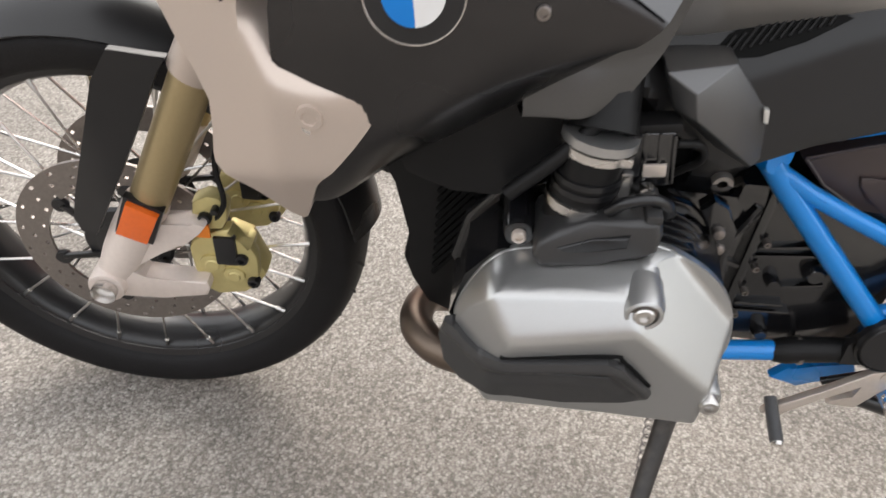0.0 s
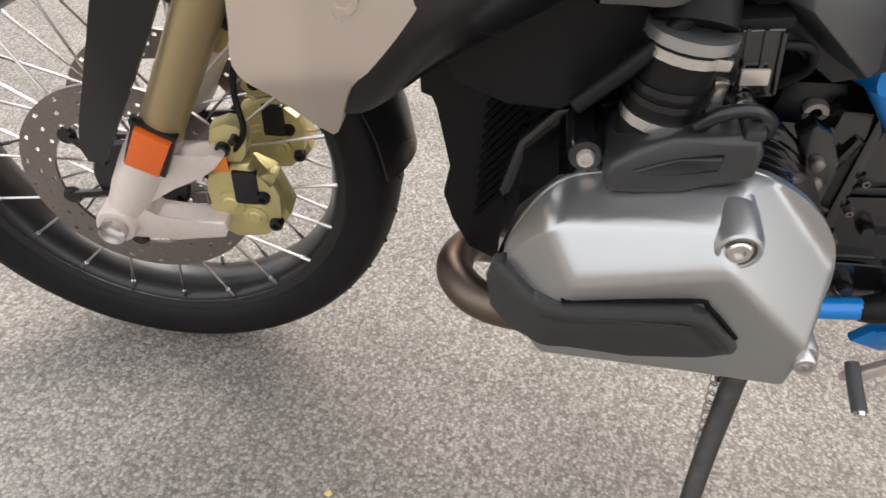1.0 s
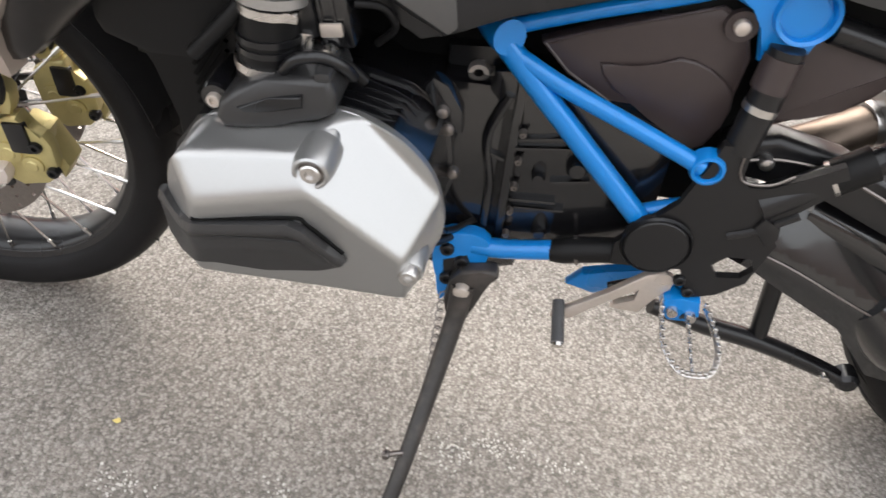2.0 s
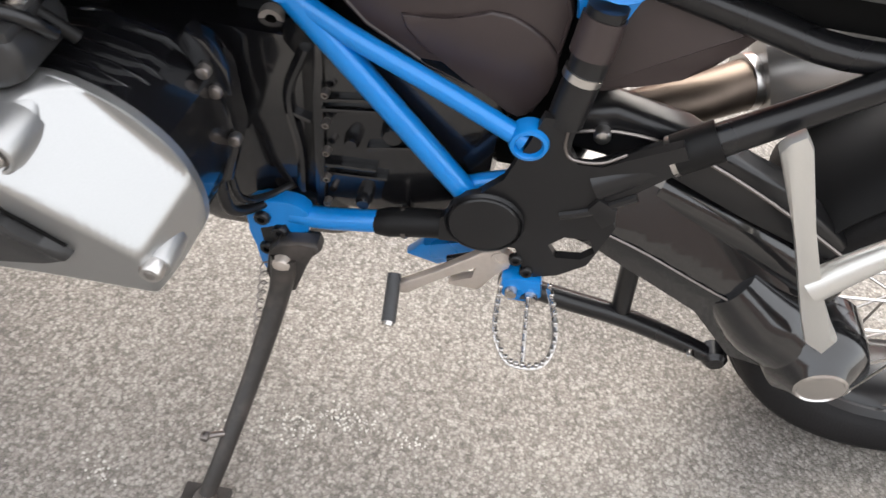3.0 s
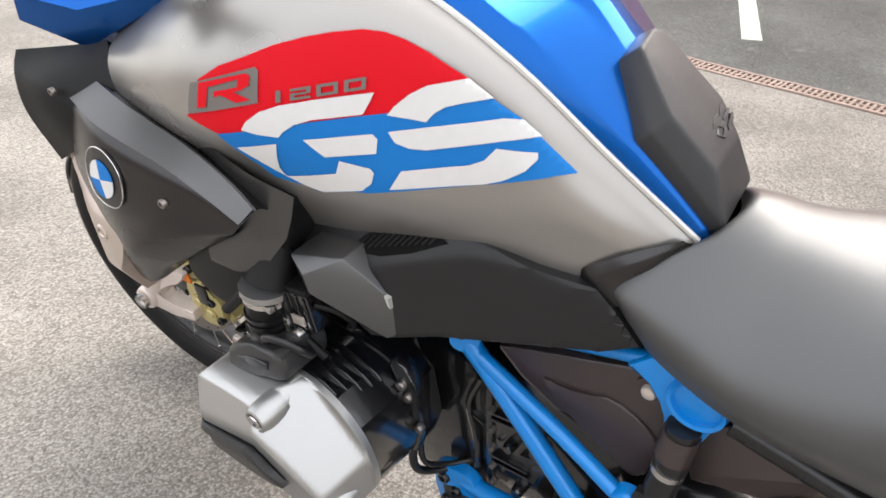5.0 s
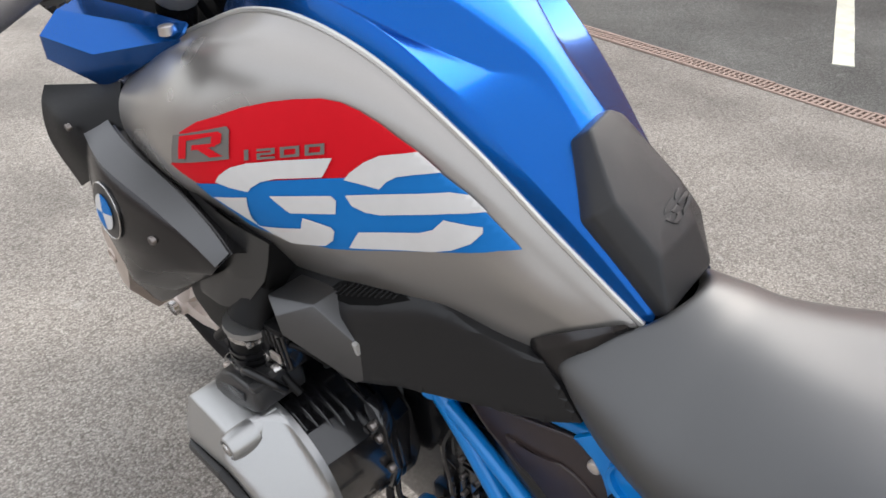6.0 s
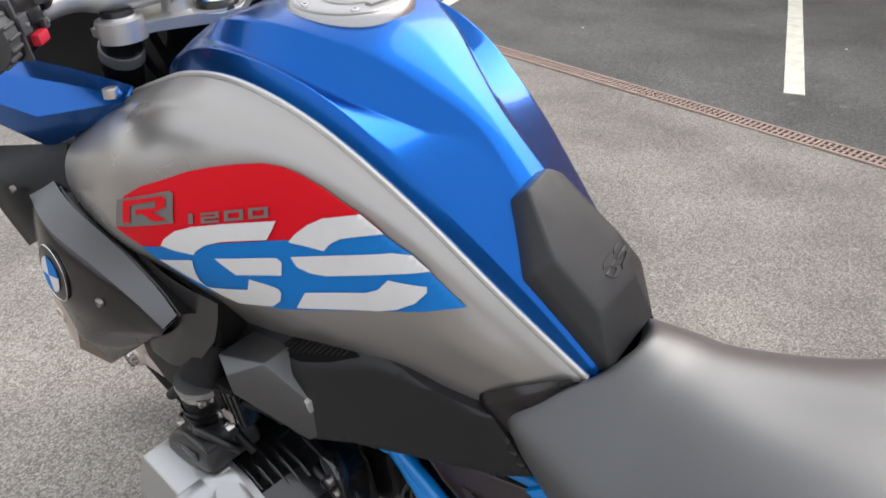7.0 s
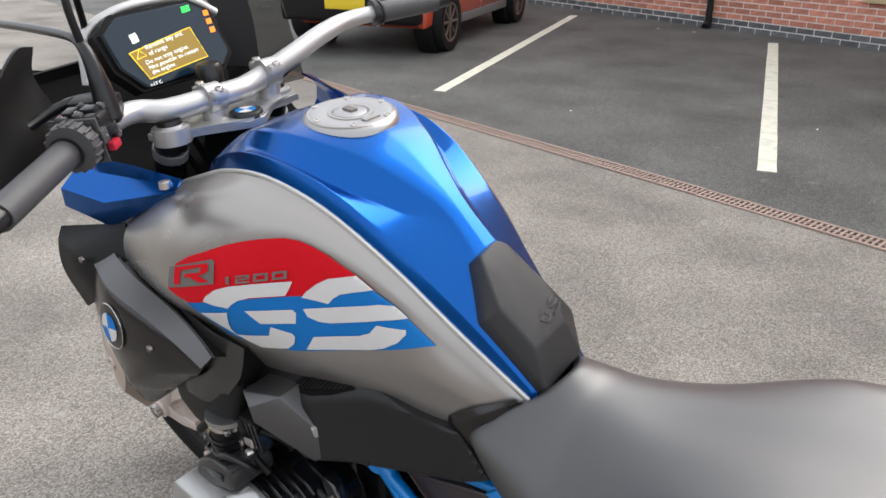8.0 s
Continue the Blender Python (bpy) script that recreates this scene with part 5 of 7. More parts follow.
def valve_cover():
    cover_ob = part("valve_cover", dome(smooth_outline(COVER, 7), lambda x, z: max(0.268, cover_height(x, z)), -0.262, 30), COVER_METAL, bike, "satin silver valve cover", 75)
    lip = [(0.61 + (x - 0.61) * 1.008, 0.545 + (z - 0.545) * 1.01) for x, z in smooth_outline(COVER)]
    part("cover_lip", plate(lip, -0.267, -0.258, 0.002), COVER_METAL, cover_ob, "silver flange of the cover")
    boss = lathe([(0.0, -0.336), (0.0120, -0.336), (0.0130, -0.3405), (0.0150, -0.3415), (0.0172, -0.3400), (0.0200, -0.330), (0.0215, -0.30)], 36, "y", at=(0.641, 0, 0.632))
    tube([(0.641, -0.306, 0.628), (0.642, -0.296, 0.636), (0.644, -0.280, 0.641), (0.645, -0.264, 0.643)], [0.0185, 0.018, 0.016, 0.015], 20, 4, True, boss)
    part("bolt_boss", boss, COVER_METAL, cover_ob, "raised silver bolt seat")
    part("cover_bolt", bolt((0.641, -0.3390, 0.632), 0.0100, 0.004), STEEL, cover_ob, "steel cover bolt")
    part("bolt_washer", lathe([(0.0095, -0.3372), (0.0118, -0.3375), (0.0122, -0.335)], 28, "y", at=(0.641, 0, 0.632)), DISC, cover_ob, "dull washer under the bolt")
    seat_low = lathe([(0.0, -0.326), (0.0135, -0.326), (0.0150, -0.322), (0.0155, -0.29)], 24, "y", at=(0.735, 0, 0.513))
    part("bolt_boss", seat_low, COVER_METAL, cover_ob, "raised silver bolt seat")
    part("cover_bolt", bolt((0.735, -0.331, 0.515), 0.0105, 0.008), STEEL, cover_ob, "steel cover bolt")
    outer = GUARD_TOP + [(0.673, 0.530), (0.664, 0.523), (0.645, 0.515), (0.588, 0.502), (0.534, 0.502), (0.500, 0.494), (0.483, 0.486), (0.464, 0.490), (0.456, 0.520)]
    g = part("cylinder_guard", relief(outer, guard_height, -0.285, 0.004), GUARD_PLASTIC, bike, "black plastic cylinder guard", 50)
    # black bead on the cover's surface paints the shadow of the gap
    part("guard_shadow", tube([(x, -cover_height(x, z) - 0.0002, z + 0.0020) for x, z in GUARD_TOP[4:]], 0.0024, 8, 4), LINER, g, "black bead painting the shadow along the guard's upper edge")
    part("guard_line", tube([(x, -guard_height(x, z) - 0.0002, z) for x, z in ((0.533, 0.5405), (0.560, 0.545), (0.600, 0.550), (0.628, 0.553))], 0.0009, 6, 3), DARK_PANEL, g, "fine raised line")
    near_ring = [(x - 0.06 * max(0.0, x - 0.66), z) for x, z in BARREL]
    wide_ring = [(0.61 + (x - 0.61) * 1.01, z) for x, z in BARREL]
    body = rings([[Vector((x, y, z)) for x, z in ring] for y, ring in ((-0.264, near_ring), (-0.256, near_ring), (-0.170, wide_ring), (-0.160, wide_ring))])
    part("barrel_casting", body, ENGINE_BLACK, bike, "glossy black finned barrel casting", 25)
    flange = [(0.61 + (x - 0.61) * 1.05, 0.545 + (z - 0.545) * 1.06) for x, z in BARREL]
    part("barrel_flange", plate(flange, -0.169, -0.152, 0.004), ENGINE_BLACK, bike, "black barrel flange")
    collar = [(0.61 + (x - 0.61) * 0.99, 0.535 + (z - 0.545) * 0.98) for x, z in BARREL]
    part("barrel_collar", plate(collar, -0.153, -0.108, 0.010, seg=3), ENGINE_BLACK, bike, "black collar against the crankcase")


valve_cover()
part("coil_cover", plate([(0.537, 0.647), (0.540, 0.662), (0.556, 0.677), (0.585, 0.688), (0.630, 0.697), (0.646, 0.697), (0.652, 0.684), (0.650, 0.664), (0.636, 0.656), (0.600, 0.648), (0.565, 0.638), (0.545, 0.638)], lambda x, z: -0.287 - 0.25 * max(0.0, 0.678 - z), -0.212, 0.008, seg=3), GUARD_PLASTIC, bike, "black ignition coil cover")
part("coil_recess", plate([(0.556, 0.660), (0.590, 0.674), (0.622, 0.682), (0.622, 0.668), (0.590, 0.660), (0.566, 0.652)], -0.2925, -0.28, 0.003), SATIN_BLACK, bike, "glossy field on the coil cover")
part("coil_step", block((0.016, 0.05, 0.010), (0.640, -0.262, 0.699), 0.004, Matrix.Rotation(radians(-6), 3, "Y")), GUARD_PLASTIC, bike, "raised end of the coil cover")
part("head_screw", bolt((0.524, -0.264, 0.646), 0.0075, 0.004), LEVER, bike, "copper-tinted head screw")
part("head_lug", lathe([(0.0, -0.262), (0.014, -0.261), (0.016, -0.255), (0.017, -0.20)], 24, "y", at=(0.524, 0, 0.646)), ENGINE_BLACK, bike)
part("cylinder_head", mirrored(block((0.26, 0.2, 0.20), (0.615, -0.22, 0.54), 0.02)), ENGINE_BLACK, bike, "black painted cylinder head")
part("cylinder_head", tube([(0.615, -0.13, 0.54), (0.615, -0.02, 0.53)], 0.10, 24, 1), ENGINE_BLACK, bike, "black cylinder root")
for i in range(5):
    y, e = -0.254 + 0.0145 * i, 0.003 * i
    part("cooling_fin", plate([(0.596, 0.636), (0.600, 0.652), (0.650, 0.6535), (0.680 + e, 0.644), (0.700 + e, 0.633), (0.708 + e, 0.624), (0.690, 0.615)], y, y + 0.0036, 0.0016, seg=2), ENGINE_BLACK, bike, "thin black cooling fin")
part("flange_boss", plate([(0.716, 0.640), (0.728, 0.654), (0.745, 0.646), (0.762, 0.618), (0.764, 0.590), (0.748, 0.585), (0.735, 0.610)], -0.178, -0.155, 0.005), ENGINE_BLACK, bike, "black boss round the head nuts")
for x, y, z in ((0.741, -0.181, 0.617), (0.748, -0.178, 0.594), (0.757, -0.172, 0.532)):
    part("head_bolt", bolt((x, y, z), 0.0070, 0.005, "y", False), DISC, bike, "dull steel head nut")
case = block((0.34, 0.19, 0.30), (0.69, 0.0, 0.46), 0.03)
block((0.24, 0.19, 0.26), (0.90, 0.0, 0.50), 0.025, None, case)
block((0.16, 0.17, 0.10), (0.74, 0.0, 0.345), 0.02, None, case)
part("engine_case", case, ENGINE_BLACK, bike, "black engine and gearbox case")
seam = bmesh.new()
block((0.012, 0.20, 0.27), (0.822, 0.0, 0.50), 0.003, None, seam)
for x, z, w, turn in ((0.862, 0.548, 0.07, -10), (0.868, 0.535, 0.085, -8), (0.858, 0.452, 0.06, -4), (0.80, 0.515, 0.03, 20), (0.866, 0.44, 0.07, -4), (0.90, 0.49, 0.05, -12)):
    block((w, 0.012, 0.005), (x, -0.097, z), 0.002, Matrix.Rotation(radians(turn), 3, "Y"), seam)
for x, z, r in ((0.905, 0.515, 0.014), (0.86, 0.495, 0.009), (0.875, 0.405, 0.010)):
    lathe([(0.0, -0.112), (r * 0.7, -0.112), (r, -0.106), (r * 1.1, -0.09)], 20, "y", seam, (x, 0, z))
tube([(0.80, -0.098, 0.40), (0.80, -0.10, 0.47), (0.79, -0.10, 0.54), (0.81, -0.098, 0.60)], 0.006, 8, 4, True, seam)
part("case_ribs", seam, ENGINE_BLACK, bike, "cast ribs on the gearbox")
for i in range(5):
    part("case_bolt", bolt((0.832, -0.106, 0.395 + 0.04 * i), 0.0046, 0.005), DISC, bike)
part("hole_boss", lathe([(0.006, -0.06), (0.0065, -0.072), (0.0125, -0.073), (0.014, -0.068), (0.014, -0.04)], 20, "y", at=(0.769, 0, 0.607)), LEVER, bike, "bare metal lug with a hole")
part("lug_plate", plate([(0.73, 0.585), (0.73, 0.635), (0.79, 0.64), (0.81, 0.60), (0.80, 0.575)], -0.062, -0.03, 0.006), SATIN_BLACK, bike)
part("rubber_boot", lathe([(0.03, -0.02)] + [(0.05 + 0.008 * (i % 2), i * 0.012) for i in range(9)] + [(0.03, 0.12)], 24, "x", at=(0.905, -0.030, 0.545)), SATIN_BLACK, bike, "ribbed black rubber boot")

# intake stub, clamps and connector
rail("intake_pipe", [(0.575, -0.240, 0.650), (0.577, -0.240, 0.690), (0.580, -0.240, 0.725), (0.583, -0.238, 0.752)], [0.034, 0.031, 0.029, 0.031], BLACK_PLASTIC, "black rubber intake pipe", 4)
rail("hose_clamp", [(0.5765, -0.240, 0.681), (0.577, -0.240, 0.690)], 0.0340, STEEL, "steel hose clamp", 1)
rail("hose_clamp", [(0.5812, -0.239, 0.736), (0.5818, -0.2385, 0.744)], 0.0320, STEEL, "steel hose clamp", 1)
rail("pipe_collar", [(0.583, -0.238, 0.748), (0.5835, -0.2375, 0.757)], 0.0355, CAP_ALU, "dull collar on the intake pipe", 1)
rail("intake_neck", [(0.584, -0.235, 0.755), (0.585, -0.222, 0.775), (0.585, -0.205, 0.80)], [0.033, 0.030, 0.030], BLACK_PLASTIC, "black neck of the intake", 3)
for z in (0.703, 0.714):
    rail("bellows_ring", [(0.579, -0.240, z - 0.003), (0.579, -0.240, z + 0.003)], 0.0325, SATIN_BLACK, "glossy black bellows ring", 1)
for x, y, z in ((0.604, -0.262, 0.685), (0.606, -0.258, 0.740)):
    part("clamp_screw", block((0.014, 0.010, 0.010), (x, y, z), 0.002), STEEL, bike, "steel clamp screw")
rail("coil_lead", [(0.600, -0.272, 0.693), (0.614, -0.276, 0.709), (0.636, -0.272, 0.712), (0.654, -0.262, 0.700), (0.660, -0.250, 0.684)], 0.0058, SATIN_BLACK, "glossy black coil lead", 5)
con = part("connector", block((0.034, 0.030, 0.060), (0.638, -0.222, 0.732), 0.005, Matrix.Rotation(radians(-10), 3, "Y"), None, 3), ENGINE_BLACK, bike, "glossy black electrical connector")
for dx in (-0.013, 0.0, 0.013):
    part("connector_rib", block((0.0035, 0.004, 0.052), (0.640 + dx, -0.2375, 0.735), 0.0012, Matrix.Rotation(radians(-10), 3, "Y")), ENGINE_BLACK, con)
part("connector_cap", block((0.040, 0.026, 0.010), (0.634, -0.224, 0.764), 0.003, Matrix.Rotation(radians(-10), 3, "Y")), BLACK_PLASTIC, con)
part("connector_tag", block((0.021, 0.004, 0.013), (0.638, -0.2415, 0.724), 0.001, Matrix.Rotation(radians(-8), 3, "Y")), LEVER, bike, "pale connector label")
part("connector_bolt", lathe([(0.0, -0.252), (0.007, -0.25), (0.008, -0.24)], 14, "y", at=(0.636, 0, 0.702)), STEEL, bike)
rail("cable", [(0.655, -0.225, 0.745), (0.68, -0.215, 0.74), (0.69, -0.20, 0.715), (0.67, -0.19, 0.69)], 0.004, BLACK_PLASTIC, "black cable")

rail("drain_hose", [(0.728, -0.16, 0.47), (0.735, -0.165, 0.42), (0.752, -0.135, 0.395), (0.78, -0.09, 0.39)], 0.0065, SATIN_BLACK, "glossy black hose under the barrel", 5)
rail("drain_hose", [(0.735, -0.15, 0.47), (0.745, -0.155, 0.43), (0.762, -0.125, 0.405), (0.79, -0.09, 0.40)], 0.0045, SATIN_BLACK, "glossy black hose under the barrel", 5)
rail("cable", [(0.60, -0.20, 0.69), (0.625, -0.235, 0.70), (0.65, -0.24, 0.69), (0.668, -0.235, 0.672)], 0.006, BLACK_PLASTIC, "black cable")
part("cable_clip", block((0.012, 0.018, 0.03), (0.615, -0.238, 0.705), 0.003), STEEL, bike, "bright wire clip")
part("plug", block((0.022, 0.022, 0.045), (0.612, -0.232, 0.735), 0.004, Matrix.Rotation(radians(-10), 3, "Y")), SATIN_BLACK, bike, "black plug")

# front of the engine: radiators, ducts, exhaust
rad = plate([(0.361, 0.594), (0.388, 0.591), (0.41, 0.507), (0.393, 0.464), (0.405, 0.431), (0.429, 0.39), (0.459, 0.377), (0.55, 0.40), (0.57, 0.68), (0.57, 0.76), (0.40, 0.76), (0.35, 0.70)], -0.11, 0.11, 0.010)
part("radiator_shroud", rad, BLACK_PLASTIC, bike, "black plastic radiator shroud")
for i in range(14):
    part("radiator_fin", block((0.075, 0.006, 0.005), (0.455, -0.113, 0.48 + 0.013 * i), 0, Matrix.Rotation(radians(-55), 3, "Y")), LINER, bike)
for s in (-1, 1):
    rail("exhaust_pipe", [(0.60, s * 0.21, 0.46), (0.535, s * 0.20, 0.395), (0.465, s * 0.175, 0.366), (0.424, s * 0.135, 0.356), (0.414, s * 0.085, 0.345), (0.430, s * 0.03, 0.325), (0.48, 0.0, 0.30)], 0.0235, EXHAUST, "tarnished exhaust header", 6)

# -- stand, lever, peg --
rail("side_stand", [(0.785, -0.140, 0.322), (0.780, -0.160, 0.268), (0.760, -0.225, 0.180), (0.736, -0.310, 0.095), (0.722, -0.350, 0.052)], [0.018, 0.0145, 0.0128, 0.0115, 0.011], STAND, "worn black side-stand leg", 5)
part("stand_foot", block((0.064, 0.05, 0.012), (0.718, -0.358, 0.037), 0.004, Matrix.Rotation(radians(-5.2), 3, "X")), STAND, bike, "black stand foot")
part("foot_cap", lathe([(0.0, 0.012), (0.013, 0.010), (0.016, 0.0)], 18, "z", at=(0.720, -0.356, 0.046)), DISC, bike, "worn bare metal above the stand foot")
rail("stand_pin", [(0.742, -0.290, 0.118), (0.726, -0.298, 0.124), (0.714, -0.306, 0.128)], 0.0042, DISC, "steel stand peg", 2)
part("pin_tip", lathe([(0.0, -0.312), (0.005, -0.311), (0.0065, -0.306), (0.005, -0.300), (0.0, -0.299)], 14, "y", at=(0.714, 0, 0.129)), DISC, bike, "round end of the stand peg")
part("stand_bolt", bolt((0.784, -0.150, 0.319), 0.0115, 0.008, "y", False), LEVER, bike, "steel stand pivot bolt")
part("stand_knuckle", plate([(0.766, 0.330), (0.780, 0.350), (0.806, 0.355), (0.828, 0.358), (0.832, 0.346), (0.808, 0.318), (0.804, 0.284), (0.797, 0.258), (0.767, 0.250), (0.760, 0.290)], -0.147, -0.122, 0.006), STAND, bike, "black stand knuckle")
spring = []
for i in range(60):
    a, k = i * 1.05, i / 59
    p = Vector((0.758, -0.142, 0.300)).lerp(Vector((0.755, -0.205, 0.190)), k)
    spring.append(p + Vector((0.0052 * math.cos(a), 0.0052 * math.sin(a) * 0.87, 0.0052 * math.sin(a) * 0.5)))
rail("stand_spring", spring, 0.0013, DISC, "coiled stand return spring", 1)
part("spring_hook", bolt((0.762, -0.212, 0.188), 0.005, 0.010), STAND, bike, "spring post on the stand leg")
lev = plate([(0.913, 0.279), (0.916, 0.288), (0.977, 0.339), (1.023, 0.386), (1.044, 0.395), (1.060, 0.385), (1.058, 0.366), (1.043, 0.351), (1.028, 0.315), (0.990, 0.316), (0.992, 0.325), (1.019, 0.336), (1.022, 0.363), (0.979, 0.323), (0.941, 0.283)], -0.137, -0.126, 0.0018)
part("gear_lever", lev, LEVER, bike, "pale alloy gear lever with a cut-out")
rail("lever_tip", [(0.921, -0.125, 0.303), (0.923, -0.150, 0.291), (0.925, -0.183, 0.279)], [0.0085, 0.0092, 0.0092], GRIP_RUBBER, "black rubber lever tip", 2)
rail("lever_cap", [(0.925, -0.181, 0.280), (0.925, -0.187, 0.277)], 0.0078, STEEL, "steel lever end", 1)
part("lever_pivot", lathe([(0.006, -0.131), (0.0065, -0.1385), (0.0115, -0.1385), (0.0125, -0.13)], 24, "y", at=(1.046, 0, 0.382)), LEVER, bike, "open pivot eye of the lever")
part("peg_mount", plate([(1.052, 0.358), (1.070, 0.366), (1.098, 0.364), (1.104, 0.338), (1.092, 0.322), (1.078, 0.330), (1.066, 0.322), (1.054, 0.334)], -0.150, -0.112, 0.004), BLUE_FRAME, bike, "blue foot-peg mount")
for x, z in ((1.066, 0.343), (1.091, 0.338)):
    part("peg_bolt", lathe([(0.0, -0.160), (0.007, -0.158), (0.0085, -0.148)], 16, "y", at=(x, 0, z)), STEEL, bike, "steel peg bolt")
part("blue_bracket", plate([(0.930, 0.300), (0.950, 0.326), (0.988, 0.332), (1.030, 0.352), (1.040, 0.332), (1.011, 0.311), (0.972, 0.288)], -0.086, -0.07, 0.004), BLUE_FRAME, bike, "blue lower bracket")
rail("lever_linkage", [(1.046, -0.118, 0.375), (1.02, -0.112, 0.352), (0.985, -0.108, 0.330)], 0.0055, SATIN_BLACK, "black gear linkage rod", 2)


def foot_peg():
    """A toothed wide foot peg: outer loop, centre bar and teeth."""
    loop = [(1.062, -0.165, 0.332), (1.060, -0.20, 0.325), (1.062, -0.235, 0.318), (1.075, -0.262, 0.312), (1.092, -0.268, 0.311), (1.112, -0.262, 0.313), (1.122, -0.235, 0.319), (1.120, -0.20, 0.326), (1.112, -0.165, 0.333)]
    loop = [(x - 0.004 + (x - 1.09) * 0.15, y + 0.026, z + 0.012) for x, y, z in loop]
    bm = tube(loop, 0.0040, 8, 4, flat=0.6)
    tube([(1.086, -0.134, 0.345), (1.089, -0.236, 0.324)], 0.003, 8, 1, True, bm)
    line = catmull(loop, 3)
    for p in line:
        block((0.005, 0.005, 0.007), p + Vector((0, 0, 0.005)), 0.001, None, bm, 1)
    for i in range(7):
        block((0.004, 0.005, 0.006), Vector((1.0870, -0.144 - 0.014 * i, 0.3475 - 0.0029 * i)), 0.001, None, bm, 1)
    part("foot_peg", bm, STEEL, bike, "toothed steel foot peg")
    rail("peg_shaft", [(1.088, -0.12, 0.338), (1.09, -0.150, 0.332)], 0.011, SATIN_BLACK, "black peg shaft", 1)


foot_peg()

# -- rear arm --
arm = [(1.06, 0.505), (1.146, 0.497), (1.168, 0.500), (1.244, 0.470), (1.318, 0.440), (1.383, 0.412), (1.45, 0.36), (1.49, 0.30), (1.48, 0.24), (1.44, 0.222), (1.380, 0.232), (1.300, 0.322), (1.190, 0.384), (1.155, 0.405), (1.08, 0.44)]


def arm_face(x, z):
    """The arm's side: flat below its fold line, leaning in above it."""
    fold = float(np.interp(x, [1.05, 1.157, 1.21, 1.307, 1.404, 1.5], [0.46, 0.436, 0.416, 0.369, 0.328, 0.28]))
    return -0.122 + 0.55 * max(0.0, z - fold) + 0.12 * max(0.0, fold - z)


part("swing_arm", skin(arm, arm_face, 0.05, 0.015), ENGINE_BLACK, bike, "glossy black cast rear arm", 30)
part("arm_edge", tube([(x, arm_face(x, z) - 0.0006, z) for x, z in ((1.150, 0.440), (1.21, 0.4165), (1.307, 0.3695), (1.404, 0.3285))], 0.0014, 6, 3), DISC, bike, "thin bright line along the arm's fold")
part("upper_link", plate([(1.07, 0.575), (1.126, 0.592), (1.208, 0.575), (1.33, 0.52), (1.45, 0.45), (1.43, 0.42), (1.30, 0.475), (1.209, 0.528), (1.12, 0.545), (1.07, 0.53)], -0.098, -0.055, 0.012, seg=3), SATIN_BLACK, bike, "black upper link of the rear arm")
part("link_line", tube([(1.080, -0.100, 0.553), (1.134, -0.101, 0.566), (1.209, -0.101, 0.555), (1.32, -0.100, 0.505), (1.44, -0.100, 0.437)], 0.0022, 6, 4), DISC, bike, "thin bright line along the link")
part("link_bolt", bolt((1.118, -0.104, 0.561), 0.009, 0.006, "y", False), STEEL, bike, "steel link bolt")
part("plate_slot_rim", tube([(1.077, -0.1435, 0.590), (1.079, -0.1435, 0.569), (1.090, -0.1435, 0.556), (1.118, -0.1435, 0.558), (1.139, -0.1435, 0.574)], 0.0016, 6, 4), DISC, bike, "bright edge of the plate's opening")
part("plate_shoe", plate([(1.128, 0.512), (1.150, 0.500), (1.153, 0.484), (1.142, 0.470), (1.120, 0.495)], -0.148, -0.136, 0.003), DARK_PANEL, bike, "black corner of the foot plate")
rail("drive_tube", [(1.20, -0.06, 0.475), (1.33, -0.062, 0.425), (1.45, -0.07, 0.37)], [0.030, 0.034, 0.036], ENGINE_BLACK, "glossy black shaft tube", 4)
HU = []
for a in range(60, 170, 11):
    c, q = math.cos(radians(a)), math.sin(radians(a))
    HU.append([(1.68 + (0.345 - 0.03 * b * b) * c, 0.095 * b, 0.325 + (0.345 - 0.035 * b * b) * q) for b in (-1, -0.6, -0.2, 0.2, 0.6, 1)])
part("rear_hugger", sheet(HU, 2, 2, 0.004), BLACK_PLASTIC, bike, "black hugger over the rear tyre")
part("hub_lip", lathe([(0.025, -0.168), (0.0285, -0.172), (0.032, -0.170)], 36, "y", at=(1.47, 0, 0.28)), STEEL, bike, "bright lip round the hollow axle")
part("arm_bulge", tube([(1.33, -0.085, 0.36), (1.39, -0.095, 0.315), (1.45, -0.105, 0.285)], [0.040, 0.055, 0.052], 24, 4), ENGINE_BLACK, bike, "glossy black swell of the rear arm")
rail("arm_strut", [(1.06, -0.078, 0.275), (1.150, -0.072, 0.246), (1.23, -0.07, 0.228), (1.314, -0.07, 0.200), (1.385, -0.075, 0.176)], [0.012, 0.0150, 0.0150, 0.0140, 0.013], SATIN_BLACK, "black lower strut", 3)
rail("arm_strut", [(1.212, -0.065, 0.385), (1.232, -0.065, 0.240)], 0.0135, SATIN_BLACK, "short black strut", 1)
part("strut_eye", lathe([(0.0, -0.092), (0.012, -0.091), (0.018, -0.084), (0.018, -0.06)], 20, "y", at=(1.385, 0, 0.180)), SATIN_BLACK, bike, "black eye of the lower strut")
part("strut_cap", bolt((1.345, -0.088, 0.190), 0.007, 0.006, "y", False), STEEL, bike, "steel strut bolt")
part("final_drive", lathe([(0.024, -0.13), (0.026, -0.168), (0.032, -0.170), (0.040, -0.160), (0.060, -0.145), (0.066, -0.12), (0.066, -0.07)], 40, "y", at=(1.47, 0, 0.28)), ENGINE_BLACK, bike, "black final drive housing")
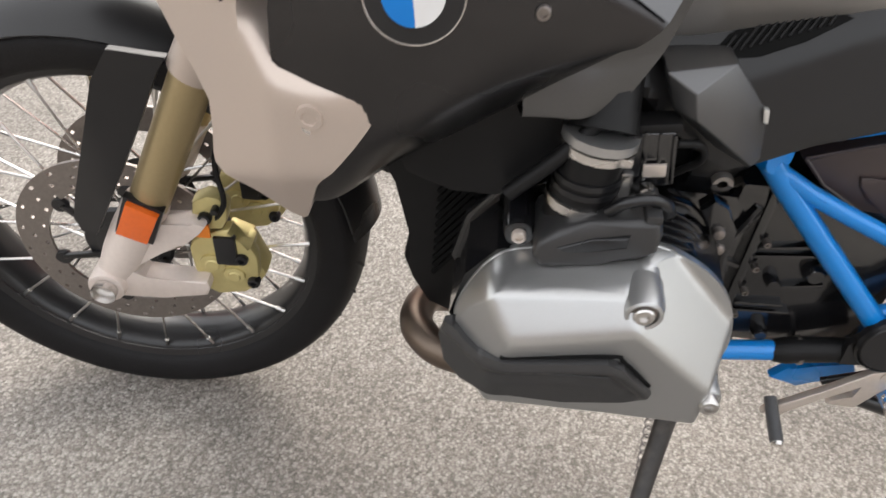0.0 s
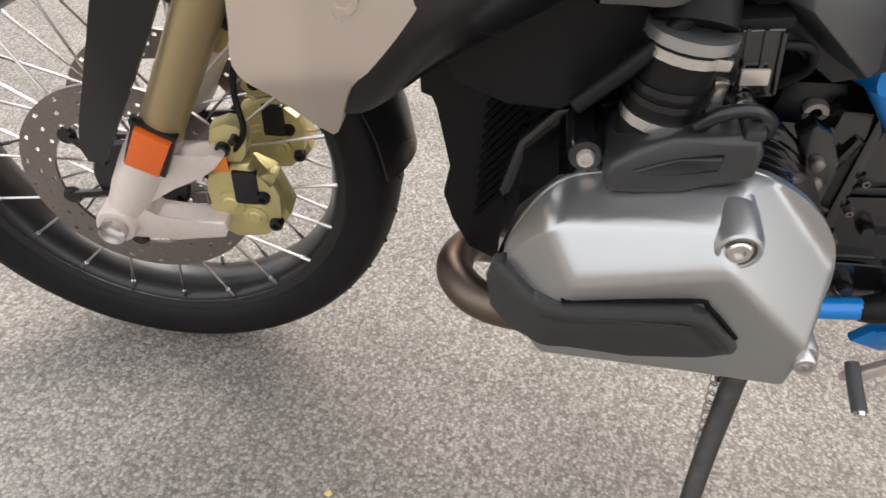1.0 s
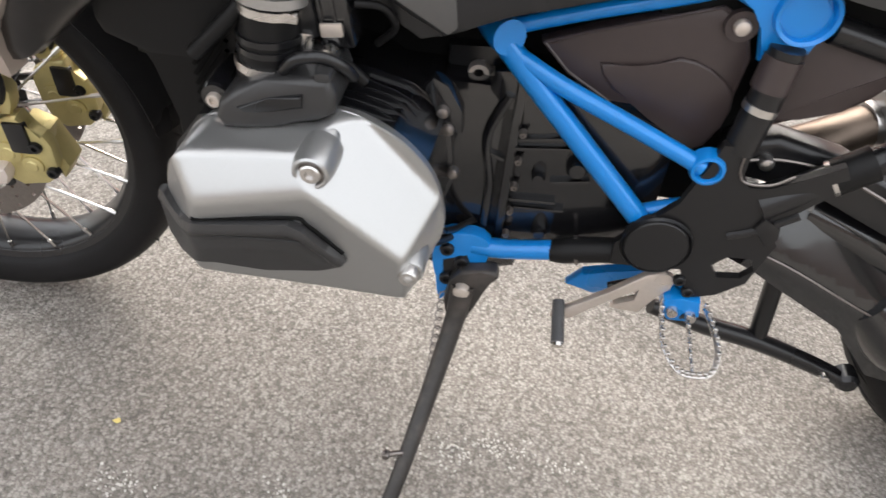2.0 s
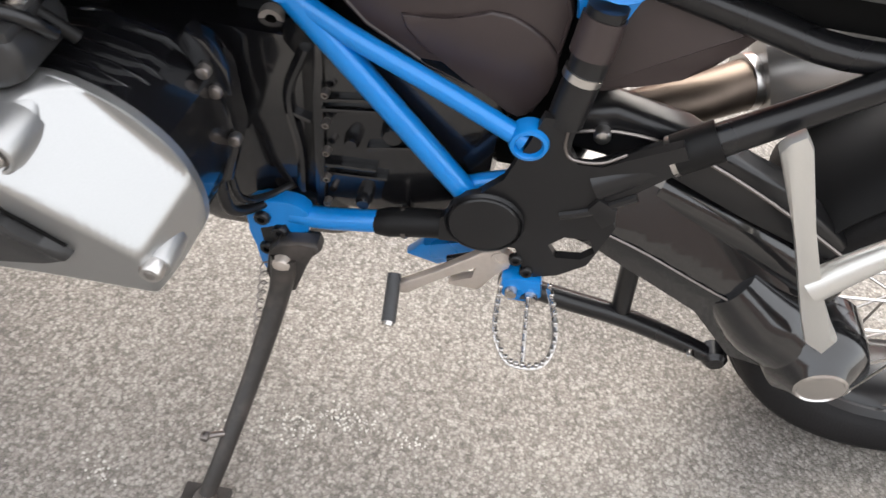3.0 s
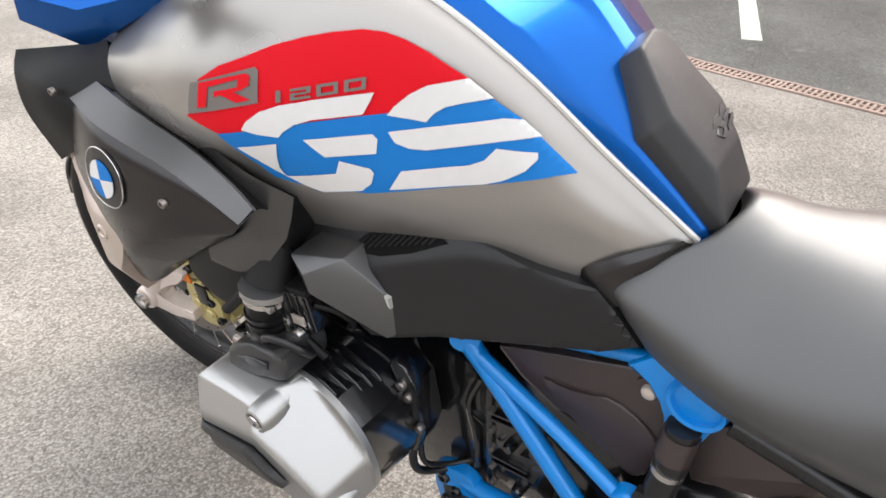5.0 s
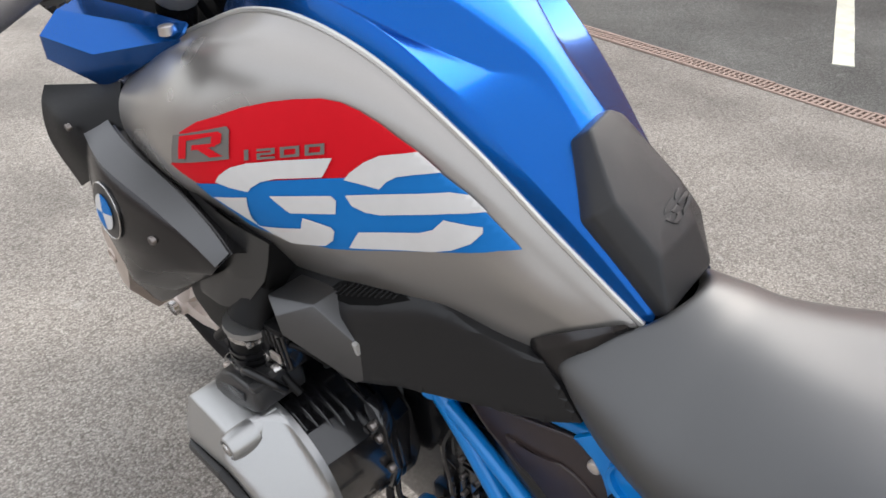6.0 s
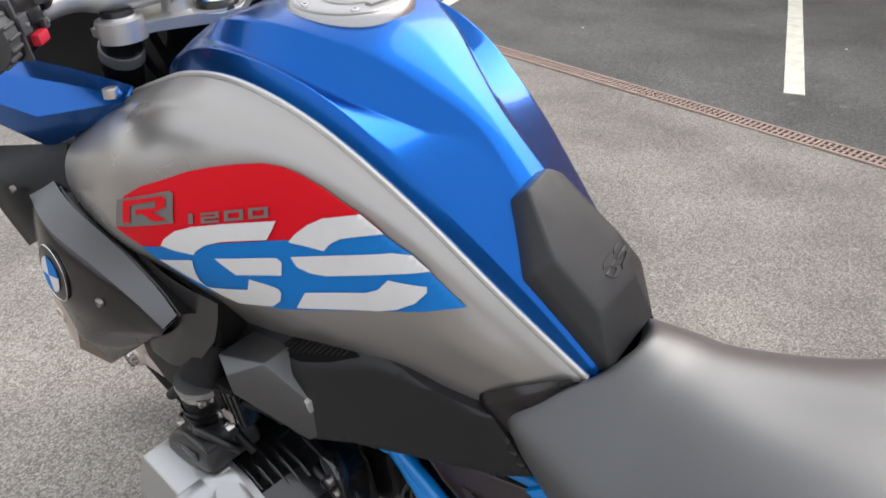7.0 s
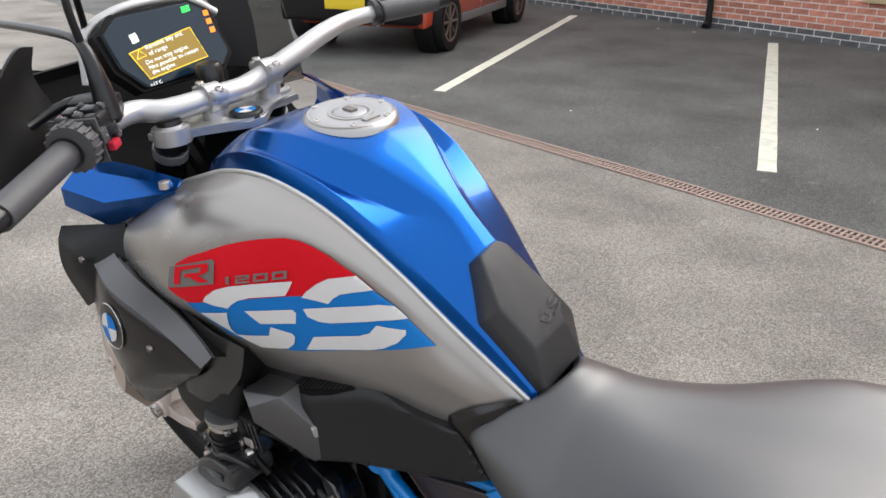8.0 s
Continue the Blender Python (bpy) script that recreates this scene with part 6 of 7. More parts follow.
part("hanger_arm", plate([(1.258, 0.628), (1.262, 0.640), (1.273, 0.651), (1.286, 0.636), (1.332, 0.545), (1.378, 0.453), (1.440, 0.380), (1.436, 0.350), (1.408, 0.366), (1.382, 0.412), (1.322, 0.524)], -0.172, -0.156, 0.006), SILVER_PAINT, bike, "pale alloy hanger arm")
rail("hanger_arm", [(1.372, -0.164, 0.455), (1.42, -0.16, 0.52), (1.48, -0.158, 0.58)], [0.018, 0.014, 0.012], SILVER_PAINT, "pale alloy hanger arm", 4)
part("silencer", lathe([(0.0, 0.0), (0.040, 0.0), (0.064, 0.012), (0.074, 0.04), (0.078, 0.12), (0.078, 0.34), (0.070, 0.36), (0.0, 0.36)], 40, "x"), GREY_METAL, bike, "satin grey exhaust silencer").matrix_basis = Matrix.Translation((1.335, 0.150, 0.500)) @ Matrix.Rotation(radians(-24), 4, "Y")
rail("link_pipe", [(1.08, 0.06, 0.40), (1.17, 0.07, 0.455), (1.25, 0.085, 0.488), (1.345, 0.135, 0.505)], [0.030, 0.030, 0.031, 0.034], EXHAUST, "tarnished link pipe", 5)
rail("pipe_clamp", [(1.315, 0.123, 0.501), (1.327, 0.128, 0.503)], 0.0375, STEEL, "steel silencer clamp", 1)
rail("tail_tube", [(1.125, -0.100, 0.728), (1.21, -0.100, 0.710), (1.30, -0.100, 0.692), (1.42, -0.10, 0.70)], 0.0150, SATIN_BLACK, "black tube under the seat", 4)

# -- cockpit --
BAR = [(0.54, -0.425, 1.17), (0.41, -0.278, 1.18), (0.340, -0.158, 1.184), (0.352, -0.095, 1.174), (0.358, 0.012, 1.175), (0.352, 0.066, 1.177), (0.350, 0.16, 1.203), (0.343, 0.25, 1.227), (0.33, 0.34, 1.236), (0.37, 0.47, 1.24)]
bar = rail("handlebar", BAR, [0.015, 0.016, 0.018, 0.0195, 0.0195, 0.0195, 0.019, 0.018, 0.016, 0.015], ALU, "silver aluminium handlebar", 8)


def grip(a, b, s):
    a, b = Vector(a), Vector(b)
    d = (b - a).normalized()
    g = part("grip", tube([a, a.lerp(b, 0.5), b], [0.0205, 0.0205, 0.020], 20, 4), GRIP_RUBBER, bike, "black rubber handlebar grip")
    ribs = bmesh.new()
    tube([a - d * 0.004, a + d * 0.004], 0.026, 24, 1, True, ribs)
    tube([a + d * 0.010, a + d * 0.014], 0.024, 24, 1, True, ribs)
    part("flange", ribs, SATIN_BLACK, g, "ribbed grip flange")
    part("bar_end", tube([b, b + d * 0.03], [0.017, 0.014], 16, 1), SATIN_BLACK, g, "black bar-end weight")


grip((0.415, -0.284, 1.1795), (0.545, -0.431, 1.1695), -1)
grip((0.342, 0.385, 1.238), (0.385, 0.52, 1.241), 1)


def switch_pod():
    c = Vector((0.392, -0.248, 1.186))
    d = Vector((0.66, -0.745, -0.05)).normalized()
    rot = Vector((0, -1, 0)).rotation_difference(d).to_matrix()
    pod = part("switch_pod", block((0.060, 0.070, 0.066), c, 0.014, rot, None, 3), BLACK_PLASTIC, bike, "black handlebar switch pod")
    def key(name, off, size, mat, label=""):
        part(name, block(size, c + rot @ Vector(off), 0.003, rot), mat, pod, label)
    red = material("red_switch", (0.5, 0.02, 0.04), 0.4)
    key("switch", (0.034, 0.006, 0.006), (0.012, 0.028, 0.016), SATIN_BLACK)
    key("switch", (0.032, 0.004, -0.018), (0.016, 0.024, 0.013), red, "red turn-signal switch")
    key("switch", (0.012, 0.010, 0.035), (0.022, 0.022, 0.009), SATIN_BLACK)
    key("switch", (-0.014, 0.002, 0.035), (0.016, 0.028, 0.009), DARK_PANEL)
    key("switch", (-0.030, 0.012, 0.024), (0.012, 0.026, 0.014), red, "red hazard switch")
    key("switch", (0.024, -0.014, 0.030), (0.016, 0.016, 0.012), DARK_PANEL)
    for off, size, label in (((0.004, -0.012, 0.0345), (0.013, 0.013, 0.008), "small ribbed button"), ((-0.016, -0.022, 0.0335), (0.016, 0.010, 0.008), ""), ((0.020, 0.026, 0.033), (0.014, 0.012, 0.010), ""), ((-0.006, 0.026, 0.0345), (0.018, 0.008, 0.007), ""), ((0.0325, -0.016, 0.004), (0.010, 0.020, 0.022), "rocker switch"), ((0.033, 0.024, -0.006), (0.010, 0.012, 0.018), "")):
        key("switch", off, size, GRIP_RUBBER, label)
        key("switch_mark", (off[0] + (0.0055 if off[0] > 0.03 else 0.0), off[1], off[2] + (0.0042 if off[0] < 0.03 else 0.0)), (0.0018 if off[0] > 0.03 else 0.006, 0.003, 0.003 if off[0] > 0.03 else 0.0014), ALU, "pale switch symbol")
    rib = bmesh.new()
    for k in range(18):
        a = 2 * math.pi * k / 18
        block((0.005, 0.022, 0.004), c + rot @ Vector((0.035 * math.cos(a), -0.042, 0.035 * math.sin(a))), 0.001, rot @ Matrix.Rotation(-a, 3, "Y"), rib, 1)
    block((0.07, 0.004, 0.068), c + d * 0.024, 0.001, rot, rib, 1)
    part("multi_wheel", tube([c + d * 0.030, c + d * 0.054], 0.034, 28, 1), GRIP_RUBBER, pod, "black ribbed thumb wheel")
    part("wheel_ribs", rib, GRIP_RUBBER, pod)


switch_pod()
fl, fr = Vector((0.36, -0.105, 1.146)), Vector((0.335, 0.122, 1.146))
for p in (fl, fr):
    part("fork_cap", lathe([(0.0, 0.012), (0.020, 0.011), (0.022, 0.006), (0.030, 0.004), (0.031, -0.022)], 28, "z", at=p), ALU, bike, "silver fork clamp cap")
    part("cap_plug", lathe([(0.0, 0.016), (0.019, 0.015), (0.021, 0.010), (0.021, 0.0)], 24, "z", at=p), SATIN_BLACK, bike, "black fork cap plug")
    rail("fork_stem", [p - Vector((0.006, 0, 0.012)), p - Vector((0.040, 0, 0.085)), p - Vector((0.085, 0, 0.178))], [0.026, 0.027, 0.027], SATIN_BLACK, "black fork stem", 3)
    rail("fork_collar", [p - Vector((0.017, 0, 0.036)), p - Vector((0.024, 0, 0.050))], 0.0295, ALU, "silver fork collar", 1)


yk = bmesh.new()
outline = [(0.325, -0.13), (0.376, -0.128), (0.380, -0.072), (0.406, -0.028), (0.426, 0.004), (0.424, 0.036), (0.376, 0.085), (0.365, 0.152), (0.308, 0.152), (0.295, 0.11), (0.297, 0.03), (0.312, -0.06)]
lo = [yk.verts.new((x, y, 1.127)) for x, y in outline]
hi = [yk.verts.new((x, y, 1.142)) for x, y in outline]
top_face = yk.faces.new(hi)
yk.faces.new(lo[::-1])
for i in range(len(lo)):
    j = (i + 1) % len(lo)
    yk.faces.new((lo[i], lo[j], hi[j], hi[i]))
bmesh.ops.bevel(yk, geom=list(top_face.edges), offset=0.004, segments=2, affect="EDGES")
yoke = part("top_yoke", yk, ALU, bike, "silver forged top yoke")
for p, q in (((0.360, -0.020, 1.175), (0.357, -0.02, 1.14)), ((0.351, 0.105, 1.187), (0.345, 0.105, 1.14))):
    cl = bmesh.new()
    tube([Vector(q), Vector(p) - Vector((0, 0, 0.012))], [0.022, 0.018], 16, 1, True, cl)
    tube([Vector(p) + Vector((0, -0.015, 0)), Vector(p) + Vector((0, 0.015, 0))], 0.0255, 24, 1, True, cl)
    block((0.074, 0.030, 0.018), Vector(p) + Vector((0, 0, 0.010)), 0.006, None, cl)
    c = part("bar_clamp", cl, ALU, yoke, "silver handlebar clamp")
    for dx in (-0.030, 0.030):
        b = bolt((p[0] + dx, p[1], p[2] + 0.020), 0.0075, -0.004, "z")
        o = part("clamp_bolt", b, STEEL, bike)
by = part("yoke_badge", lathe([(0.0, 0.007), (0.016, 0.007), (0.019, 0.0065), (0.027, 0.006), (0.029, 0.003), (0.030, -0.004)], 32, "z", at=(0.392, 0.020, 1.142)), SATIN_BLACK, yoke, "round badge on the yoke")
for k in range(4):
    q = bmesh.new()
    vs = [q.verts.new((0.392, 0.020, 1.1498))] + [q.verts.new((0.392 + 0.018 * math.cos(radians(90 * k + 9 * i + 10)), 0.020 + 0.018 * math.sin(radians(90 * k + 9 * i + 10)), 1.1498)) for i in range(11)]
    q.faces.new(vs)
    part("badge_quarter", q, WHITE_DECAL if k % 2 else BLUE_DECAL, yoke, "", 0)
part("ignition_knob", lathe([(0.0, 0.018), (0.020, 0.016), (0.024, 0.010), (0.024, -0.03)], 24, "z", at=(0.271, 0.036, 1.195)), SATIN_BLACK, bike, "black round ignition button")

# dash: a tilted screen that faces the rider
DASH = Matrix.Translation((0.205, 0.004, 1.244)) @ Matrix.Rotation(radians(2.5), 4, "X") @ Matrix.Rotation(radians(-18), 4, "Y") @ Matrix.Diagonal((1, 1.01, 0.97, 1))
GLASS_BLACK = material("dark_display_glass", (0.008, 0.020, 0.036), 0.12, vary=0.1, scale=20)


def dash_outline(k):
    return [(y * k, z * k) for y, z in ((-0.073, -0.066), (-0.106, -0.02), (-0.113, 0.046), (-0.076, 0.072), (0.070, 0.066), (0.104, 0.040), (0.115, -0.045), (0.090, -0.070))]


def yz_slab(outline, x0, x1, bevel):
    bm = bmesh.new()
    a = [bm.verts.new((x0, y, z)) for y, z in outline]
    b = [bm.verts.new((x1, y, z)) for y, z in outline]
    f = bm.faces.new(a)
    bm.faces.new(b[::-1])
    for i in range(len(a)):
        j = (i + 1) % len(a)
        bm.faces.new((a[j], a[i], b[i], b[j]))
    if bevel:
        bmesh.ops.bevel(bm, geom=list(f.edges), offset=bevel, segments=3, affect="EDGES")
    return bm


dash = part("dash_display", yz_slab(dash_outline(1.03), 0.0, -0.05, 0.008), BLACK_PLASTIC, bike, "black framed colour dash display")
dash.matrix_basis = DASH
part("display_glass", yz_slab(dash_outline(0.93), 0.003, -0.01, 0.002), GLASS_BLACK, dash, "dark lit display glass")
part("message_box", yz_slab([(-0.070, 0.013), (0.066, 0.030), (0.078, -0.036), (-0.052, -0.045)], 0.0042, 0.001, 0), emitter("amber_message", (0.30, 0.19, 0.03), 0.8), dash, "amber warning box", 0)
YELLOW = emitter("yellow_outline", (0.9, 0.65, 0.05), 1.0)
WHITE_GLOW = emitter("white_display_text", (0.9, 0.9, 0.85), 1.0)
part("message_outline", tube([(0.0048, -0.070, 0.013), (0.0048, 0.066, 0.030), (0.0048, 0.078, -0.036), (0.0048, -0.052, -0.045), (0.0048, -0.070, 0.013)], 0.0011, 5, 0), YELLOW, dash, "yellow outline", 0)


def lettering(words, y, z, size, mat, tilt=4.0):
    cu = bpy.data.curves.new("words", "FONT")
    cu.body, cu.size, cu.extrude = words, size, 0.0003
    tmp = bpy.data.objects.new("words", cu)
    me = bpy.data.meshes.new_from_object(tmp)
    bpy.data.objects.remove(tmp)
    me.transform(Matrix.Translation((0.0055, y, z)) @ Matrix.Rotation(radians(tilt), 4, "X") @ Matrix(((0, 0, 1, 0), (1, 0, 0, 0), (0, 1, 0, 0), (0, 0, 0, 1))))
    me.materials.append(mat)
    o = new("lettering", me)
    o.parent = dash
    return o


lettering("Remove key out", -0.037, 0.0105, 0.0125, WHITE_GLOW, 6)
lettering("of range", -0.035, -0.0015, 0.0125, WHITE_GLOW, 6)
lettering("Do not stop engine.", -0.048, -0.017, 0.0118, WHITE_GLOW, 5)
lettering("Not possible to restart", -0.046, -0.0275, 0.0118, WHITE_GLOW, 4)
lettering("the engine.", -0.044, -0.038, 0.0118, WHITE_GLOW, 4)
lettering("+17 C", -0.058, -0.060, 0.010, WHITE_GLOW, 3)
tri = [(-0.060, -0.002), (-0.040, 0.0), (-0.051, 0.014)]
part("warning_sign", tube([(0.005, y, z) for y, z in tri + tri[:1]], 0.0011, 5, 0), YELLOW, dash, "yellow warning triangle", 0)
part("status_box", yz_slab([(-0.055, 0.028), (-0.041, 0.030), (-0.042, 0.048), (-0.056, 0.046)], 0.0044, 0.002, 0), WHITE_GLOW, dash, "white status symbol", 0)
part("status_light", yz_slab([(0.048, 0.045), (0.064, 0.046), (0.065, 0.057), (0.049, 0.056)], 0.0044, 0.002, 0), emitter("green_light", (0.05, 0.9, 0.1), 1.2), dash, "green status light", 0)
for k in range(3):
    part("warning_light", yz_slab([(0.086, 0.030 - 0.016 * k), (0.096, 0.030 - 0.016 * k), (0.097, 0.040 - 0.016 * k), (0.087, 0.040 - 0.016 * k)], 0.0044, 0.002, 0), emitter("orange_light", (1.0, 0.25, 0.02), 1.2), dash, "orange warning light", 0)
for ob in dash.children:
    if ob.name.split(".")[0] in ("message_box", "message_outline", "lettering", "warning_sign", "status_box"):
        ob.matrix_basis = Matrix.Translation((0, -0.011, -0.009)) @ Matrix.Diagonal((1, 0.92, 0.90, 1))
rail("display_hoop", [(0.165, -0.14, 1.20), (0.15, -0.115, 1.276), (0.15, -0.056, 1.306), (0.15, 0.02, 1.312), (0.15, 0.089, 1.304), (0.155, 0.14, 1.27)], 0.009, ALU, "silver support hoop behind the dash", 5)

# clutch lever perch, mirror stems, hand guard, screen
part("clutch_perch", block((0.05, 0.07, 0.04), (0.345, -0.205, 1.205), 0.008, Matrix.Rotation(radians(-40), 3, "Z")), BLACK_PLASTIC, bike, "black clutch lever perch")
rail("clutch_lever", [(0.315, -0.185, 1.215), (0.295, -0.24, 1.21), (0.335, -0.35, 1.185), (0.405, -0.44, 1.165)], [0.009, 0.008, 0.006, 0.006], SATIN_BLACK, "black clutch lever", 4)
rail("mirror_stem", [(0.378, -0.20, 1.195), (0.373, -0.20, 1.225), (0.366, -0.20, 1.268), (0.350, -0.20, 1.300), (0.306, -0.20, 1.311), (0.153, -0.20, 1.309), (0.024, -0.20, 1.304), (-0.06, -0.20, 1.304)], [0.018, 0.017, 0.012, 0.009, 0.007, 0.007, 0.007, 0.007], SATIN_BLACK, "black mirror stem", 5)
rail("cable", [(0.36, -0.20, 1.20), (0.352, -0.20, 1.28), (0.337, -0.20, 1.365), (0.30, -0.17, 1.41), (0.20, -0.13, 1.38), (0.10, -0.09, 1.2)], 0.006, BLACK_PLASTIC, "black control cable", 5)
HG0 = [(0.18, -0.215, 1.285), (0.27, -0.27, 1.300), (0.35, -0.336, 1.27), (0.40, -0.40, 1.22)]
HG1 = [(0.17, -0.225, 1.23), (0.27, -0.28, 1.235), (0.36, -0.345, 1.21), (0.42, -0.41, 1.18)]
HG2 = [(0.20, -0.20, 1.14), (0.29, -0.25, 1.14), (0.365, -0.32, 1.135), (0.42, -0.385, 1.13)]
part("hand_guard", sheet([HG0, HG1, HG2], 5, 5, 0.004), BLACK_PLASTIC, bike, "black plastic hand guard")
CK0 = [(0.05, -0.25, 1.24), (0.04, -0.10, 1.20), (0.04, 0.05, 1.18), (0.04, 0.25, 1.20)]
CK1 = [(0.12, -0.25, 1.15), (0.12, -0.10, 1.14), (0.12, 0.05, 1.14), (0.12, 0.25, 1.14)]
CK2 = [(0.25, -0.22, 1.075), (0.25, -0.10, 1.06), (0.25, 0.05, 1.06), (0.25, 0.22, 1.075)]
CK3 = [(0.44, -0.18, 1.035), (0.44, -0.10, 1.02), (0.44, 0.05, 1.02), (0.44, 0.18, 1.035)]
# sheet added behind the cables so the space below the yoke stays dark
part("cockpit_backing", sheet([CK0, CK1, CK2, CK3], 5, 5, 0.006), LINER, bike, "matt black sheet added to darken the space below the yoke")
# cables and hoses that dive between the fork legs
for k, (x, y) in enumerate(((0.30, -0.06), (0.29, -0.03), (0.28, 0.03), (0.27, 0.07), (0.26, 0.10))):
    rail("cable", [(x + 0.02, y * 1.6, 1.17), (x - 0.01, y * 1.2, 1.12), (x + 0.02, y, 1.06), (x + 0.06, y * 0.7, 1.0)], 0.0055 + 0.001 * (k % 2), LINER, "black control cable", 5)
rail("brake_line", [(0.33, 0.20, 1.19), (0.29, 0.16, 1.15), (0.27, 0.09, 1.10), (0.30, 0.04, 1.03)], 0.006, LINER, "black brake line", 5)
part("steering_head", tube([(0.35, 0.02, 1.125), (0.30, 0.015, 1.02), (0.26, 0.01, 0.93)], [0.045, 0.05, 0.05], 24, 3), LINER, bike, "black steering head")
SMOKE = bpy.data.materials.new("smoked_screen")
SMOKE.use_nodes = True
sb = SMOKE.node_tree.nodes["Principled BSDF"]
sb.inputs["Base Color"].default_value = (0.32, 0.31, 0.30, 1)
sb.inputs["Transmission Weight"].default_value = 1.0
sb.inputs["Roughness"].default_value = 0.05
sb.inputs["IOR"].default_value = 1.1
WS0 = [(0.17, 0.135, 1.12), (0.14, 0.14, 1.28), (0.07, 0.14, 1.45)]
WS1 = [(0.19, 0.22, 1.11), (0.165, 0.215, 1.28), (0.09, 0.20, 1.45)]
WS2 = [(0.205, 0.29, 1.11), (0.19, 0.272, 1.275), (0.12, 0.25, 1.45)]
part("wind_deflector", sheet([WS0, WS1, WS2], 4, 4, 0.003), SMOKE, bike, "smoked clear wind deflector")
part("screen_bracket", sheet([[(0.17, 0.13, 1.17), (0.15, 0.14, 1.27), (0.10, 0.14, 1.36)], [(0.20, 0.19, 1.16), (0.17, 0.21, 1.27), (0.13, 0.20, 1.38)]], 4, 4, 0.008), BLACK_PLASTIC, bike, "black screen bracket")
part("fairing_front", sheet([[(-0.05, -0.16, 1.02), (-0.10, 0.0, 1.05), (-0.05, 0.16, 1.02)], [(0.04, -0.22, 1.12), (0.0, 0.0, 1.15), (0.04, 0.22, 1.12)], [(0.08, -0.24, 1.22), (0.04, 0.0, 1.22), (0.08, 0.24, 1.22)]], 5, 6, 0.005), BLACK_PLASTIC, bike, "black front cowl")


# ---- parked car ----
RED_CAR = material("red_car_paint", (0.50, 0.075, 0.035), 0.25, 0.1, vary=0.05, scale=40, coat=0.8)
CAR_GLASS = material("dark_car_glass", (0.02, 0.022, 0.025), 0.05, vary=0.05)
YELLOW_PLATE = material("yellow_plate", (0.75, 0.55, 0.02), 0.4)


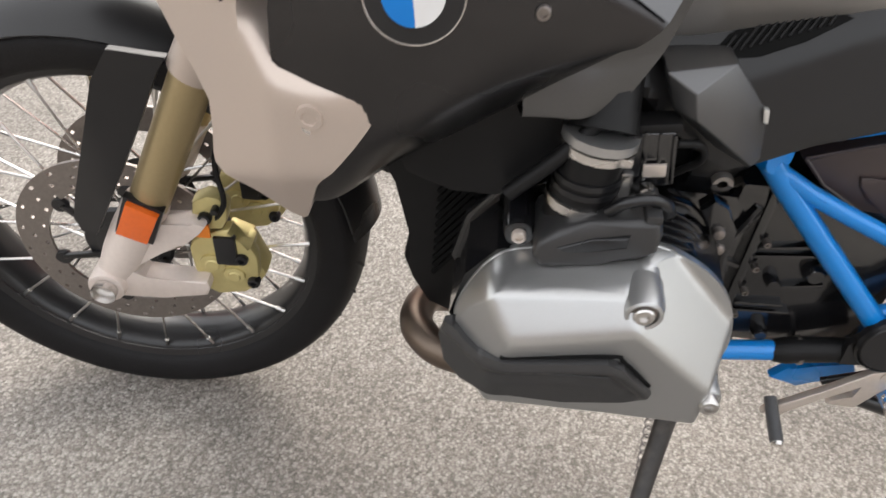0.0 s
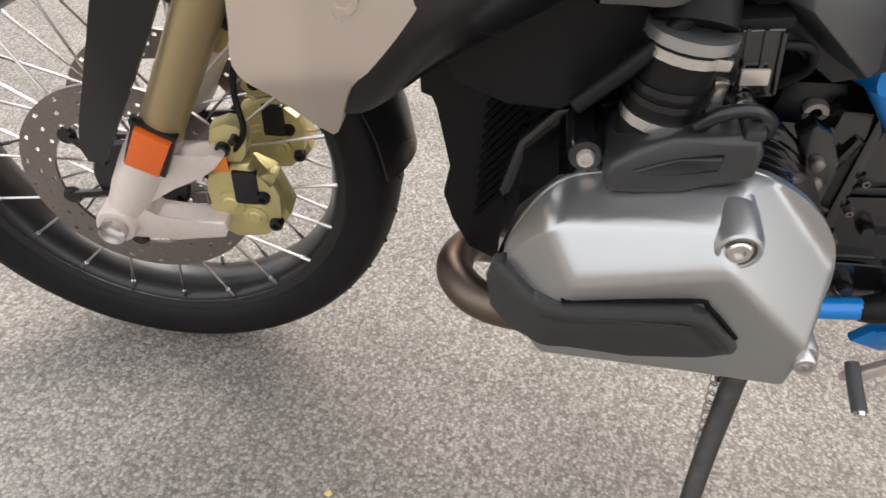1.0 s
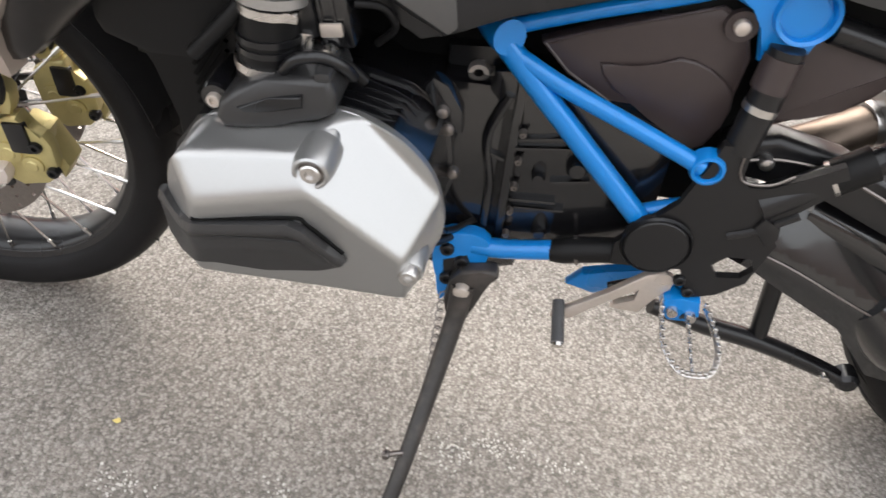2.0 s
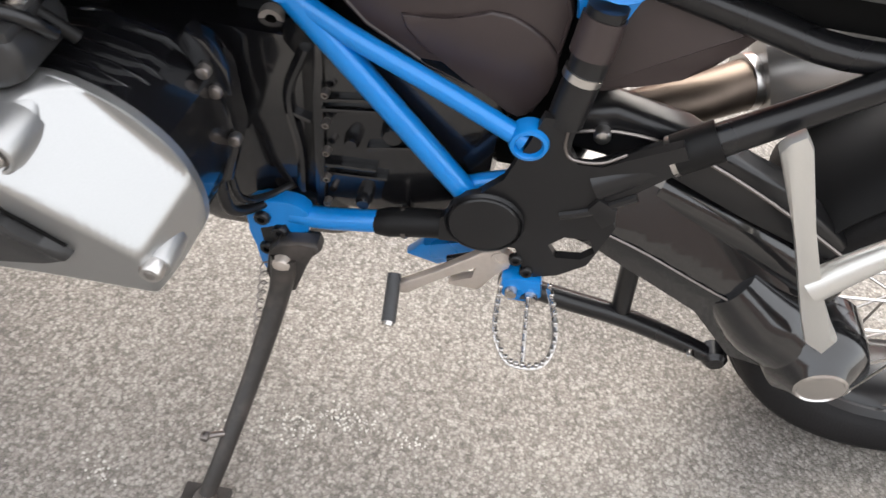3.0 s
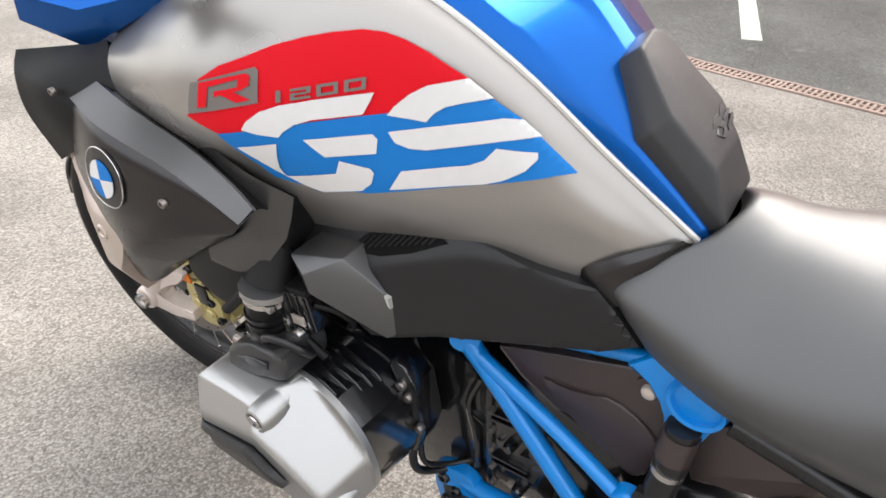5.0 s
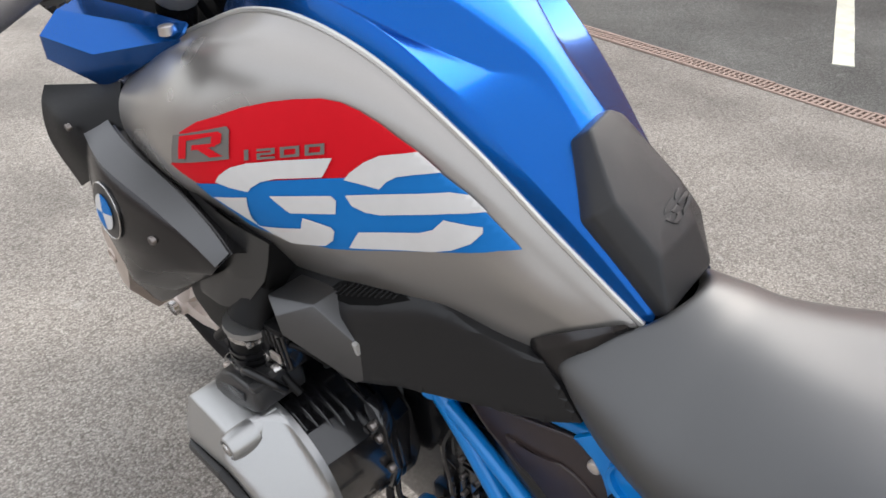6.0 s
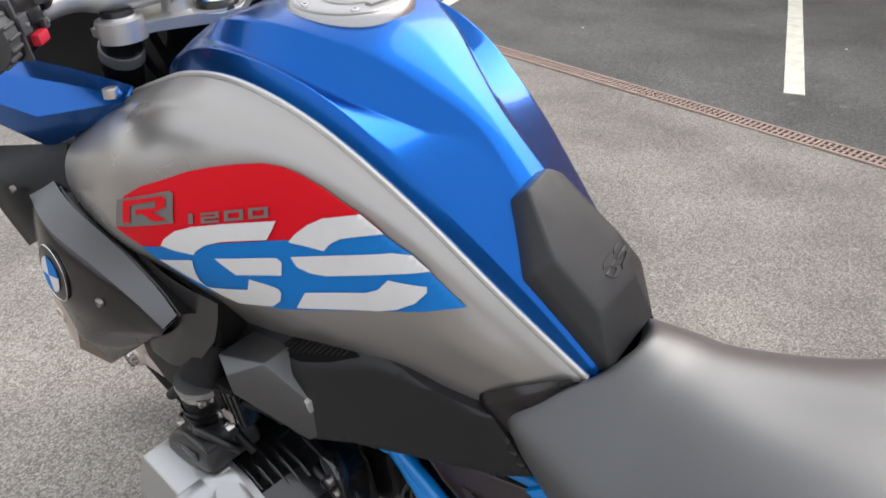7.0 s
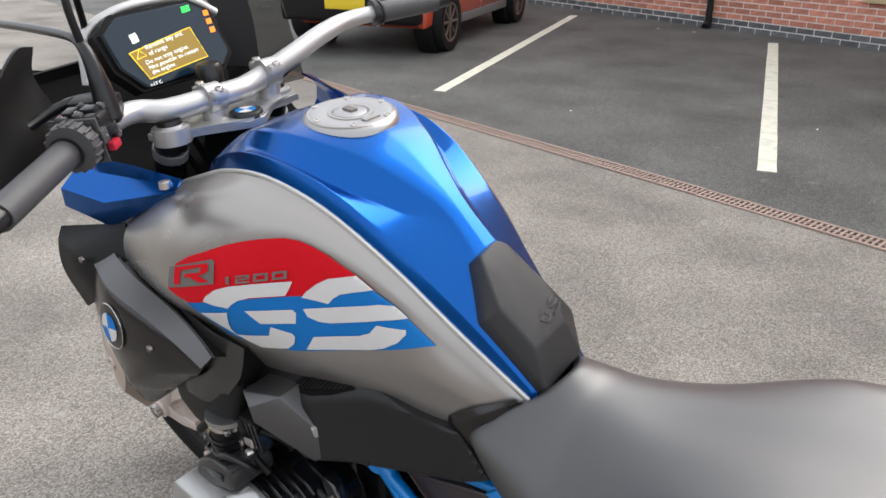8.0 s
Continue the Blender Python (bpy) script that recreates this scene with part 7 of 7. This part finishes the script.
def parked_car():
    """A small red hatchback seen from behind; x runs forwards, y to its left, z up."""
    way = Vector((-0.331, 0.944, 0)).normalized()
    root = empty("car", Matrix.Translation((-4.881, 6.770, 0)) @ Matrix.Rotation(math.atan2(way.y, way.x), 4, "Z"))
    tagged(root, "red hatchback with grey lower trim parked in a bay", "car")
    def section(x, w, z0, z1, z2, wt):
        return [Vector((x, 0.87 + s * a, z)) for s, a, z in ((-1, w * 0.9, z0), (-1, w, z0 + 0.12), (-1, w, z1), (-1, wt, z2), (1, wt, z2), (1, w, z1), (1, w, z0 + 0.12), (1, w * 0.9, z0))]
    body = rings([section(-0.98, 0.72, 0.42, 0.85, 0.90, 0.68), section(-0.86, 0.84, 0.30, 0.92, 1.0, 0.78), section(-0.5, 0.875, 0.26, 0.95, 1.02, 0.80), section(0.9, 0.875, 0.24, 0.93, 1.0, 0.80), section(2.4, 0.86, 0.26, 0.86, 0.95, 0.74), section(2.95, 0.72, 0.35, 0.70, 0.78, 0.6)])
    bmesh.ops.bevel(body, geom=list(body.edges), offset=0.03, segments=2, affect="EDGES")
    part("body", body, RED_CAR, root, "red painted body")
    cabin = rings([section(-0.92, 0.70, 0.88, 1.2, 1.30, 0.6), section(-0.6, 0.78, 0.96, 1.42, 1.52, 0.62), section(0.8, 0.78, 0.96, 1.45, 1.55, 0.62), section(1.9, 0.76, 0.9, 0.98, 1.02, 0.6)])
    bmesh.ops.bevel(cabin, geom=list(cabin.edges), offset=0.03, segments=2, affect="EDGES")
    part("cabin", cabin, CAR_GLASS, root, "dark glazed cabin")
    part("bumper", block((0.22, 1.70, 0.30), (-0.98, 0.87, 0.50), 0.06, None, None, 3), BLACK_PLASTIC, root, "black rear bumper")
    part("bumper_corner", block((0.42, 0.10, 0.20), (-0.70, 0.045, 0.40), 0.04, None, None, 3), RED_CAR, root, "red bumper corner")
    part("sill", block((1.75, 0.06, 0.10), (0.95, 0.01, 0.30), 0.02), material("grey_sill", (0.14, 0.14, 0.14), 0.6), root, "grey plastic sill")
    part("number_plate", block((0.01, 0.50, 0.11), (-1.095, 0.87, 0.55), 0.004), YELLOW_PLATE, root, "yellow plate")
    for y in (0.10, 1.64):
        part("tail_lamp", block((0.08, 0.14, 0.26), (-0.98, y, 0.80), 0.03), RED_DECAL, root, "red tail lamp")
    for x in (-0.40, 2.15):
        for y in (-0.005, 1.745):
            s = -1 if y < 0.5 else 1
            ar = lathe([(0.20, 0.0), (0.36, 0.0), (0.38, -s * 0.012), (0.38, -s * 0.2)], 32, "y", at=(x, y - s * 0.002, 0.33))
            part("wheel_arch", ar, BLACK_PLASTIC, root, "black wheel arch")
            tp = [(0.21, -0.09), (0.28, -0.10), (0.31, -0.095), (0.325, -0.06), (0.325, 0.06), (0.31, 0.095), (0.28, 0.10), (0.21, 0.09)]
            w = part("wheel", lathe(tp, 40, "y", at=(x, y, 0.325), closed=True), RUBBER, root, "car tyre")
            rim = bmesh.new()
            lathe([(0.19, s * 0.085), (0.215, s * 0.092), (0.215, s * 0.05), (0.19, s * 0.03)], 36, "y", rim, (x, y, 0.325), True)
            for k in range(8):
                a = 2 * math.pi * k / 8
                tube([(x + 0.03 * math.cos(a), y + s * 0.07, 0.325 + 0.03 * math.sin(a)), (x + 0.20 * math.cos(a), y + s * 0.075, 0.325 + 0.20 * math.sin(a))], 0.018, 6, 1, True, rim)
            lathe([(0.0, s * 0.085), (0.05, s * 0.08), (0.055, s * 0.05)], 20, "y", rim, (x, y, 0.325))
            part("rim", rim, DISC, w, "grey alloy rim")
            part("wheel_well", lathe([(0.0, 0.0), (0.205, 0.0)], 24, "y", at=(x, y + s * 0.03, 0.325)), PIT, w)
    return root


parked_car()

# ---- brick walls ----
def brick_material(name, base, spread):
    m = material(name, base, 0.85, vary=0.25, scale=60, second=tuple(c * 0.7 for c in base), second_scale=25, bump=0.5, bump_scale=250)
    n, l = m.node_tree.nodes, m.node_tree.links
    b = n["Principled BSDF"]
    src = b.inputs["Base Color"].links[0].from_socket
    info = n.new("ShaderNodeObjectInfo")
    mr = n.new("ShaderNodeMapRange")
    mr.inputs["To Min"].default_value, mr.inputs["To Max"].default_value = 1 - spread, 1 + spread * 0.6
    l.new(info.outputs["Random"], mr.inputs["Value"])
    mul = n.new("ShaderNodeMix")
    mul.data_type, mul.blend_type = "RGBA", "MULTIPLY"
    mul.inputs[0].default_value = 1.0
    l.new(src, mul.inputs[6])
    l.new(mr.outputs["Result"], mul.inputs[7])
    l.new(mul.outputs[2], b.inputs["Base Color"])
    return m


RED_BRICK = brick_material("red_brick", (0.60, 0.25, 0.17), 0.3)
GREY_BRICK = brick_material("blue_grey_brick", (0.14, 0.143, 0.15), 0.3)
MORTAR = material("pale_mortar", (0.74, 0.72, 0.69), 0.9, vary=0.15, scale=80, bump=0.4, bump_scale=200)


def brick_pattern_material(name, one, two, mortar):
    m = bpy.data.materials.new(name)
    m.use_nodes = True
    n, l = m.node_tree.nodes, m.node_tree.links
    b = n["Principled BSDF"]
    tc = n.new("ShaderNodeTexCoord")
    mp = n.new("ShaderNodeMapping")
    mp.inputs["Rotation"].default_value = (radians(90), 0, 0)
    br = n.new("ShaderNodeTexBrick")
    br.inputs["Scale"].default_value = 1.0
    br.inputs["Brick Width"].default_value, br.inputs["Row Height"].default_value, br.inputs["Mortar Size"].default_value = 0.225, 0.075, 0.006
    br.inputs["Color1"].default_value, br.inputs["Color2"].default_value, br.inputs["Mortar"].default_value = (*one, 1), (*two, 1), (*mortar, 1)
    l.new(tc.outputs["Object"], mp.inputs["Vector"])
    l.new(mp.outputs["Vector"], br.inputs["Vector"])
    l.new(br.outputs["Color"], b.inputs["Base Color"])
    b.inputs["Roughness"].default_value = 0.9
    return m


FAR_BRICK = brick_pattern_material("far_brickwork", (0.56, 0.21, 0.14), (0.44, 0.15, 0.10), (0.74, 0.72, 0.69))
# brick toned down to temper its tint in reflections
MUTED_BRICK = brick_pattern_material("muted_brickwork", (0.17, 0.125, 0.112), (0.12, 0.092, 0.085), (0.24, 0.225, 0.21))
# the wall behind the bays
wall_a, wall_b = Vector((-0.917, 9.60, 0)), Vector((-5.374, 10.62, 0))
wall_way = (wall_b - wall_a).normalized()
WALL = Matrix.Translation(wall_a) @ Matrix.Rotation(math.atan2(-wall_way.y, -wall_way.x), 4, "Z")
wall = thing("wall_north", block((26.0, 0.25, 0.56), (0, 0.13, 0.25), 0), MORTAR, "red brick wall on a dark grey brick base", "wall", "", "structure", 0)
wall.matrix_basis = WALL
part("upper_wall", block((26.0, 0.24, 4.5), (0, 0.127, 2.78), 0), FAR_BRICK, wall, "red brickwork above", 0)
board = thing("timber_board", block((2.6, 0.05, 0.16), (0.94, -0.03, 0.58), 0.006), material("pale_timber", (0.55, 0.42, 0.26), 0.7, vary=0.2, scale=30), "pale timber board fixed on the brick wall", "board")
board.matrix_basis = WALL
pipe = empty("downpipe", WALL)
tagged(pipe, "black round downpipe against the brick wall", "downpipe")
part("pipe", tube([(-2.35, -0.06, 0.0), (-2.35, -0.06, 3.0)], 0.045, 16, 0), SATIN_BLACK, pipe)
part("shoe", tube([(-2.35, -0.06, 0.10), (-2.35, -0.07, 0.06), (-2.33, -0.14, 0.02)], 0.05, 16, 3), SATIN_BLACK, pipe, "black pipe shoe")
# unseen low wall added behind the camera to shape the reflections
south = thing("unseen_wall", block((30.0, 0.3, 2.0), (0, 0, 1.0), 0), MUTED_BRICK, "unseen plain brick wall added behind the camera for reflections", "wall", "", "structure", 0)
south.matrix_basis = Matrix.Translation((0.0, -7.5, 0.0))

brick_mesh = {}
for key, mat in (("red", RED_BRICK), ("grey", GREY_BRICK)):
    bm = block((0.212, 0.03, 0.062), (0, 0, 0), 0.004, None, None, 1)
    me = bpy.data.meshes.new("brick")
    bm.to_mesh(me)
    bm.free()
    me.materials.append(mat)
    brick_mesh[key] = me
for row in range(7):
    for i in range(42):
        o = new("brick", brick_mesh["grey" if row < 2 else "red"])
        o.parent = wall
        o.location = (-7.4 + 0.225 * i + (0.1125 if row % 2 else 0), 0.0125 + random.uniform(-0.002, 0.002), 0.028 + 0.075 * row)
        o.rotation_euler = (0, random.uniform(-0.004, 0.004), random.uniform(-0.01, 0.01))
